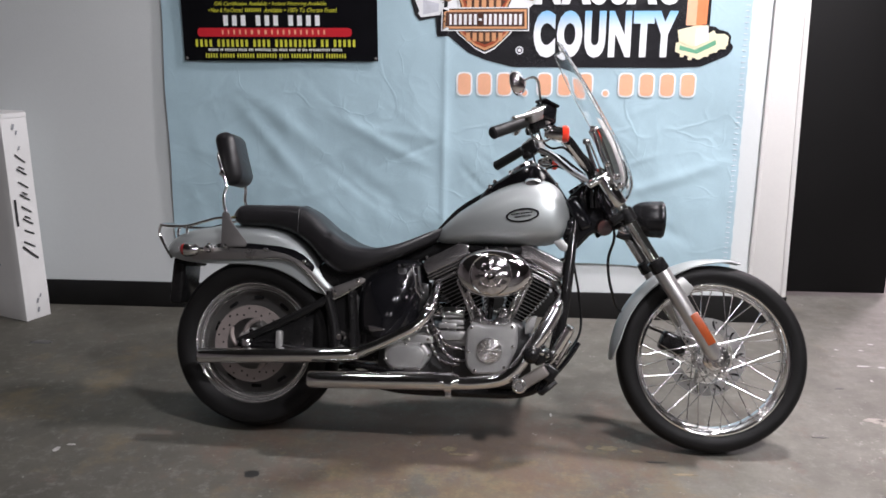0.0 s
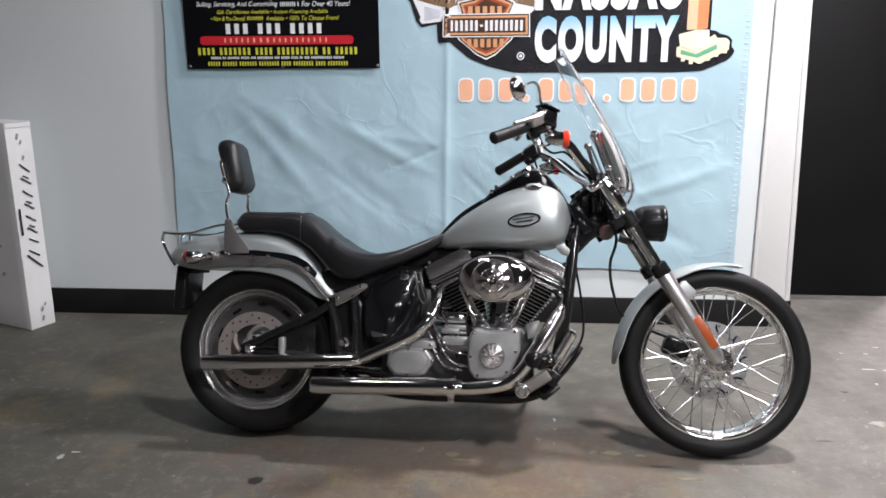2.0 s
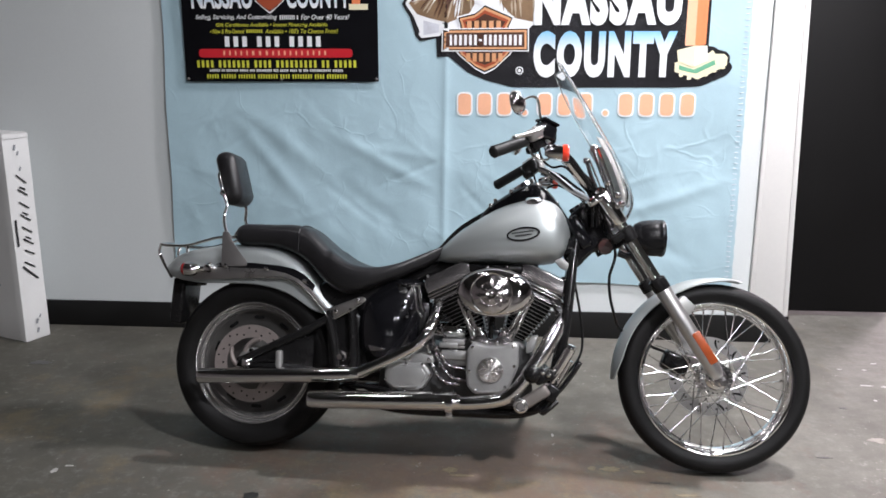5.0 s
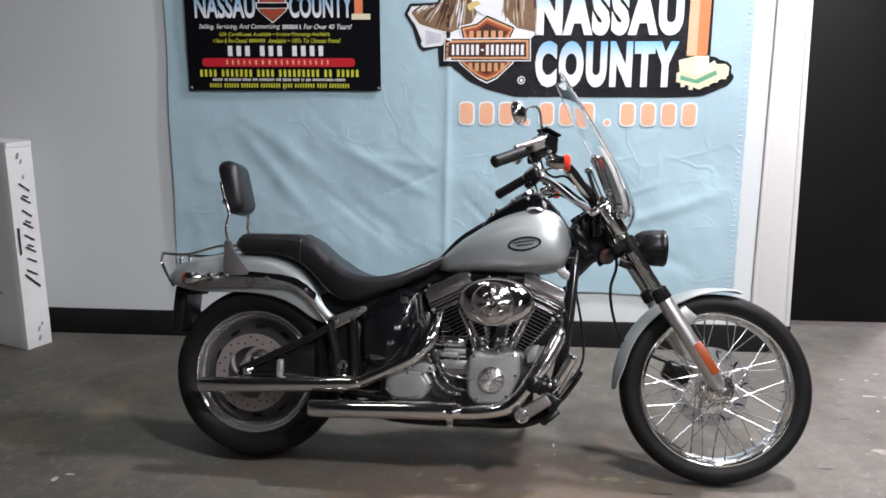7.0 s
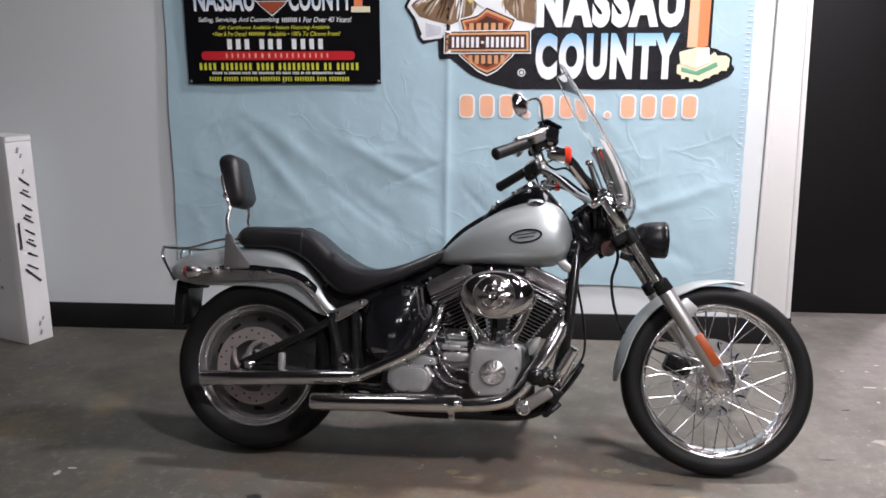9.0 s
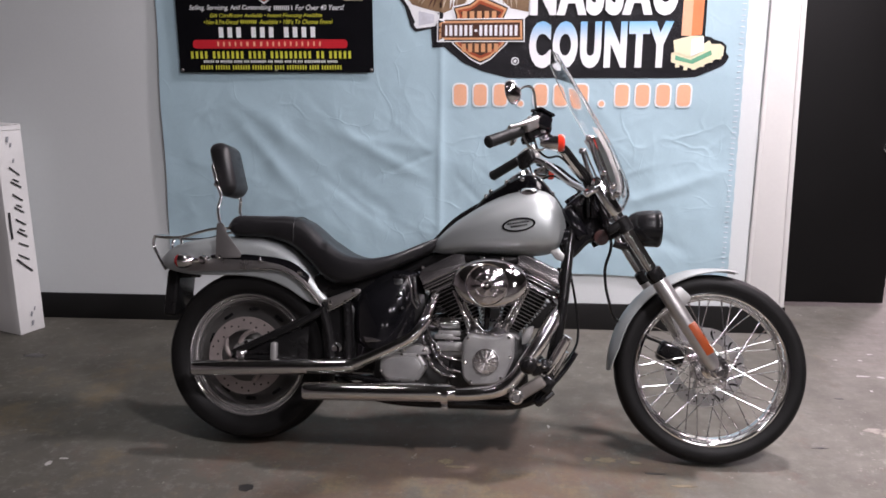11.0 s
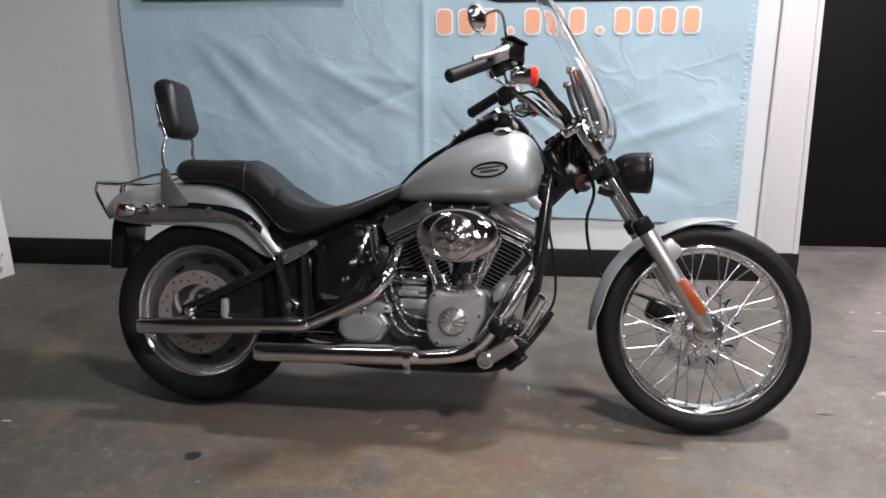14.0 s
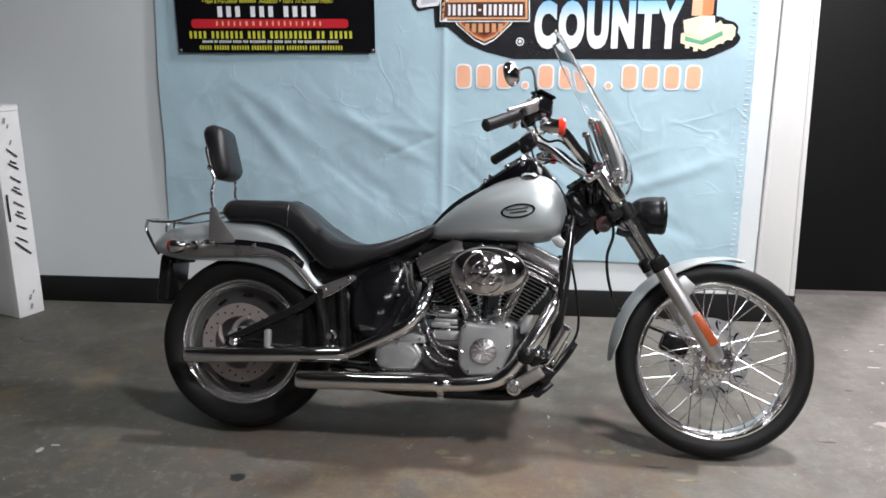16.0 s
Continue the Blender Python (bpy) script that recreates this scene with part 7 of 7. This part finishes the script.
floor_mark("oil_spot", -0.765, 2.506, 0.036, 0.032, 1, STAIN, "small dark oil spot", 0.0004)
floor_mark("oil_spot", -2.20, 3.66, 0.085, 0.035, 2, STAIN, "small dark oil spot", 0.0004)
for i, (x, y, rx, ry) in enumerate(((1.67, 3.065, 0.11, 0.075), (1.58, 3.10, 0.05, 0.03))):
    floor_mark("worn_patch", x, y, rx, ry, 10 + i, PALE, "worn pale patch")
for i, (x, y, rx, ry) in enumerate(((1.85, 3.66, 0.030, 0.020), (1.77, 3.67, 0.055, 0.014), (1.965, 3.76, 0.022, 0.014), (1.843, 3.87, 0.020, 0.012), (1.74, 3.50, 0.012, 0.02), (1.925, 3.96, 0.03, 0.012), (1.727, 3.87, 0.025, 0.010), (-1.538, 2.622, 0.022, 0.034), (-1.50, 2.66, 0.03, 0.012), (1.60, 2.75, 0.05, 0.02), (1.55, 2.55, 0.02, 0.015), (0.30, 3.05, 0.01, 0.03))):
    floor_mark("paint_fleck", x, y, rx * 0.7, ry * 0.7, 20 + i, FLECK, "white paint fleck")
for i, (x, y, rx, ry) in enumerate(((0.50, 2.79, 0.05, 0.022), (0.60, 2.775, 0.03, 0.014), (0.43, 2.79, 0.02, 0.02), (-0.09, 2.738, 0.035, 0.028), (-0.05, 2.70, 0.06, 0.012), (0.74, 2.62, 0.05, 0.010))):
    floor_mark("worn_patch", x, y, rx, ry, 40 + i, OCHRE, "worn ochre patch")
for i, (x, y, rx, ry) in enumerate(((1.315, 2.939, 0.035, 0.008), (1.564, 3.407, 0.025, 0.010), (0.66, 2.70, 0.05, 0.006))):
    floor_mark("scratch", x, y, rx, ry, 60 + i, STAIN, "dark scuff")

# ---- showroom beyond the door ----
b = B()
add_plate(b, chamfer([(4.18, 8.72), (12.0, 8.72), (12.0, 12.5), (4.18, 12.5)], 0.12), 0.0, 0.20, 0.01)
bmesh.ops.transform(b, matrix=Matrix(((1, 0, 0, 0), (0, 0, 1, 0), (0, 1, 0, 0), (0, 0, 0, 1))), verts=b.verts)
tagged(part("display_plinth", b, CARPET), "grey carpeted display plinth in the showroom", "plinth", "", "structure")
slab("plinth_edge", 4.28, 11.99, 8.706, 8.718, 0.0, 0.02, SKIRT, "black edging under the plinth", "trim", 0.002)

# ---- motorcycles ----
build_motorcycle(SILVER, pose(-0.854, 2.873, 0.005, -14.86, 0, -3.0), 3.0, "silver cruiser motorcycle leaning on its side stand on the concrete")
build_motorcycle(WHITEP, pose(5.97, 8.06, 0.003, -12, 0, 188), 4.0, "white cruiser motorcycle with a deep front fender on the showroom floor", "showroom motorcycles", True)
build_motorcycle(RED, pose(4.34, 8.95, 0.203, -10, 0, 61), 0.0, "dark red cruiser motorcycle parked on the showroom plinth", "showroom motorcycles")
build_motorcycle(RED, pose(5.15, 10.5, 0.203, -10, 0, 61), 0.0, "red touring motorcycle with a luggage trunk on the showroom plinth", "showroom motorcycles", True)
